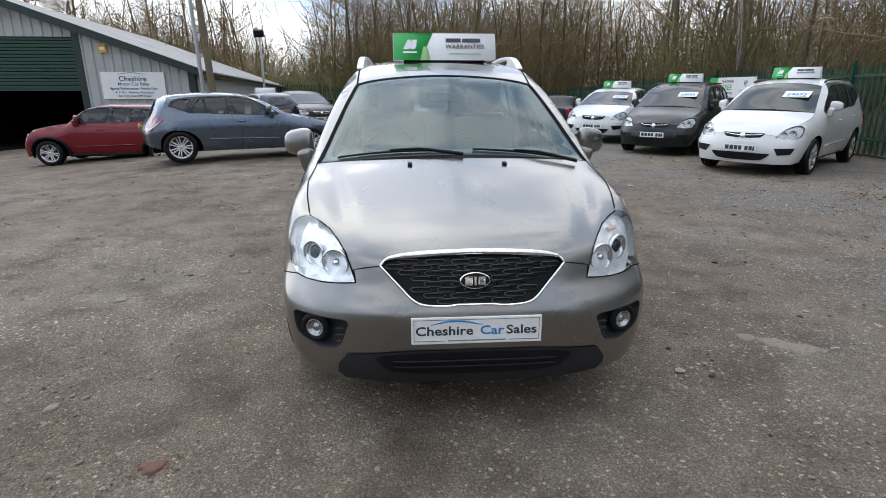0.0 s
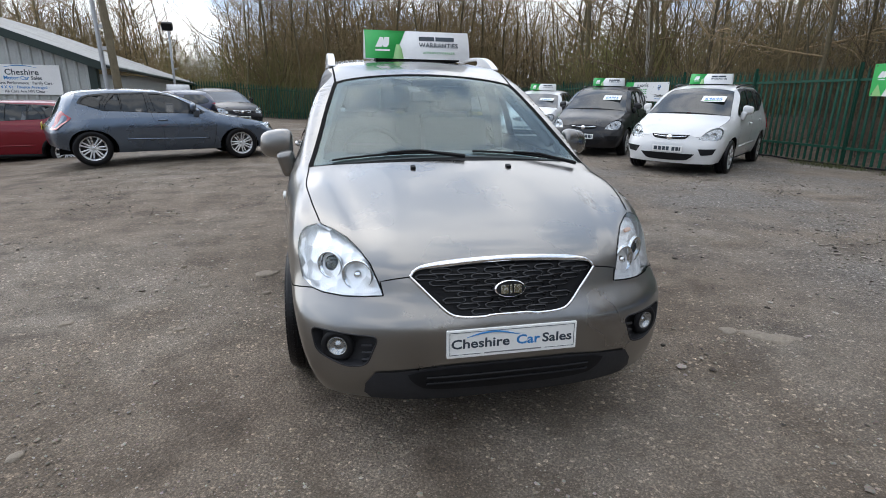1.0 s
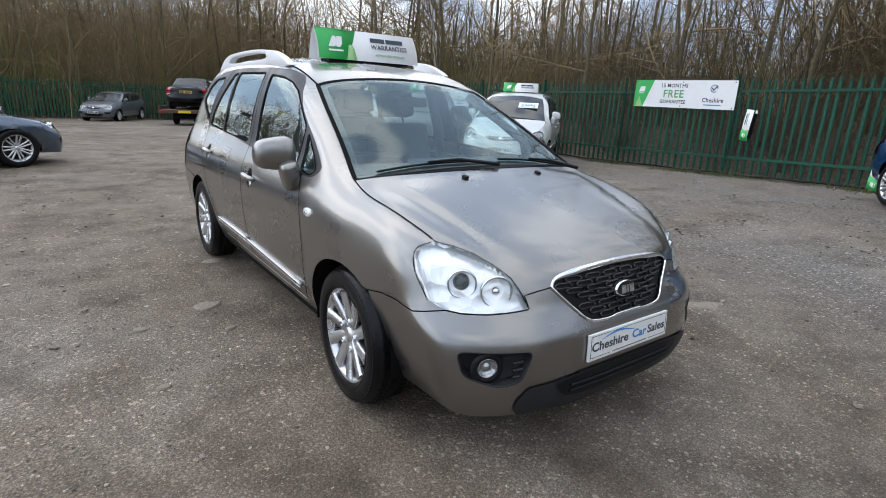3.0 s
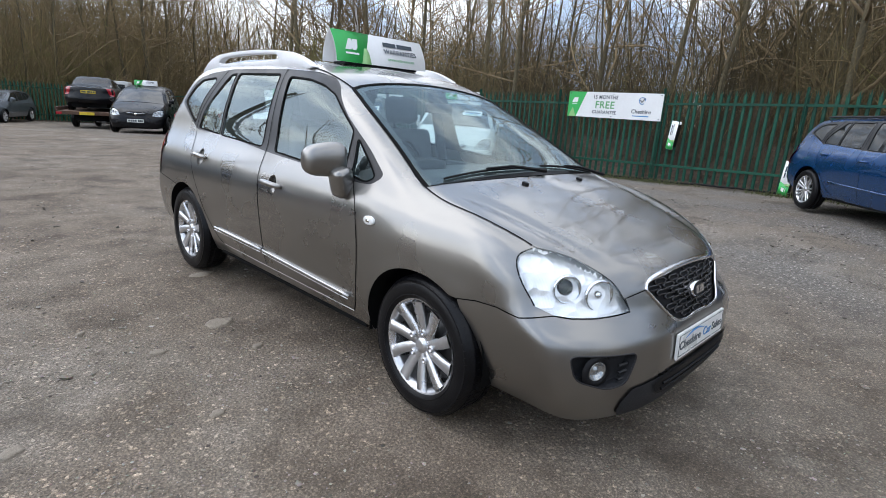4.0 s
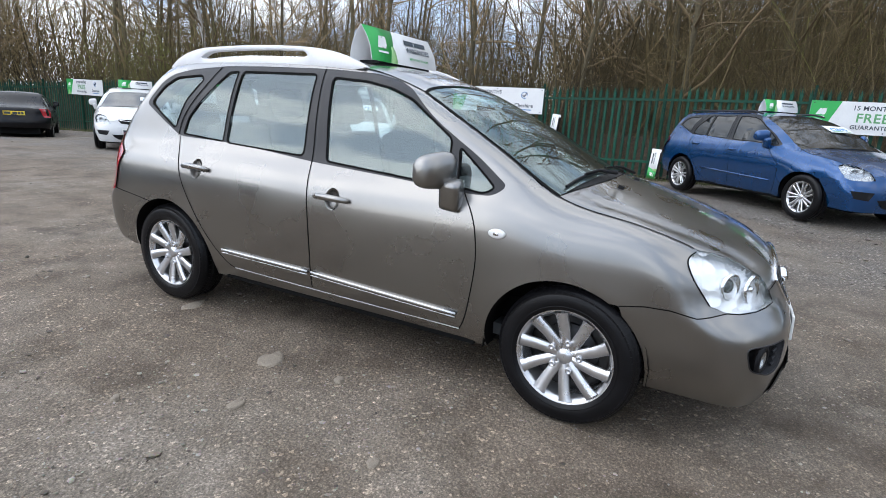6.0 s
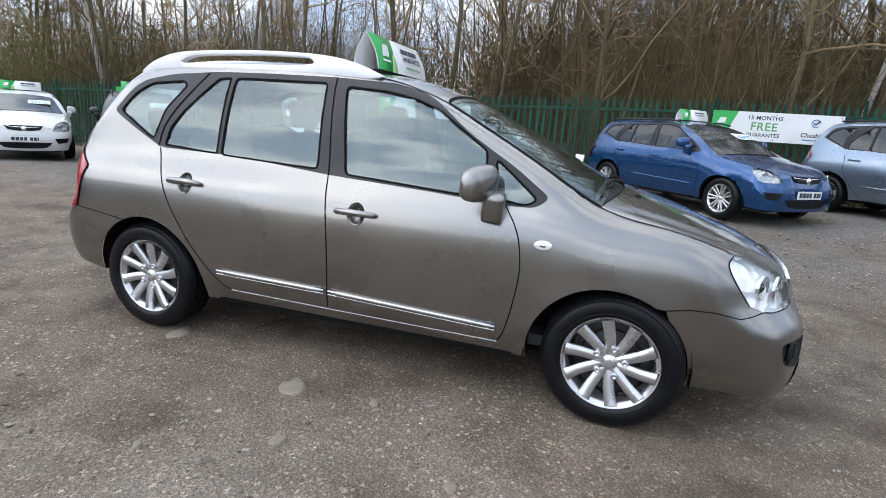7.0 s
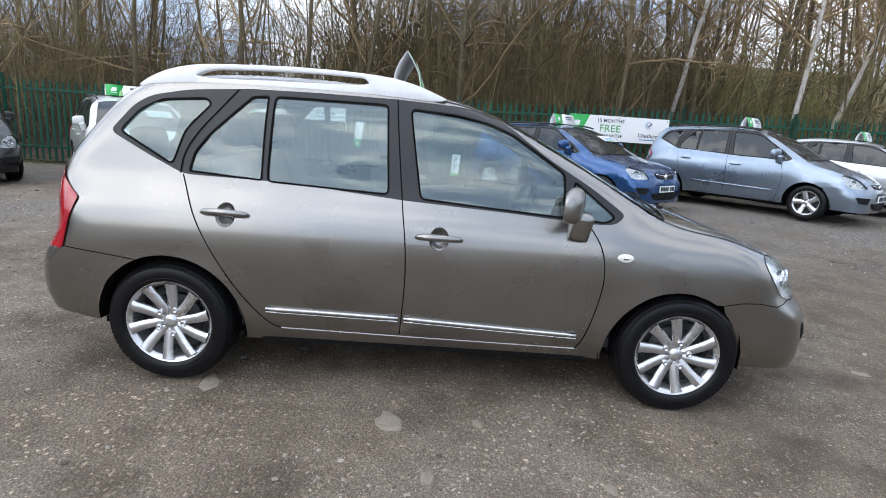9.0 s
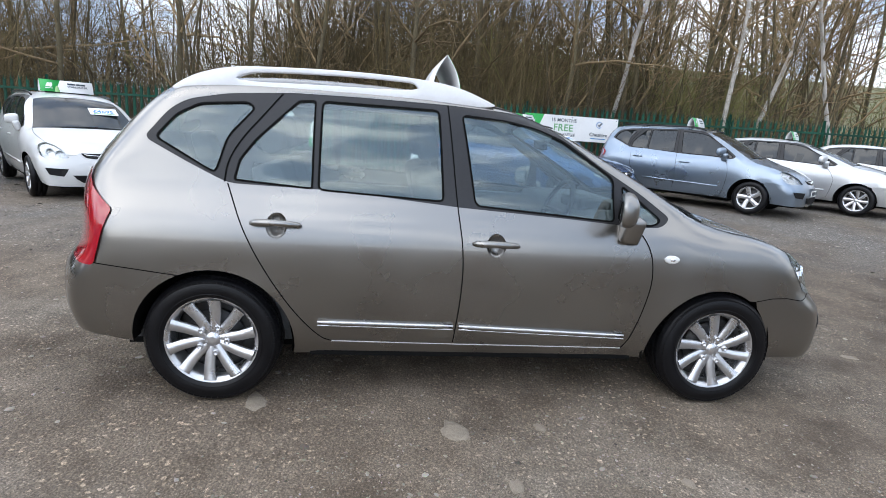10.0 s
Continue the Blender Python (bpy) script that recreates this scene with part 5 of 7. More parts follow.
# ---- the other cars ----
def other_car(label, at, ahead, col, length=4.45, width=1.80, height=1.62, wb=2.70, front_over=.92, belt=1.03, screen=(.10, .97), notch=0.0,
              spokes=7, rim=None, r=.315, rails=False, plate="white", group="parked cars", tint=None, bar=None, sticker=False, twin=False, lift=0.0, doors=5, arches=False, drop=0.0, taper=0.0, roof=None, tail=None):
    """A car on the common shell, drawn out to its own measures. at: the middle of its front axle; ahead: the way it faces."""
    fx, fy = ahead
    m = pose(at[0], at[1], gz(*at) + lift, 0, 0, math.degrees(math.atan2(fx, -fy)))
    car = thing("car", label, "car", m, group)
    back = length - front_over
    lo = pchip((-.93, -.42, .42, 2.28, 3.12, 3.62), (-front_over, -.42, .42, wb - .42, wb + .42, back))
    hi = pchip((-.93, -.42, .10, .97, 1.55, 2.66, 3.62), (-front_over, -.42 * front_over / .93, screen[0], screen[1], screen[1] + (wb - .3 - screen[1]) * .40, wb - .10 + (back - wb - .9) * .6, back))
    zz = pchip((0, .36, .70, 1.03, 1.655), (0, .36, .70 * (1 + .5 * (belt / 1.03 - 1)), belt, height))
    def warp(p):
        x, y, z = p[:, 0], p[:, 1], p[:, 2]
        k = blend((z - .68) / .26)
        y2 = lo(y) * (1 - k) + hi(y) * k
        z2 = zz(z) - drop * blend((2.2 - z) / .6)
        x = x * (1 - taper * blend((y - 2.8) / .8))
        if notch:
            fall = 1 - notch * blend((y - 2.1) / .95)
            z2 = np.where(z2 > belt, belt + (z2 - belt) * fall, z2)
        return np.stack([x * width / 1.772, y2, z2], 1)
    if tail:
        z0 = np.linspace(.2, 1.6, 60)
        own = warp(np.stack([0 * z0, SHELL.rear(z0), z0], 1))
        is_y, to_y, base_w, yb = pchip(*own[:, [2, 1]].T) if (np.diff(own[:, 2]) > 0).all() else (lambda q: np.interp(q, own[:, 2], own[:, 1])), pchip(*zip(*tail)), warp, wb - .5
        def warp(p):
            q = base_w(p)
            z = np.clip(q[:, 2], tail[0][0], tail[-1][0])
            k = np.clip((to_y(z) - yb) / np.maximum(is_y(np.clip(q[:, 2], own[0, 2], own[-1, 2])) - yb, .2), .7, 1.4)
            return np.stack([q[:, 0], np.where(q[:, 1] > yb, yb + (q[:, 1] - yb) * k, q[:, 1]), q[:, 2]], 1)
    if roof:
        y0 = np.linspace(-.8, 3.3, 120)
        line = warp(np.stack([0 * y0, y0, SHELL.top(y0)], 1))
        line = line[np.argsort(line[:, 1])]
        tall_w, top_to, zb = warp, smooth_curve(roof, .05), .60
        def warp(p):
            q = tall_w(p)
            y = np.clip(q[:, 1], roof[0][0], roof[-1][0])
            k = np.clip((top_to(y) - zb) / np.maximum(np.interp(y, line[:, 1], line[:, 2]) - zb, .08), .5, 1.8)
            k = 1 + (k - 1) * blend((q[:, 2] - zb) / .15)
            return np.stack([q[:, 0], q[:, 1], np.where(q[:, 2] > zb, zb + (q[:, 2] - zb) * k, q[:, 2])], 1)
    fin = finish_of(col, tint or DARK_GLASS, tint or DARK_GLASS)
    fin["reflector"] = LAMP_FAR
    if doors == 3:
        fin["trim"] = DARK_GLASS
    gaps = 0
    skip = ("lamp_wall", "sill_line", "windscreen_border", "lamp_gap", "screen_gap", "roof_ditch", "bumper_gap", "cowl_gap")
    lamps = {}
    for name, v, f, n, kind in COARSE:
        if name in skip:
            continue
        if name == "door_gap":
            gaps += 1
            if doors == 3 and gaps % 3 == 2:
                continue
        if name == "grille":
            name, v, kind = "nose_panel", v + n * .0115, "paint"
        ob = raw(name, warp(v), f, fin[kind], car)
        if name == "headlight":
            lamps[v[0, 0] > 0] = ob
        if name == "lamp_bucket":
            ob.parent = lamps[v[0, 0] > 0]
    put = lambda p: warp(np.atleast_2d(p))
    for s in (-1, 1):
        for x, z, rr in ((.672, .735, .055), (.572, .712, .055)):
            c = put(front_at(np.array([(s * x, z)])))[0]
            part("reflector_bowl", lathe(bmesh.new(), [(rr, .0), (rr * .9, -.02), (rr * .5, -.035), (.001, -.04)], 14), LAMP_BULB, lamps[s > 0], "", True).matrix_basis = pose(c[0], c[1] + .024, c[2], 0, 0, -90 + s * 25)
        q = arr([(s * .76, .50), (s * .50, .49), (s * .56, .38), (s * .72, .40)], .05, True)
        v, f, n = panel(front_at, q, None, (), .1, .003)
        raw("fog_lamp_surround", warp(v), f, BLACK_PLASTIC, car)
        if arches:
            for c in (arc(.045, .29, .41, 190, -8, 16), arc(2.69, .315, .41, 190, -8, 16)):
                p = side_at(s)(np.array(c))
                part("arch_trim", tube(bmesh.new(), put(p), .034, 6), BLACK_PLASTIC, car, "black wheel arch", True)
            p = side_at(s)(arr([(2.30, .27), (.43, .27)], .3))
            part("sill_trim", tube(bmesh.new(), put(p), .04, 6), BLACK_PLASTIC, car, "", True)
        for yc, zc in ((2.39, .929), (1.312, .878))[5 - doors and 1:]:
            p = side_at(s)(np.array([(yc + .10, zc), (yc + .04, zc), (yc - .04, zc), (yc - .10, zc)]))
            p = p + SHELL.normal(p) * np.array([.004, .026, .026, .004])[:, None]
            part("door_handle", tube(bmesh.new(), put(p), .014, 6), col, car, "", True)
        p = side_at(s)(arr([(2.15, .50), (.60, .47)], .3))
        part("side_moulding", tube(bmesh.new(), put(p + SHELL.normal(p) * .002), .016, 6), col, car, "", True)
        a = put(side_at(s)(np.array([(.60, 1.0)])))[0]
        mirror_at(car, s, col, .95, (abs(a[0]) + .01, a[1] + .02, a[2] + .045))
        if rails:
            p = put(mirror(LN_C.ditch[1:-1], s)) + np.array((0, 0, .035))
            part("roof_rail", tube(bmesh.new(), p, .017, 6), BLACK_TRIM, car, "", True)
    # bright bar or frame in the grille, emblem
    q = arr([(-.30, .752), (.30, .752), (.24, .675), (.10, .652), (-.10, .652), (-.24, .675)], .06, True)
    v, f, n = panel(nose_at, q, None, (), .1, .004)
    grille = raw("grille", warp(v), f, BLACK_PLASTIC, car, "slim black grille")
    g = nose_at(np.concatenate([q, q[:1]]))
    part("grille_frame", tube(bmesh.new(), put(g + SHELL.normal(g) * .004), .006, 6, False), BLACK_PLASTIC if bar is None else bar, grille, "", True)
    for z, w, rr in ((.735, .27, .010), (.705, .25, .006), (.682, .22, .006)):
        p = nose_at(np.array([(a, z - (.02 if rr > .008 else 0) * (1 - abs(a) / w)) for a in np.linspace(-w, w, 9)]))
        part("grille_slat", tube(bmesh.new(), put(p + SHELL.normal(p) * .006), rr, 5), CHROME if rr > .008 else BLACK_TRIM, grille, "", True)
    q = arr([(-.46, .40), (.46, .40), (.40, .33), (-.40, .33)], .08, True)
    v, f, n = panel(front_at, q, None, (), .1, .006)
    raw("lower_intake", warp(v), f, BLACK_PLASTIC, car)
    c = put(nose_at(np.array([(0.0, .69)])))[0]
    part("badge", lathe(bmesh.new(), [(.001, -.02), (.045, -.018), (.052, 0)], 16), CHROME, car, "", True).matrix_basis = pose(c[0], c[1] - .005, c[2], 0, 0, 90)
    c = put(front_at(np.array([(0.0, .47)])))[0]
    pl = boxed("number_plate", (-.26, .26, -.012, 0, 0, .112), .003, PLATE_WHITE, car, "", pose(0, c[1] - .012, c[2] - .05))
    for a, b in ((-.23, -.17), (-.155, -.095), (-.08, -.03), (-.015, .035), (.085, .135), (.15, .20), (.21, .235)):
        boxed("plate_bar", (a, b, -.015, -.012, .022, .09), 0, INK, pl, "", pose(0, c[1] - .012, c[2] - .05))
    c = put(tail_at(np.array([(0.0, .86)])))[0]
    pl = boxed("rear_plate", (-.26, .26, 0, .012, 0, .112), .003, PLATE_YELLOW, car, "", pose(0, c[1], c[2] - .06))
    for a, b in ((-.23, -.17), (-.155, -.095), (-.08, .035), (.085, .235)):
        boxed("plate_bar", (a, b, .012, .015, .022, .09), 0, INK, pl, "", pose(0, c[1], c[2] - .06))
    if sticker:
        c = put(top_at(np.array([(.32, .55)])))[0]
        e = put(top_at(np.array([(.32, .75)])))[0]
        tilt = math.degrees(math.atan2(e[2] - c[2], e[1] - c[1])) - 90
        st = boxed("price_card", (-.21, .21, -.014, -.010, -.10, .12), 0, WHITE_SIGN, car, "white price card behind the windscreen", pose(*c, tilt))
        lettering("lettering", sticker, .125, INK_BLUE, st, pose(*c, tilt) @ pose(0, -.015, -.035), "", "CENTER", .001)
        boxed("line_of_print", (-.16, .16, -.016, -.014, -.075, -.055), 0, INK_GREEN, st, "", pose(*c, tilt))
    wells(car, wb, width / 2 - .03, .385, front_over - .22, back - wb - .2)
    x = width / 2 - .115
    for k, (sx, y) in enumerate(((-x, 0), (x, 0), (-x, wb), (x, wb))):
        wheel_at(car, sx, y, r, r, .205, spokes, rim or ALLOY, False, twin, spin=13 * k)
    top = put(top_at(np.array([(0.0, 1.5)])))[0]
    return car, m @ pose(0, top[1], top[2] + .008)


WHITE_PAINT = paint("white_paint", (0.62, 0.62, 0.61), 0.0, 0.35)
DARK_PAINT = paint("dark_grey_paint", (0.009, 0.0088, 0.010), 0.0, 0.3, 0.5)
BLUE_PAINT = paint("blue_paint", (0.002, 0.056, 0.185), 0.6, 0.26, 1.0)
ICE_PAINT = paint("silver_blue_paint", (0.235, 0.29, 0.36), 0.8, 0.30)
SILVER_PAINT = paint("silver_paint", (0.52, 0.53, 0.54), 0.6, 0.36)
SLATE_PAINT = paint("slate_blue_paint", (0.095, 0.125, 0.17), 0.75, 0.28)
RED_PAINT = paint("red_paint", (0.17, 0.006, 0.014), 0.15, 0.35, 0.6)
BLACK_PAINT = paint("black_paint", (0.004, 0.004, 0.005), 0.0, 0.3, 0.3)
NAVY_PAINT = paint("navy_paint", (0.012, 0.022, 0.06), 0.1, 0.33, 0.7)
GREY_PAINT = paint("mid_grey_paint", (0.11, 0.125, 0.14), 0.5, 0.36)
VAN_ROOF = [(-.92, .64), (-.75, .76), (-.5, .88), (-.1, 1.0), (.1, 1.09), (.5, 1.31), (.85, 1.49), (1.15, 1.575), (1.6, 1.625), (2.1, 1.635), (2.6, 1.62), (3.0, 1.585), (3.2, 1.54), (3.35, 1.3), (3.5, 1.0)]
VAN_TAIL = [(.2, 3.40), (.5, 3.52), (.75, 3.53), (.95, 3.49), (1.2, 3.40), (1.4, 3.29), (1.55, 3.16)]
ESTATE_ROOF = [(-.88, .64), (-.7, .75), (-.3, .87), (.15, .97), (.4, 1.07), (.8, 1.28), (1.2, 1.42), (1.6, 1.475), (2.2, 1.48), (2.8, 1.455), (3.15, 1.41), (3.3, 1.33), (3.45, 1.06), (3.58, .9)]
ESTATE_TAIL = [(.2, 3.46), (.5, 3.58), (.75, 3.58), (.95, 3.52), (1.2, 3.41), (1.38, 3.27)]
COUPE_ROOF = [(-.86, .58), (-.7, .67), (-.3, .78), (.1, .87), (.35, .93), (.75, 1.12), (1.1, 1.26), (1.5, 1.34), (1.9, 1.355), (2.4, 1.335), (2.8, 1.29), (2.95, 1.25), (3.08, 1.08), (3.25, .88)]
COUPE_TAIL = [(.2, 3.16), (.5, 3.27), (.75, 3.28), (.9, 3.21), (1.0, 3.13), (1.2, 3.00), (1.33, 2.88)]
SMALL_ROOF = [(-.6, .66), (-.48, .80), (-.2, .89), (.2, .95), (.42, 1.0), (.62, 1.18), (.88, 1.34), (1.1, 1.385), (1.5, 1.40), (2.1, 1.39), (2.55, 1.355), (2.72, 1.30), (2.85, 1.05), (2.98, .9)]
SMALL_TAIL = [(.2, 2.90), (.5, 2.99), (.8, 3.0), (.95, 2.95), (1.2, 2.83), (1.32, 2.74)]
SIGN = "white and green advertising sign on a parked car's roof"

white_mpv, p_ = other_car("white people carrier with a price card, parked by the fence", (6.14, 6.53), (-.784, -.621), WHITE_PAINT, 4.47, 1.80, 1.635, sticker="£4695", rails=True, spokes=7, roof=VAN_ROOF, tail=VAN_TAIL)
roof_sign(p_, .80, SIGN, "roof signs")
dark_mpv, p_ = other_car("dark grey people carrier parked by the fence", (5.89, 9.73), (-.656, -.755), DARK_PAINT, 4.47, 1.80, 1.635, sticker="£4995", rails=True, spokes=7, roof=VAN_ROOF, tail=VAN_TAIL)
roof_sign(p_, .80, SIGN, "roof signs")
white_hatch, p_ = other_car("white hatchback parked beside the dark people carrier", (5.45, 12.75), (-.574, -.819), WHITE_PAINT, 4.42, 1.81, 1.50, 2.685, .95, .99, (.18, 1.12), spokes=5, sticker="£6995")
roof_sign(p_, .80, SIGN, "roof signs")
blue_estate, p_ = other_car("bright blue estate car by the palisade fence", (6.35, -2.11), (-.757, -.653), BLUE_PAINT, 4.37, 1.82, 1.50, 2.64, .78, .98, (.22, 1.18), spokes=7, twin=True, sticker="£2695", rails=True, roof=ESTATE_ROOF, tail=ESTATE_TAIL)
roof_sign(p_, .62, SIGN, "roof signs")
ice_mpv, p_ = other_car("silver-blue people carrier by the palisade fence", (6.62, -5.93), (-.77, -.64), ICE_PAINT, 4.47, 1.80, 1.635, spokes=5, rails=True, roof=VAN_ROOF, tail=VAN_TAIL)
roof_sign(p_, .62, SIGN, "roof signs")
silver_hatch, p_ = other_car("silver hatchback by the palisade fence", (6.98, -8.6), (-.77, -.64), SILVER_PAINT, 4.25, 1.77, 1.50, 2.60, .90, 1.0, (.15, 1.05), spokes=8)
roof_sign(p_, .62, SIGN, "roof signs")
white_far, p_ = other_car("white hatchback at the end of the row", (7.43, -11.61), (-.77, -.64), WHITE_PAINT, 4.3, 1.77, 1.48, 2.6, .9, .98, (.2, 1.1), spokes=7)
slate_hatch, p_ = other_car("slate-blue three-door hatchback in the yard", (-2.55, 9.81), (.93, .367), SLATE_PAINT, 4.14, 1.70, 1.43, 2.57, .86, .95, (.35, 1.15), spokes=7, twin=True, r=.315, doors=3, drop=.03, taper=.10, roof=COUPE_ROOF, tail=COUPE_TAIL)
red_small, p_ = other_car("small red hatchback with black wheel arches", (-8.68, 11.26), (-.995, -.10), RED_PAINT, 3.62, 1.69, 1.41, 2.467, .62, .97, (.42, .90), spokes=6, twin=True, r=.30, doors=3, arches=True, drop=.02, roof=SMALL_ROOF, tail=SMALL_TAIL)
navy_hatch, p_ = other_car("navy hatchback parked beyond the slate-blue one", (-6.62, 21.05), (-.55, .83), NAVY_PAINT, 4.2, 1.75, 1.5, 2.6, .85, .98, (.2, 1.1))
roof_sign(p_, .80, SIGN, "roof signs")
black_estate, p_ = other_car("black estate car with a bright grille", (-3.73, 19.11), (.45, -.89), BLACK_PAINT, 4.5, 1.80, 1.47, 2.68, .85, .96, (.25, 1.15), r=.32, bar=CHROME)
black_mpv, p_ = other_car("large black people carrier by the far fence", (4.24, 21.03), (-.45, -.893), BLACK_PAINT, 4.81, 1.95, 1.76, 2.89, .95, 1.08, (.05, .95))
roof_sign(p_, .80, SIGN, "roof signs")
dark_saloon, p_ = other_car("dark saloon seen from its boot end", (7.15, 21.51), (.5, .866), BLACK_PAINT, 4.5, 1.75, 1.42, 2.65, .85, .95, (.3, 1.15), notch=.92)
grey_estate, p_ = other_car("grey estate car alone by the far fence", (.64, 31.17), (-.5, -.866), GREY_PAINT, 4.5, 1.75, 1.50, 2.70, .88, .98, (.2, 1.15))


# ---- green palisade fence ----
def pale_mesh(h):
    """One steel pale: folded in three, with a split and pointed head."""
    prof = [(-.034, .010), (-.020, -.006), (.020, -.006), (.034, .010)]
    v, f = [], []
    for z in (0.06, h - .13):
        v += [(y, x, z) for x, y in prof]
    for i in range(3):
        f.append((i, i + 1, 5 + i, 4 + i))
    tips = [(.022, -.046, h - .01), (-.012, 0.0, h), (.022, .046, h - .01)]
    k = len(v)
    v += tips
    f += [(4, 5, k), (5, 6, k + 1), (6, 7, k + 2)]
    me = bpy.data.meshes.new("pale")
    me.from_pydata([(a + .003, b, c) for a, b, c in v] + [(a - .001, b, c) for a, b, c in v], [], f + [tuple(len(v) + i for i in q[::-1]) for q in f])
    me.materials.append(FENCE_GREEN)
    return me


def post_into(bm, x, y, z, h):
    for a, b, c, d in ((-.05, .05, -.022, -.014), (-.05, .05, .014, .022), (-.006, .006, -.014, .014)):
        box(bm, x + a * .5, x + b * .5, y + c, y + d, z - .3, z + h)
    return bm


FX = 9.93
POSTS = [6.45 - 2.735 * k for k in range(0, 9)] + [9.18 + 2.78 * k for k in range(10)]
fence = thing("palisade_fence", "dark green steel palisade fence with pointed pales", "fence")
steps = np.arange(-15.2, 31.6, .157)
pm = pale_mesh(2.03)
for y in steps:
    o = new("pale", pm)
    o.parent = fence
    o.location = (FX + .03, y, gz(FX, y) + random.uniform(-.012, .012))
    o.rotation_euler = (random.uniform(-.008, .008), random.uniform(-.008, .008), random.uniform(-.05, .05))
for y in POSTS:
    part("post", post_into(bmesh.new(), FX - .01, y, gz(FX, y), 2.08), FENCE_GREEN, fence)
for z in (.36, 1.72):
    for a, b in zip(sorted(POSTS), sorted(POSTS)[1:]):
        za, zb = gz(FX, a) + z, gz(FX, b) + z
        bm = bmesh.new()
        vs = [bm.verts.new(p) for p in ((FX - .012, a, za), (FX - .012, b, zb), (FX - .012, b, zb + .05), (FX - .012, a, za + .05), (FX + .03, a, za + .05), (FX + .03, b, zb + .05))]
        bm.faces.new(vs[:4])
        bm.faces.new((vs[3], vs[2], vs[5], vs[4]))
        part("rail", bm, FENCE_GREEN, fence)
low = [(FX - .10 + .03 * noise.noise((0, y, 5)), y, gz(FX, y) + .05 + .03 * noise.noise((3, y * 1.4, 0))) for y in np.arange(-15, 12, .4)]
cable = part("black_pipe", tube(bmesh.new(), low, .022, 6), BLACK_PLASTIC, None, "", True)
tagged(cable, "black plastic pipe lying along the fence foot", "pipe")

far_fence = thing("far_fence", "dark green palisade fence across the back of the yard", "fence")
A, B = Vector((9.9, 34.2, 0)), Vector((-19, 35.6, 0))
n_far = int((B - A).length / .157)
bm = bmesh.new()
for i in range(n_far):
    p = A.lerp(B, i / n_far)
    z = gz(p.x, p.y)
    h = 2.05 - .02 * (i % 2)
    vs = [bm.verts.new((p.x + dx, p.y + dy, z + q)) for dx, dy, q in ((-.034, 0, .05), (.034, 0, .05), (.034, 0, h - .1), (0, .01, h), (-.034, 0, h - .1))]
    bm.faces.new(vs)
tagged(part("fence_infill", bm, FENCE_GREEN, far_fence), kind="stuff")
for i in range(12):
    p = A.lerp(B, i / 11)
    part("post", post_into(bmesh.new(), p.x, p.y - .05, gz(p.x, p.y), 2.12), FENCE_GREEN, far_fence)
for z in (.35, 1.75):
    p, q = A.copy(), B.copy()
    part("rail", tube(bmesh.new(), [(c.x, c.y - .03, gz(c.x, c.y) + z) for c in (p.lerp(q, k / 8) for k in range(9))], .025, 4), FENCE_GREEN, far_fence)


# ---- boards on the fence ----
def fence_board(place, label, months=True, w=2.44, h=.60):
    """A printed board, local x along it, looking towards -y."""
    e = thing("advertising_board", label, "sign board", place, "boards on the fence")
    part("board", box(bmesh.new(), 0, w, 0, .012, -h, 0), WHITE_SIGN, e)
    part("green_field", sheet([(0, -h), (.10 * w, -h), (0.20 * w, -h * .02), (.20 * w, 0), (0, 0)], .003), GREEN_SIGN, e, "green printed field").location = (.001, -.004, -.0005)
    part("pale_field", sheet([(.012 * w, -h), (.10 * w, -h), (.055 * w, -h * .62)], .003), PALE_GREEN, e).location = (.001, -.006, -.0005)
    part("mark", sheet([(0, 0), (.06, .12), (.095, .12), (.10, .09), (.11, .12), (.17, .12), (.165, .03), (.14, 0), (.105, 0), (.09, .02), (.08, 0)], .003), WHITE_SIGN, e, "white emblem shape").location = (.10, -.008, -.26)
    boxed("line_of_print", (.11, .25, -.008, -.005, -.30, -.285), 0, WHITE_SIGN, e)
    lettering("lettering", "15 MONTHS", .118, INK, e, pose(w * .415, -.003, -.155), "", "CENTER", .001, 1.05)
    lettering("lettering", "FREE", .235, INK_GREEN, e, pose(w * .415, -.003, -.375), "green printed word", "CENTER", .001, 1.08)
    lettering("lettering", "GUARANTEE", .108, INK, e, pose(w * .415, -.003, -.505), "", "CENTER", .001, 1.05)
    lettering("lettering", "Cheshire", .125, INK, e, pose(w * .80, -.003, -.455), "", "CENTER", .001, 1.05)
    boxed("line_of_print", (w * .72, w * .88, -.004, -.001, -.525, -.505), 0, INK_BLUE, e)
    ring = [(w * .80 + .075 * math.cos(t), -.004, -.17 + .075 * math.sin(t)) for t in np.linspace(0, 5.4, 22)]
    part("tick_ring", tube(bmesh.new(), ring, .008, 4), INK_BLUE, e)
    part("tick", tube(bmesh.new(), [(w * .80 - .045, -.006, -.16), (w * .80 - .01, -.006, -.205), (w * .80 + .07, -.006, -.115)], .014, 4), INK, e)
    for x in (.05, w / 2, w - .05):
        for z in (-.04, -h + .04):
            part("screw", lathe(bmesh.new(), [(.001, -.008), (.012, -.006), (.012, .002)], 8), ALLOY_DARK, e).matrix_basis = pose(x, -.002, z, 0, 0, 90)
    return e


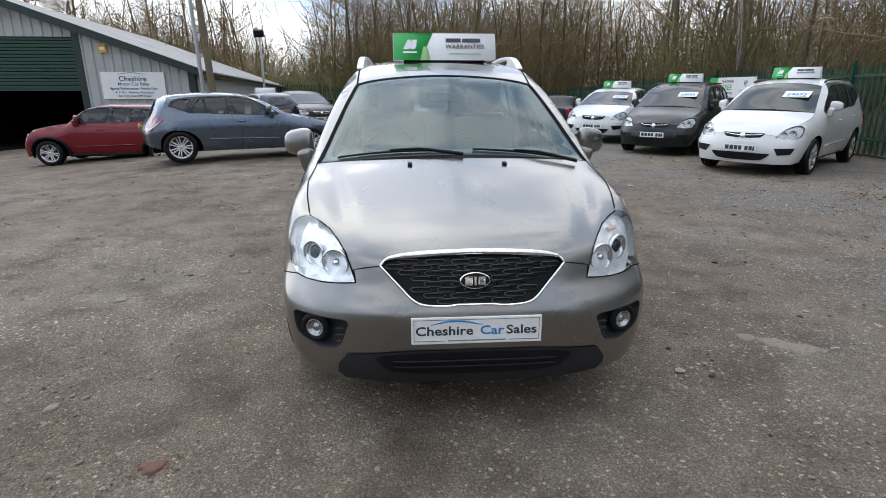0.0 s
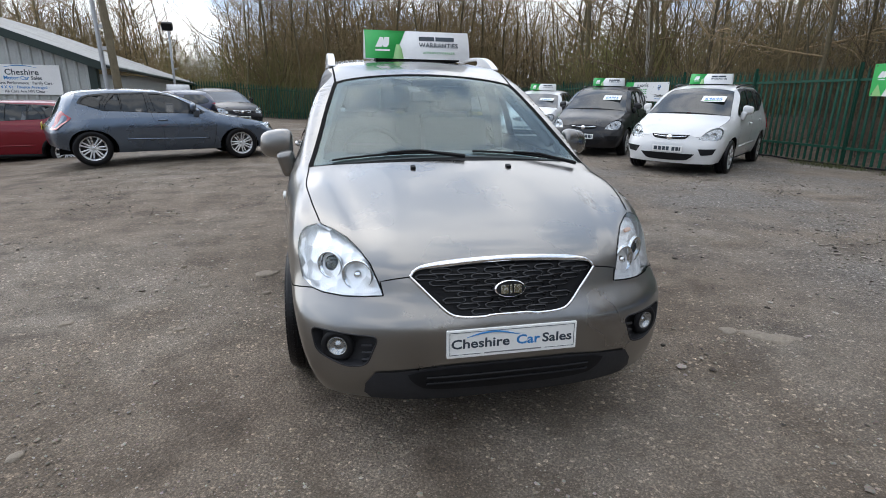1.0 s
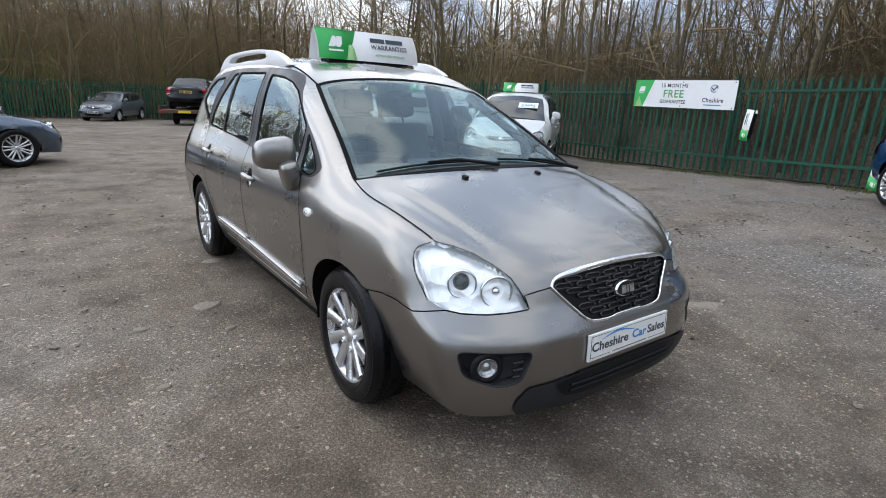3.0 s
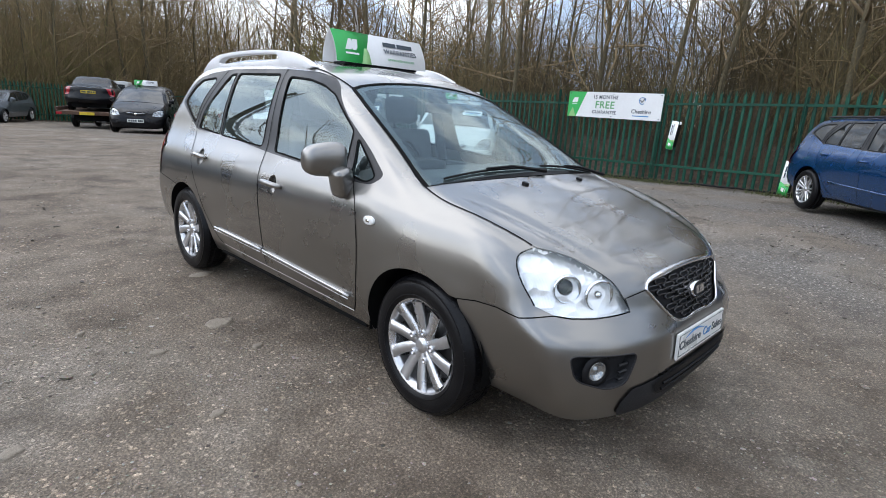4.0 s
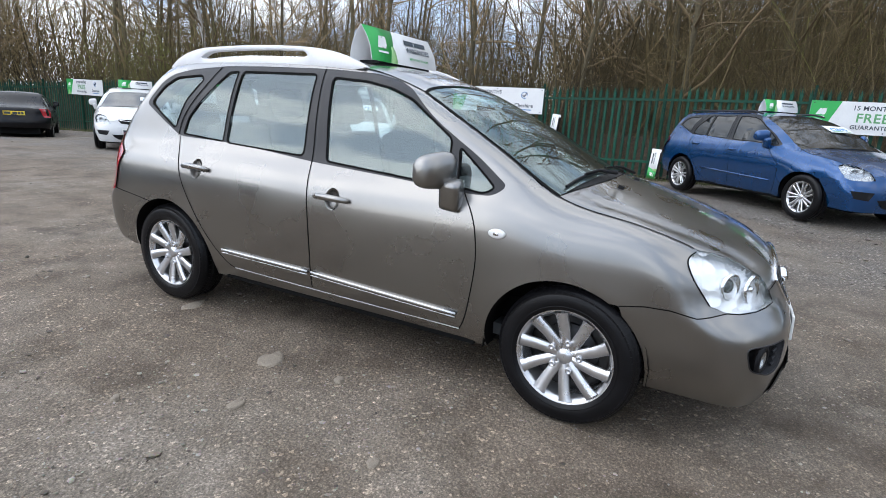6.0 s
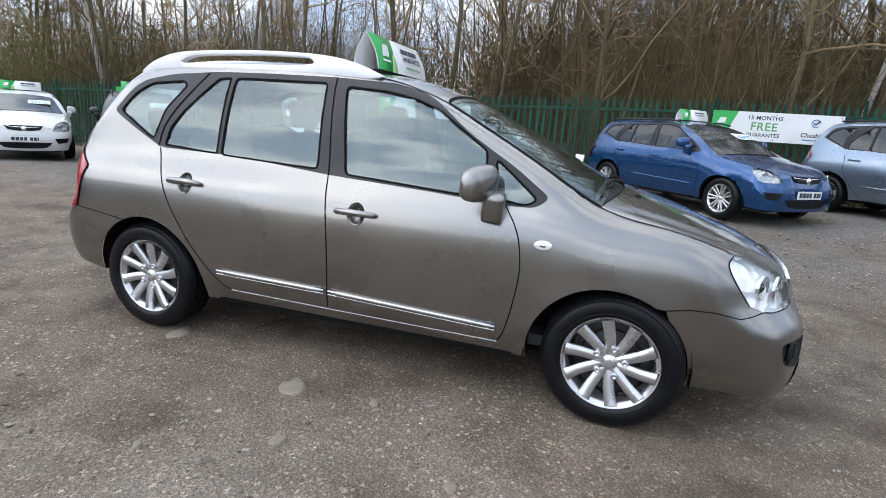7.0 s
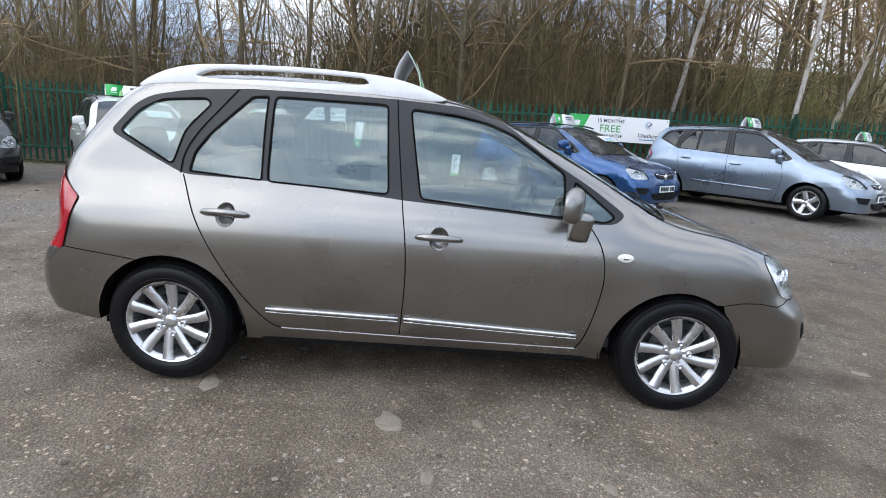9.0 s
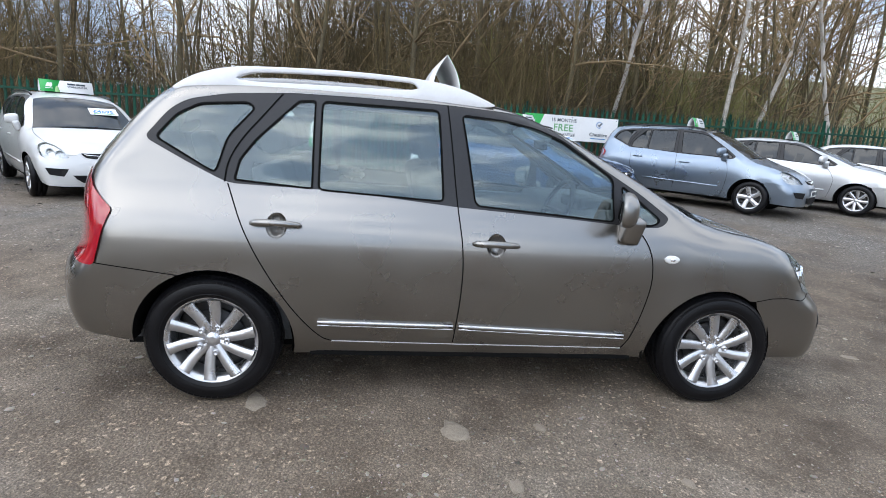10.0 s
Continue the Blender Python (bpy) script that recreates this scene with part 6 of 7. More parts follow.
FACE = -90
for y, z in ((6.15, 2.02), (-1.72, 2.0), (15.05, 1.75), (24.0, 1.7)):
    fence_board(pose(FX - .045, y, z, 0, 0, FACE), "white board with green corner fixed to the fence")
fence_board(pose(5.6, 33.9, 1.25, 0, 0, 0), "white board on the far fence", w=1.9)
tag_sign = roof_sign(pose(FX - .09, 3.42, .82, 0, 0, FACE) @ pose(0, 0, 0, 0, -84, 0) @ pose(.32, .06, -.1), .62, "roof sign hung upright on the fence", "roof signs")
tag_sign2 = roof_sign(pose(FX - .25, .98, gz(9.6, 1) + .36, 0, 0, FACE) @ pose(0, 0, 0, 0, -86, 0) @ pose(.0, .06, -.1), .66, "roof sign stood on end against the fence", "roof signs")


# ---- shed with roller door ----
def ribbed(bm, x0, x1, y, top_of, bottom, pitch=.34, depth=.045):
    """Trapezoid-ribbed cladding in the x-z plane, its head cut by top_of(x)."""
    xs = []
    x = x0
    while x < x1:
        xs += [(x, 0), (x + pitch * .62, 0), (x + pitch * .72, -depth), (x + pitch * .9, -depth)]
        x += pitch
    xs = [(min(a, x1), d) for a, d in xs] + [(x1, 0)]
    prev = None
    for a, d in xs:
        cur = (bm.verts.new((a, y + d, bottom)), bm.verts.new((a, y + d, top_of(a))))
        if prev and a - prev[2] > 1e-6:
            bm.faces.new((prev[0], cur[0], cur[1], prev[1]))
        prev = (*cur, a)
    return bm


CLAD = mat("grey_cladding", (0.40, 0.42, 0.41), 0.55, var=0.1, scale=1.5, grime=0.12)
CLAD_GREEN = mat("green_trim", (0.012, 0.026, 0.022), 0.45, var=0.15)
ROLLER = mat("green_roller_door", (0.007, 0.045, 0.028), 0.45, var=0.15, scale=2)
ROOF_SHEET = mat("roof_sheet", (0.36, 0.355, 0.335), 0.8, var=0.2, scale=0.8, grime=0.35)
WOOD = mat("pole_wood", (0.15, 0.125, 0.08), 0.9, var=0.3, scale=5, bump=0.3, bscale=30)
STEEL = mat("galvanised_steel", (0.42, 0.43, 0.44), 0.5, 0.6, var=0.2)
YELLOW = mat("alarm_box_yellow", (0.7, 0.42, 0.03), 0.4)


SHED_AT = pose(0, -.03, .17, 0, 0, 1.15)


def shed():
    x1, y0, y1 = -8.05, 20.0, 36.5
    slope = .358
    x0 = x1 - 16.0
    apex = x1 - 8.0
    eave0, eave1 = 2.07, 1.5
    top = lambda x: eave0 + slope * ((x1 - x) if x > apex else (x - x0)) - .05
    base = -1.3
    e = thing("shed", "grey ribbed-metal shed with a green roller door", "building", SHED_AT)
    dl, dr, dt = -17.4, -12.33, 3.12
    for xa, xb, za in ((dr, x1, base), (x0, dl, base), (dl, dr, dt)):
        part("front_wall", ribbed(bmesh.new(), xa, xb, y0, top, za), CLAD, e, "grey ribbed metal wall")
    part("side_wall", box(bmesh.new(), x1 - .10, x1, y0 + .02, y1, base, eave1 + .1), CLAD, e)
    part("side_wall", box(bmesh.new(), x0, x0 + .1, y0 + .02, y1, base, eave1), CLAD, e)
    part("back_wall", box(bmesh.new(), x0 + .1, x1 - .1, y1 - .1, y1, base, eave1), CLAD, e)
    bm = bmesh.new()
    n = 44
    for xa, za, xb, zb in ((apex, eave0 + slope * 8, x1 + .35, eave0 - slope * .35), (x0 - .35, eave0 - slope * .35, apex, eave0 + slope * 8)):
        prev = None
        for k in range(n + 1):
            y = y0 - .30 + (y1 - y0 + .55) * k / n
            t = (y - y0) / (y1 - y0)
            dz = (eave1 - eave0) * t + (.03 if k % 2 else 0)
            cur = [bm.verts.new((xa, y, za + dz)), bm.verts.new((xb, y, zb + dz)), bm.verts.new((xb, y, zb + dz - .06)), bm.verts.new((xa, y, za + dz - .06))]
            if prev:
                for i in range(4):
                    bm.faces.new((prev[i], prev[(i + 1) % 4], cur[(i + 1) % 4], cur[i]))
            else:
                bm.faces.new(cur)
            prev = cur
        bm.faces.new(prev[::-1])
    part("roof", bm, ROOF_SHEET, e, "weathered pale sheet roof")
    for xa, xb in ((apex, x1 + .35), (x0 - .35, apex)):
        za, zb = (eave0 + slope * 8, eave0 - slope * .35) if xa == apex else (eave0 - slope * .35, eave0 + slope * 8)
        bm = bmesh.new()
        vs = [bm.verts.new(p) for y in (y0 - .36, y0 - .302) for p in ((xa, y, za + .05), (xb, y, zb + .05), (xb, y, zb - .24), (xa, y, za - .24))]
        for q in ((0, 1, 2, 3), (7, 6, 5, 4), (0, 4, 5, 1), (3, 2, 6, 7), (0, 3, 7, 4), (1, 5, 6, 2)):
            bm.faces.new([vs[i] for i in q])
        part("barge_board", bm, CLAD_GREEN, e, "dark green verge trim")
    for a in (dr, dl - .24):
        part("door_jamb", box(bmesh.new(), a, a + .24, y0 - .08, y0 + .02, base, dt + .12), CLAD_GREEN, e)
    part("corner_trim", box(bmesh.new(), x1 - .22, x1 + .03, y0 - .07, y0 + .2, base, eave0 - .06), CLAD_GREEN, e)
    part("gutter", tube(bmesh.new(), [(x1 + .38, y0 - .2, eave0 - .2), (x1 + .38, y1, eave1 - .2)], .07, 8), CLAD_GREEN, e)
    door = new("roller_door")
    door.parent = e
    tagged(door, "green roller door half rolled up")
    k = 0
    z = 1.25
    while z < dt:
        p = part("slat", box(bmesh.new(), dl, dr, y0 + .05, y0 + .085, z, min(z + .105, dt), .014), ROLLER, door)
        z += .125
        k += 1
    part("bottom_rail", box(bmesh.new(), dl, dr, y0 + .04, y0 + .10, 1.16, 1.25), ROLLER, door)
    # near-black lining: the unlit inside of the shed put into its colour
    part("dim_inner_wall", box(bmesh.new(), dl - .5, dr + .1, y0 + 7, y0 + 7.1, base, dt + .1), DARK, e)
    part("dim_inner_floor", box(bmesh.new(), dl, dr, y0 + .05, y0 + 7, base, base + .25), DARK, e)
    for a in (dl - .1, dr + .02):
        part("dim_inner_wall", box(bmesh.new(), a, a + .08, y0 + .09, y0 + 7, base, dt + .1), DARK, e)
    part("dim_inner_ceiling", box(bmesh.new(), dl - .1, dr + .1, y0 + .09, y0 + 7, dt + .1, dt + .2), DARK, e)
    return e


the_shed = shed()
sg = thing("dealer_sign", "white dealer's sign with dark and blue words on the shed", "sign board", SHED_AT @ pose(-11.52, 19.90, .86))
part("board", box(bmesh.new(), 0, 2.36, 0, .03, 0, 1.0), WHITE_SIGN, sg)
lettering("lettering", "Cheshire", .27, INK, sg, pose(1.18, -.004, .66), "", "CENTER", .001, 1.05)
lettering("lettering", "Motor Car", .175, INK_BLUE, sg, pose(.60, -.004, .50), "blue printed words")
lettering("lettering", "Sales", .175, INK, sg, pose(1.43, -.004, .50))
lettering("lettering", "· Sports Performance · Family Cars ·", .132, INK, sg, pose(1.18, -.004, .345), "", "CENTER", .001, .98)
lettering("lettering", "· 4 X 4's · Finance Arranged ·", .132, INK_BLUE, sg, pose(1.18, -.004, .205), "", "CENTER")
lettering("lettering", "· All Cars Are HPI Clear ·", .132, INK, sg, pose(1.18, -.004, .065), "", "CENTER")
part("swoosh", tube(bmesh.new(), [(.62 + 1.05 * t, -.006, .90 + .07 * math.sin(math.pi * t)) for t in np.linspace(0, 1, 12)], [.004 + .010 * math.sin(math.pi * t) for t in np.linspace(0, 1, 12)], 5), INK_BLUE, sg)
al = thing("alarm_box", "yellow alarm box on the shed wall", "alarm box", SHED_AT @ pose(-11.42, 19.88, 2.5))
part("cover", sheet([(0, .06), (.30, .06), (.27, .34), (.15, .38), (.03, .34)], .08), YELLOW, al)
boxed("line_of_print", (.06, .24, -.004, 0, .16, .26), 0, WHITE_SIGN, al)
fl = thing("wall_floodlight", "dark floodlight on the shed gable", "lamp", SHED_AT @ pose(-14.95, 19.7, 3.95))
boxed("lamp_head", (-.25, .25, -.18, .12, -.12, .12), .03, BLACK_PLASTIC, fl, "", pose(0, 0, 0, 25))
part("bracket", tube(bmesh.new(), [(0, .1, 0), (0, .22, -.1), (0, .3, -.1)], .03, 6), BLACK_PLASTIC, fl)


def pole(x, y, h, r, m, label, lean=0.0):
    e = thing("pole", label, "pole", pose(x, y, gz(x, y) - .2))
    part("shaft", tube(bmesh.new(), [(lean * t, 0, h * t) for t in np.linspace(0, 1, 7)], [r * (1 - .25 * t) for t in np.linspace(0, 1, 7)], 12), m, e, "", True)
    return e


tele = pole(-7.30, 18.46, 9.0, .14, WOOD, "weathered wooden telegraph pole beside the shed", -.35)
steel_pole = pole(-7.72, 18.65, 9.5, .08, STEEL, "grey steel pole with small fittings beside the shed", -.25)
for z in (3.0, 3.7, 4.6):
    boxed("fitting", (-.02, .22, -.06, .06, 0, .12), .01, STEEL, steel_pole, "", pose(0, 0, z))
mast = pole(-7.04, 24.87, 4.35, .06, STEEL, "slim lighting mast with one floodlight")
boxed("floodlight", (-.22, .22, -.14, .14, -.02, .30), .03, BLACK_PLASTIC, mast, "black floodlight head", pose(0, -.1, 4.25, 20))
part("camera_arm", tube(bmesh.new(), [(0, 0, 2.6), (.18, -.05, 2.6)], .03, 6), STEEL, mast)

# flatbed truck with a dark car on it
tr = thing("recovery_truck", "brown flatbed recovery truck at the back of the yard", "truck", pose(4.11, 26.57, gz(4.11, 26.57), 0, 0, -22))
part("bed", box(bmesh.new(), -1.05, 1.05, -2.2, 2.6, .62, .76, .02), mat("truck_bed", (0.10, 0.055, 0.035), 0.8, var=0.4, grime=0.4), tr)
for s in (-1, 1):
    part("side_rail", box(bmesh.new(), s * 1.05 - .04, s * 1.05 + .04, -2.2, 2.6, .76, .90, .01), mat("truck_rail", (0.09, 0.045, 0.03), 0.8), tr)
    wheel_at(tr, s * .85, .2, .34, .34, .21, 5, STEEL, False)
    boxed("tail_light", (s * .95 - .1, s * .95 + .1, -2.23, -2.2, .62, .72), .01, RED_LENS, tr)
part("chassis", box(bmesh.new(), -.5, .5, -2.0, 4.4, .38, .62), DARK, tr)
boxed("rear_plate", (-.26, .26, -2.225, -2.205, .63, .74), 0, PLATE_YELLOW, tr)
part("cab", box(bmesh.new(), -1.0, 1.0, 2.75, 4.5, .45, 2.1, .12), mat("truck_cab", (0.5, 0.5, 0.48), 0.4), tr)
boxed("cab_window", (-.85, .85, 2.73, 2.75, 1.35, 1.95), 0, DARK_GLASS, tr)
cargo, p_ = other_car("dark hatchback carried on the flatbed truck", (4.88, 28.4), (.375, .927), BLACK_PAINT, 4.75, 1.82, 1.46, 2.72, .95, .98, (.3, 1.2), notch=.75, lift=.79)
distant, p_ = other_car("pale car half hidden behind the truck", (5.6, 29.5), (-.4, -.9), SILVER_PAINT, 4.4, 1.78, 1.5, 2.6, .9, 1.0, (.2, 1.1))


# ---- winter wood: bare trees, saplings, thickets ----
class Limbs:
    """Gathers tapered tubes into one mesh."""

    def __init__(s):
        s.v, s.f, s.k = [], [], 0

    def add(s, pts, r0, r1, sides):
        pts = np.asarray(pts)
        n = len(pts)
        d = np.gradient(pts, axis=0)
        d /= np.linalg.norm(d, axis=1, keepdims=True) + 1e-9
        up = np.where(np.abs(d[:, 2:3]) > .9, np.array([[1.0, .2, 0]]), np.array([[0, 0, 1.0]]))
        a = np.cross(d, up)
        a /= np.linalg.norm(a, axis=1, keepdims=True) + 1e-9
        b = np.cross(d, a)
        r = np.linspace(r0, r1, n)[:, None]
        t = 2 * np.pi * np.arange(sides) / sides
        ring = pts[:, None] + r[:, None] * (a[:, None] * np.cos(t)[None, :, None] + b[:, None] * np.sin(t)[None, :, None])
        s.v.append(ring.reshape(-1, 3))
        i, j = np.meshgrid(np.arange(n - 1), np.arange(sides), indexing="ij")
        p, q = i * sides + j, i * sides + (j + 1) % sides
        s.f.append(np.stack([p, q, q + sides, p + sides], -1).reshape(-1, 4) + s.k)
        s.k += n * sides

    def mesh(s, name, m):
        me = bpy.data.meshes.new(name)
        me.from_pydata(np.concatenate(s.v).tolist(), [], np.concatenate(s.f).tolist())
        me.materials.append(m)
        me.polygons.foreach_set("use_smooth", [True] * len(me.polygons))
        return me


RNG = np.random.default_rng(7)


def wander(start, way, length, n, bend, lift=0.0):
    pts, p, d = [np.array(start, float)], np.array(start, float), np.array(way, float)
    for _ in range(n):
        d = d + RNG.normal(0, bend, 3) + np.array((0, 0, lift))
        d /= np.linalg.norm(d)
        p = p + d * length / n
        pts.append(p)
    return pts, d


def grow(stem, fine, start, way, length, r, level, deep, lift=.05, many=(7, 6, 5), sides=(8, 5, 4, 3)):
    pts, d = wander(start, way, length, max(3, 9 - 2 * level), (.055, .16, .22, .25)[level], lift)
    bag = stem if level < 1 else fine
    bag.add(pts, r, r * (.35 if level == 0 else .3), sides[level])
    if level >= deep:
        return
    for k in range(many[level]):
        t = RNG.uniform(.16 if level else .12, 1.0)
        i = min(int(t * (len(pts) - 1)), len(pts) - 2)
        p = pts[i] + (pts[i + 1] - pts[i]) * (t * (len(pts) - 1) - i)
        ax = pts[i + 1] - pts[i]
        ax /= np.linalg.norm(ax)
        side = np.cross(ax, RNG.normal(0, 1, 3))
        side /= np.linalg.norm(side)
        w = ax * RNG.uniform(.2, .8) + side * RNG.uniform(.6, 1.1)
        grow(stem, fine, p, w / np.linalg.norm(w), length * RNG.uniform(.26, .46) * (1.1 - .5 * t), r * (1 - .6 * t) * RNG.uniform(.34, .62), level + 1, deep, lift, many, sides)


def tree_meshes(kind, i):
    stem, fine = Limbs(), Limbs()
    if kind == "tree":
        grow(stem, fine, (0, 0, -.2), (RNG.normal(0, .05), RNG.normal(0, .05), 1), RNG.uniform(10, 14), RNG.uniform(.08, .16), 0, 3, .03, (20, 8, 6))
    elif kind == "twin":
        for s in (-1, 1):
            grow(stem, fine, (s * .12, 0, -.2), (s * .16 + RNG.normal(0, .05), RNG.normal(0, .1), 1), RNG.uniform(9, 12), RNG.uniform(.07, .12), 0, 3, .03, (14, 7, 6))
    elif kind == "birch":
        grow(stem, fine, (0, 0, -.2), (RNG.normal(0, .12), RNG.normal(0, .12), 1), RNG.uniform(9, 12), RNG.uniform(.08, .12), 0, 3, .03, (16, 6, 5))
        return stem.mesh("trunk", BARK_PALE), fine.mesh("crown", TWIG)
    elif kind == "sapling":
        for _ in range(RNG.integers(2, 4)):
            grow(stem, fine, (RNG.normal(0, .25), RNG.normal(0, .25), -.1), (RNG.normal(0, .14), RNG.normal(0, .14), 1), RNG.uniform(4.5, 7), RNG.uniform(.028, .05), 0, 3, .02, (9, 5, 3), (5, 3, 3, 3))
    elif kind in ("brush", "bud", "hazel"):
        for _ in range(60 if kind == "bud" else 46):
            grow(stem, stem, (RNG.normal(0, 1.5), RNG.normal(0, 1.0), -.1), (RNG.normal(0, .34), RNG.normal(0, .34), 1), RNG.uniform(2.5, 6.0), RNG.uniform(.011, .022), 0, 2, .0, (8, 4, 3), (4, 3, 3, 3))
        return stem.mesh("brush", dict(bud=BUDDING, brush=SHADED_BRUSH, hazel=HAZEL)[kind])
    else:
        fine = stem
        for _ in range(16):
            grow(stem, fine, (RNG.normal(0, .45), RNG.normal(0, .45), -.1), (RNG.normal(0, .5), RNG.normal(0, .5), 1), RNG.uniform(1.6, 3.4), RNG.uniform(.010, .02), 0, 2, -.04, (8, 5, 3), (4, 3, 3, 3))
        return stem.mesh("thicket", SHADED_BRAMBLE)
    return stem.mesh("trunk", BARK), fine.mesh("crown", TWIG)


KINDS = {k: [tree_meshes(k, i) for i in range(n)] for k, n in (("tree", 4), ("twin", 3), ("sapling", 4), ("thicket", 5), ("brush", 4), ("bud", 2), ("birch", 2), ("hazel", 3))}
LABELS = dict(hazel="pale brown stand of bare hazel stems", birch="pale-barked bare birch tree in the wood", tree="tall bare winter tree in the wood", twin="bare tree forking near the ground", sapling="cluster of slim bare saplings", thicket="tangled leafless brown bramble thicket", brush="dense stand of bare upright brushwood", bud="yellow-green budding shrub in the wood")
CATS = dict(hazel="shrub", birch="tree", tree="tree", twin="tree", sapling="sapling", thicket="bush", brush="brushwood", bud="shrub")


def plant(kind, x, y, size=1.0, m=None):
    i = RNG.integers(0, len(KINDS[kind]))
    # lower growth behind the shed's end, where the sky opens
    if y > 35 and -16 < x < -6:
        size *= .7
    # the wood thins where it meets the open pasture
    if x > 10.5 and y > -22 and y + .55 * x < 0 and RNG.uniform() < dict(brush=.84, hazel=.75, tree=.1, sapling=.1).get(kind, 0):
        return None
    if kind in ("thicket", "brush", "bud", "hazel"):
        o = new("shrub" if kind in ("bud", "hazel") else kind, KINDS[kind][i])
        o.matrix_basis = pose(x, y, gz(x, y), 0, 0, RNG.uniform(0, 360)) @ Matrix.Scale(size, 4)
        return tagged(o, LABELS[kind], CATS[kind], "winter wood", "stuff")
    e = thing("tree" if kind in ("tree", "twin", "birch") else kind, LABELS[kind], CATS[kind], pose(x, y, gz(x, y), 0, 0, RNG.uniform(0, 360)) @ Matrix.Scale(size, 4), "winter wood")
    for nm, me in zip(("trunk", "crown"), KINDS[kind][i]):
        o = new(nm, me)
        o.parent = e
    return e


def wood(n, kind, area, lo=.85, hi=1.2, near=.0):
    made = []
    tries = 0
    while len(made) < n and tries < n * 30:
        tries += 1
        x, y = area()
        if all((x - a) ** 2 + (y - b) ** 2 > near ** 2 for a, b in made):
            made.append((x, y))
            plant(kind, x, y, RNG.uniform(lo, hi))


U = RNG.uniform
right_near = lambda: (U(13.2, 18.5), U(-16, 34))
right_deep = lambda: (16 + 26 * U(0, 1) ** 1.3, U(-26, 44))
back_near = lambda: (U(-18, 11), U(36.2, 42))
back_deep = lambda: (U(-34, 18), 41 + 26 * U(0, 1) ** 1.3)
wood(22, "tree", right_near, near=1.6)
wood(8, "twin", right_near, near=2.5)
wood(34, "sapling", right_near, near=1.0)
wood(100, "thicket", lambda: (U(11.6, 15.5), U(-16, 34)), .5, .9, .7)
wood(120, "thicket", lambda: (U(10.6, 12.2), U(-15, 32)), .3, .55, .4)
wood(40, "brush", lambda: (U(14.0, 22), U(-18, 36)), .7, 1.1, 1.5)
wood(12, "hazel", lambda: (U(12.6, 15), U(-16, 30)), .5, .8, 2.2)
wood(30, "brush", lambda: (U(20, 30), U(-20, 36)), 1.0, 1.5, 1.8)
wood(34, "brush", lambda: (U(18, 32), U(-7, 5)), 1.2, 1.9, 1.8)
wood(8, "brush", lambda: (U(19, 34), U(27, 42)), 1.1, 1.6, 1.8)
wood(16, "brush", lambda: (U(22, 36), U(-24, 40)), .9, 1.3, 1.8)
wood(16, "bud", lambda: (U(-20, 9), U(37.0, 43)), .7, 1.15, 1.6)
wood(14, "bud", lambda: (U(13.5, 20), U(-14, 30)), .6, .95, 1.8)
# added wood behind the camera, out of view, to darken the nose's reflections
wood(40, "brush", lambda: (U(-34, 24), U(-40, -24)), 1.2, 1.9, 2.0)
wood(16, "tree", lambda: (U(-34, 24), U(-38, -24)), .8, 1.1, 2.0)
wood(46, "tree", right_deep, .9, 1.3, 1.4)
wood(30, "sapling", right_deep, 1.0, 1.4, 1.2)
wood(16, "tree", back_near, near=1.5)
wood(18, "sapling", back_near, near=1.2)
wood(22, "thicket", lambda: (U(-18, 11), U(35.8, 40)), 1.0, 1.5, 1.0)
wood(56, "hazel", lambda: (U(-24, 12), U(37, 48)), 1.0, 1.6, 1.4)
wood(40, "tree", back_deep, .9, 1.35, 1.5)
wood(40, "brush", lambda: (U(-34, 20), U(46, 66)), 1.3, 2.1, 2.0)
wood(30, "hazel", lambda: (U(-6, 24), U(42, 58)), 1.6, 2.5, 1.8)
wood(14, "tree", lambda: (U(-4, 14), U(36.5, 46)), .9, 1.2, 1.5)
wood(12, "tree", lambda: (U(-40, -12), U(44, 62)), .9, 1.3, 1.5)
wood(34, "hazel", lambda: (U(-44, -6), U(44, 60)), 1.5, 2.2, 1.8)
wood(6, "brush", lambda: (U(13, 16), U(-4.5, 2.5)), .7, 1.0, .9)
wood(12, "tree", lambda: (U(14, 26), U(-20, -9)), .8, 1.1, 1.6)
wood(14, "sapling", lambda: (U(13, 24), U(-18, -8)), .9, 1.2, 1.2)
wood(8, "bud", lambda: (U(15, 30), U(-20, -10)), .7, 1.0, 1.6)
for x, y in ((13.4, -9.4), (14.2, -10.9), (13.0, -13.2), (15.0, -6.0), (14.5, 20.5)):
    plant("birch", x, y, RNG.uniform(.9, 1.15))


# weeds and grass along the fence foot
def weeds(n, area):
    v, f = [], []
    for _ in range(n):
        x, y = area()
        z, a, h, w = gz(x, y), U(0, 6.28), U(.03, .13), U(.004, .009)
        dx, dy, bx, by = w * math.cos(a), w * math.sin(a), U(-.06, .06), U(-.06, .06)
        k = len(v)
        v += [(x - dx, y - dy, z - .005), (x + dx, y + dy, z - .005), (x + dx * .6 + bx * .4, y + dy * .6 + by * .4, z + h * .6), (x - dx * .6 + bx * .4, y - dy * .6 + by * .4, z + h * .6), (x + bx, y + by, z + h)]
        f += [(k, k + 1, k + 2, k + 3), (k + 3, k + 2, k + 4)]
    return v, f


def by_fence():
    while True:
        x, y = FX - .05 - abs(RNG.normal(0, .22)), U(-14, 26)
        if noise.noise((x * .8, y * .7, 3)) + U(-.2, .3) > 0:
            return x, y


v, f = weeds(7000, by_fence)
tagged(raw("weeds", np.array(v), f, WEED, None, "", False), "thin weeds and grass along the fence foot", "weeds", kind="stuff")


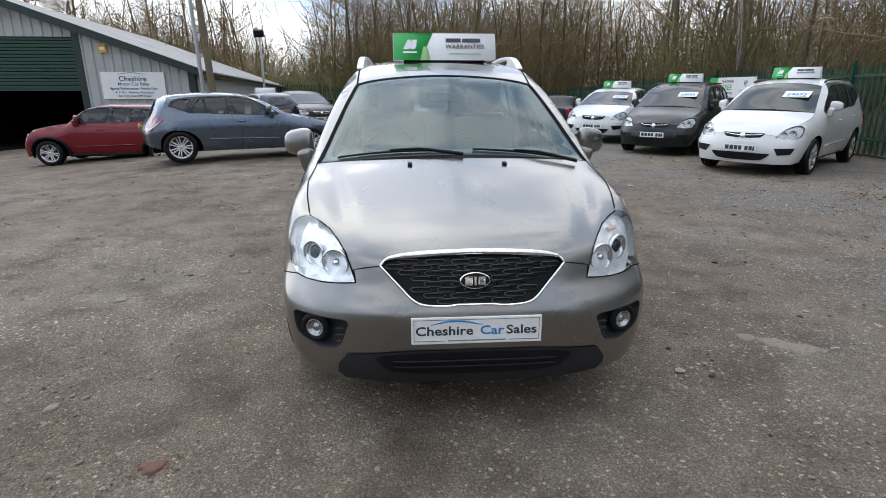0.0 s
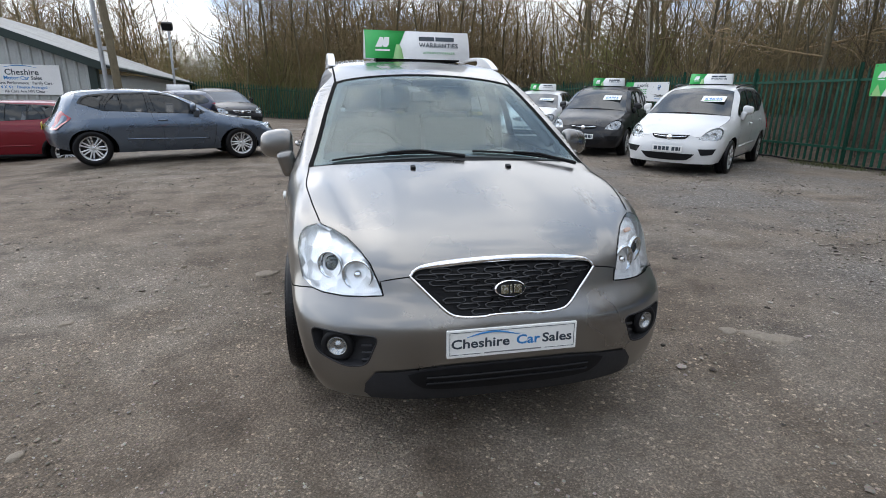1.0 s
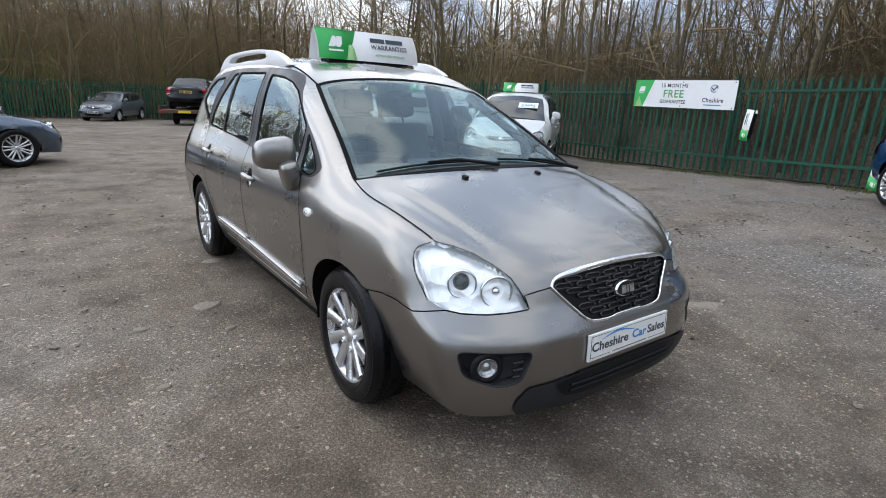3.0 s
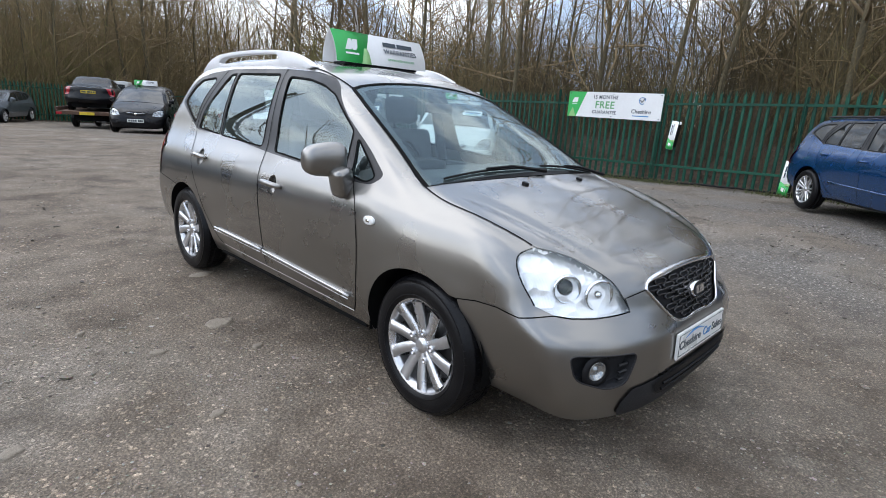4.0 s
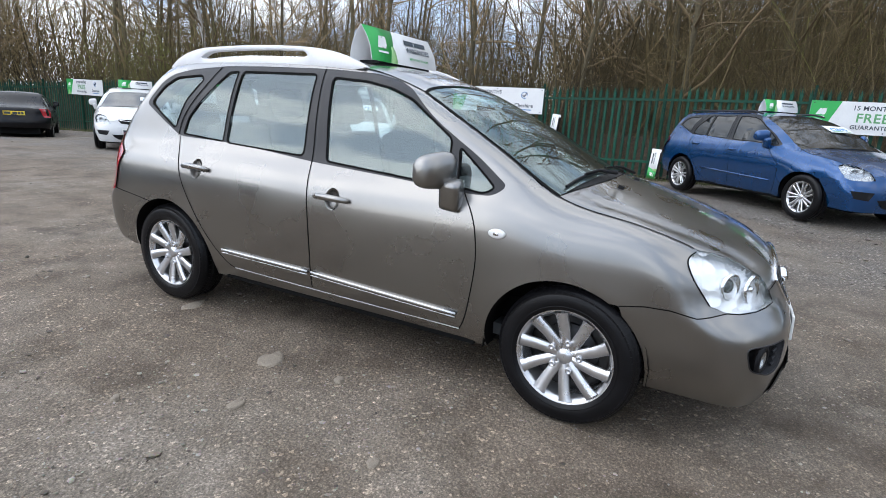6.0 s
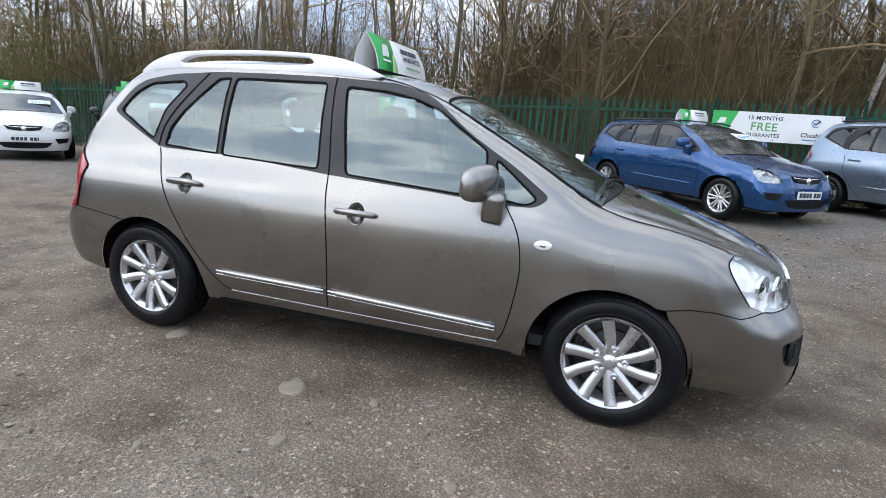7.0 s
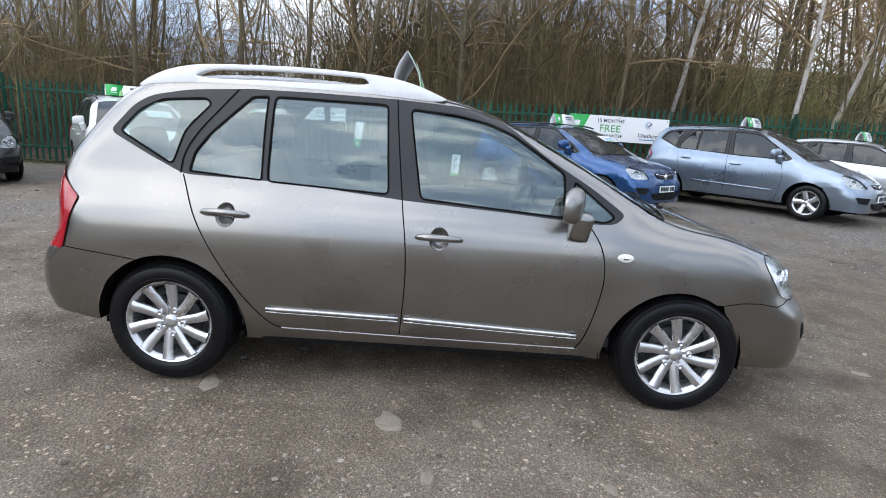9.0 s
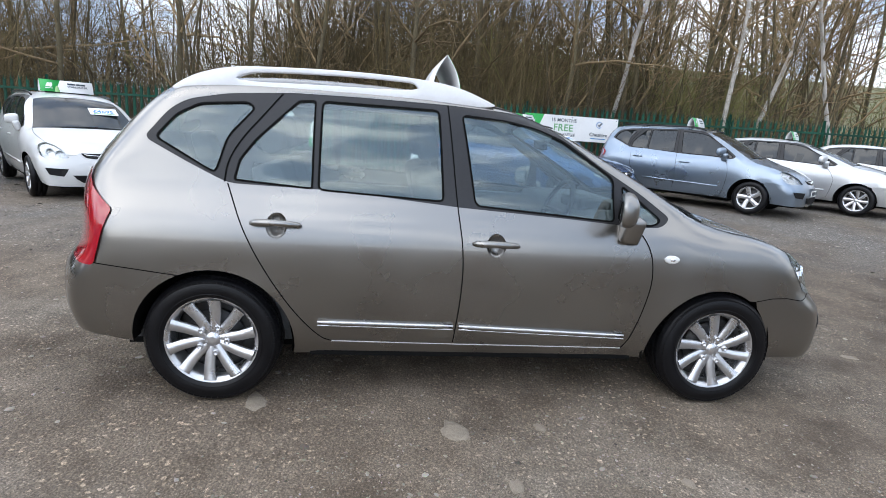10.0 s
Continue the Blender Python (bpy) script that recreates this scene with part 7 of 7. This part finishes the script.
# ---- loose stones on the yard ----
def stone_material():
    m, nt, b = nodes_of("loose_stone")
    geo, co = add(nt, "ShaderNodeNewGeometry"), add(nt, "ShaderNodeTexCoord")
    r = add(nt, "ShaderNodeValToRGB")
    stops = [(0.0, (0.045, 0.038, 0.030)), (0.35, (0.172, 0.146, 0.115)), (0.75, (0.245, 0.216, 0.178)), (1.0, (0.37, 0.335, 0.285))]
    while len(r.color_ramp.elements) < len(stops):
        r.color_ramp.elements.new(0.5)
    for e, (p, c) in zip(r.color_ramp.elements, stops):
        e.position, e.color = p, (*c, 1)
    nt.links.new(geo.outputs["Random Per Island"], r.inputs["Fac"])
    n = add(nt, "ShaderNodeTexNoise", Scale=90.0, Detail=4.0)
    nt.links.new(co.outputs["Object"], n.inputs["Vector"])
    mx = add(nt, "ShaderNodeMix")
    mx.data_type, mx.blend_type = "RGBA", "OVERLAY"
    mx.inputs["Factor"].default_value = 0.5
    nt.links.new(r.outputs["Color"], mx.inputs["A"])
    nt.links.new(n.outputs["Color"], mx.inputs["B"])
    nt.links.new(mx.outputs["Result"], b.inputs["Base Color"])
    b.inputs["Roughness"].default_value = 0.9
    return m


STONE = stone_material()


def pebbles(n, area, size):
    base = np.array([(math.cos(a) * c, math.sin(a) * c, h) for h, c, k in ((-.35, .75, 5), (.25, 1.0, 5)) for a in (2 * math.pi * i / k + h for i in range(k))] + [(0, 0, .62)])
    f0 = [(i, (i + 1) % 5, 5 + (i + 1) % 5, 5 + i) for i in range(5)] + [(5 + i, 5 + (i + 1) % 5, 10) for i in range(5)]
    v, f = [], []
    for _ in range(n):
        x, y = area()
        s = size * float(np.exp(RNG.normal(0, .42)))
        a = RNG.uniform(0, 6.28)
        q = base * (1 + RNG.normal(0, .16, (11, 1))) * np.array((s, s * RNG.uniform(.55, .95), s * RNG.uniform(.4, .75)))
        q = np.stack([q[:, 0] * math.cos(a) - q[:, 1] * math.sin(a) + x, q[:, 0] * math.sin(a) + q[:, 1] * math.cos(a) + y, q[:, 2] + gz(x, y) + s * .12], 1)
        k = len(v) * 11
        v.append(q)
        f += [tuple(i + k for i in t) for t in f0]
    return np.concatenate(v), f


def clumpy(cx, cy, sx, sy):
    def pick():
        while True:
            x, y = cx + RNG.normal(0, sx), cy + RNG.normal(0, sy)
            if noise.noise((x * 1.1, y * 1.1, 7)) + RNG.uniform(-.25, .45) > 0:
                return x, y
    return pick


for cnt, area, size in ((5000, clumpy(-3.5, 5.0, 2.4, 2.4), .009), (36000, clumpy(-1.6, -.1, 2.1, 2.5), .0036), (2600, clumpy(-1.2, .4, 2.6, 3.2), .0055), (12000, clumpy(5.4, 2.0, 1.9, 5.0), .010), (60, clumpy(-.8, 1.0, 3.0, 3.5), .011)):
    v, f = pebbles(cnt, area, size)
    tagged(raw("pebbles", v, f, STONE, None, "", False), "loose grey-brown pebbles strewn over the yard", "pebbles", kind="stuff")


def slab(x, y, w, d, turn, m, label):
    """A worn flat stone sunk in the yard."""
    bm = bmesh.new()
    rim = [(w / 2 * math.cos(t) * (1 + .7 * noise.noise((x * 9 + 2.2 * math.cos(t), y + 1.6 * math.sin(t), 1))), d / 2 * math.sin(t) * (1 + .7 * noise.noise((x * 9 + 2.2 * math.cos(t), y + 1.6 * math.sin(t), 4)))) for t in np.linspace(0, 2 * math.pi, 13)[:-1]]
    lo = [bm.verts.new((a * 1.08, b * 1.08, -.02)) for a, b in rim]
    hi = [bm.verts.new((a, b, .004)) for a, b in rim]
    top = [bm.verts.new((a * .75, b * .75, .008 + .004 * noise.noise((a * 20, b * 20, 2)))) for a, b in rim]
    for p, q in ((lo, hi), (hi, top)):
        for i in range(12):
            bm.faces.new((p[i], p[(i + 1) % 12], q[(i + 1) % 12], q[i]))
    bm.faces.new(top)
    o = part("flat_stone", bm, m, None, "", True)
    o.matrix_basis = pose(x, y, gz(x, y) + .003, 0, 0, turn)
    return tagged(o, label, "stone", "flat stones")


SLAB = mat("pale_slab", (0.25, 0.212, 0.165), 0.9, var=0.4, scale=34, bump=0.7, bscale=120, grime=0.45)
BRICK = mat("brick_lump", (0.15, 0.075, 0.055), 0.9, var=0.35, scale=25, bump=0.5, bscale=90)
for x, y, w, d, t in ((-1.14, 1.50, .17, .14, 20), (-.86, 2.49, .19, .10, 10), (-1.80, 1.79, .05, .04, 50), (-1.55, 1.30, .09, .06, 0), (-1.10, 1.06, .07, .05, 30), (-.18, -1.58, .12, .07, 70), (-1.55, .53, .06, .05, 0), (-2.25, .74, .09, .07, 20), (1.96, -.26, .34, .16, -30), (1.76, -.12, .12, .10, 0), (.40, -1.9, .06, .04, 0), (-1.9, -.6, .07, .05, 60)):
    slab(x, y, w, d, t, SLAB, "worn pale flat stone bedded in the yard")
slab(-1.25, -1.05, .11, .07, 25, BRICK, "red-brown lump of brick bedded in the yard")
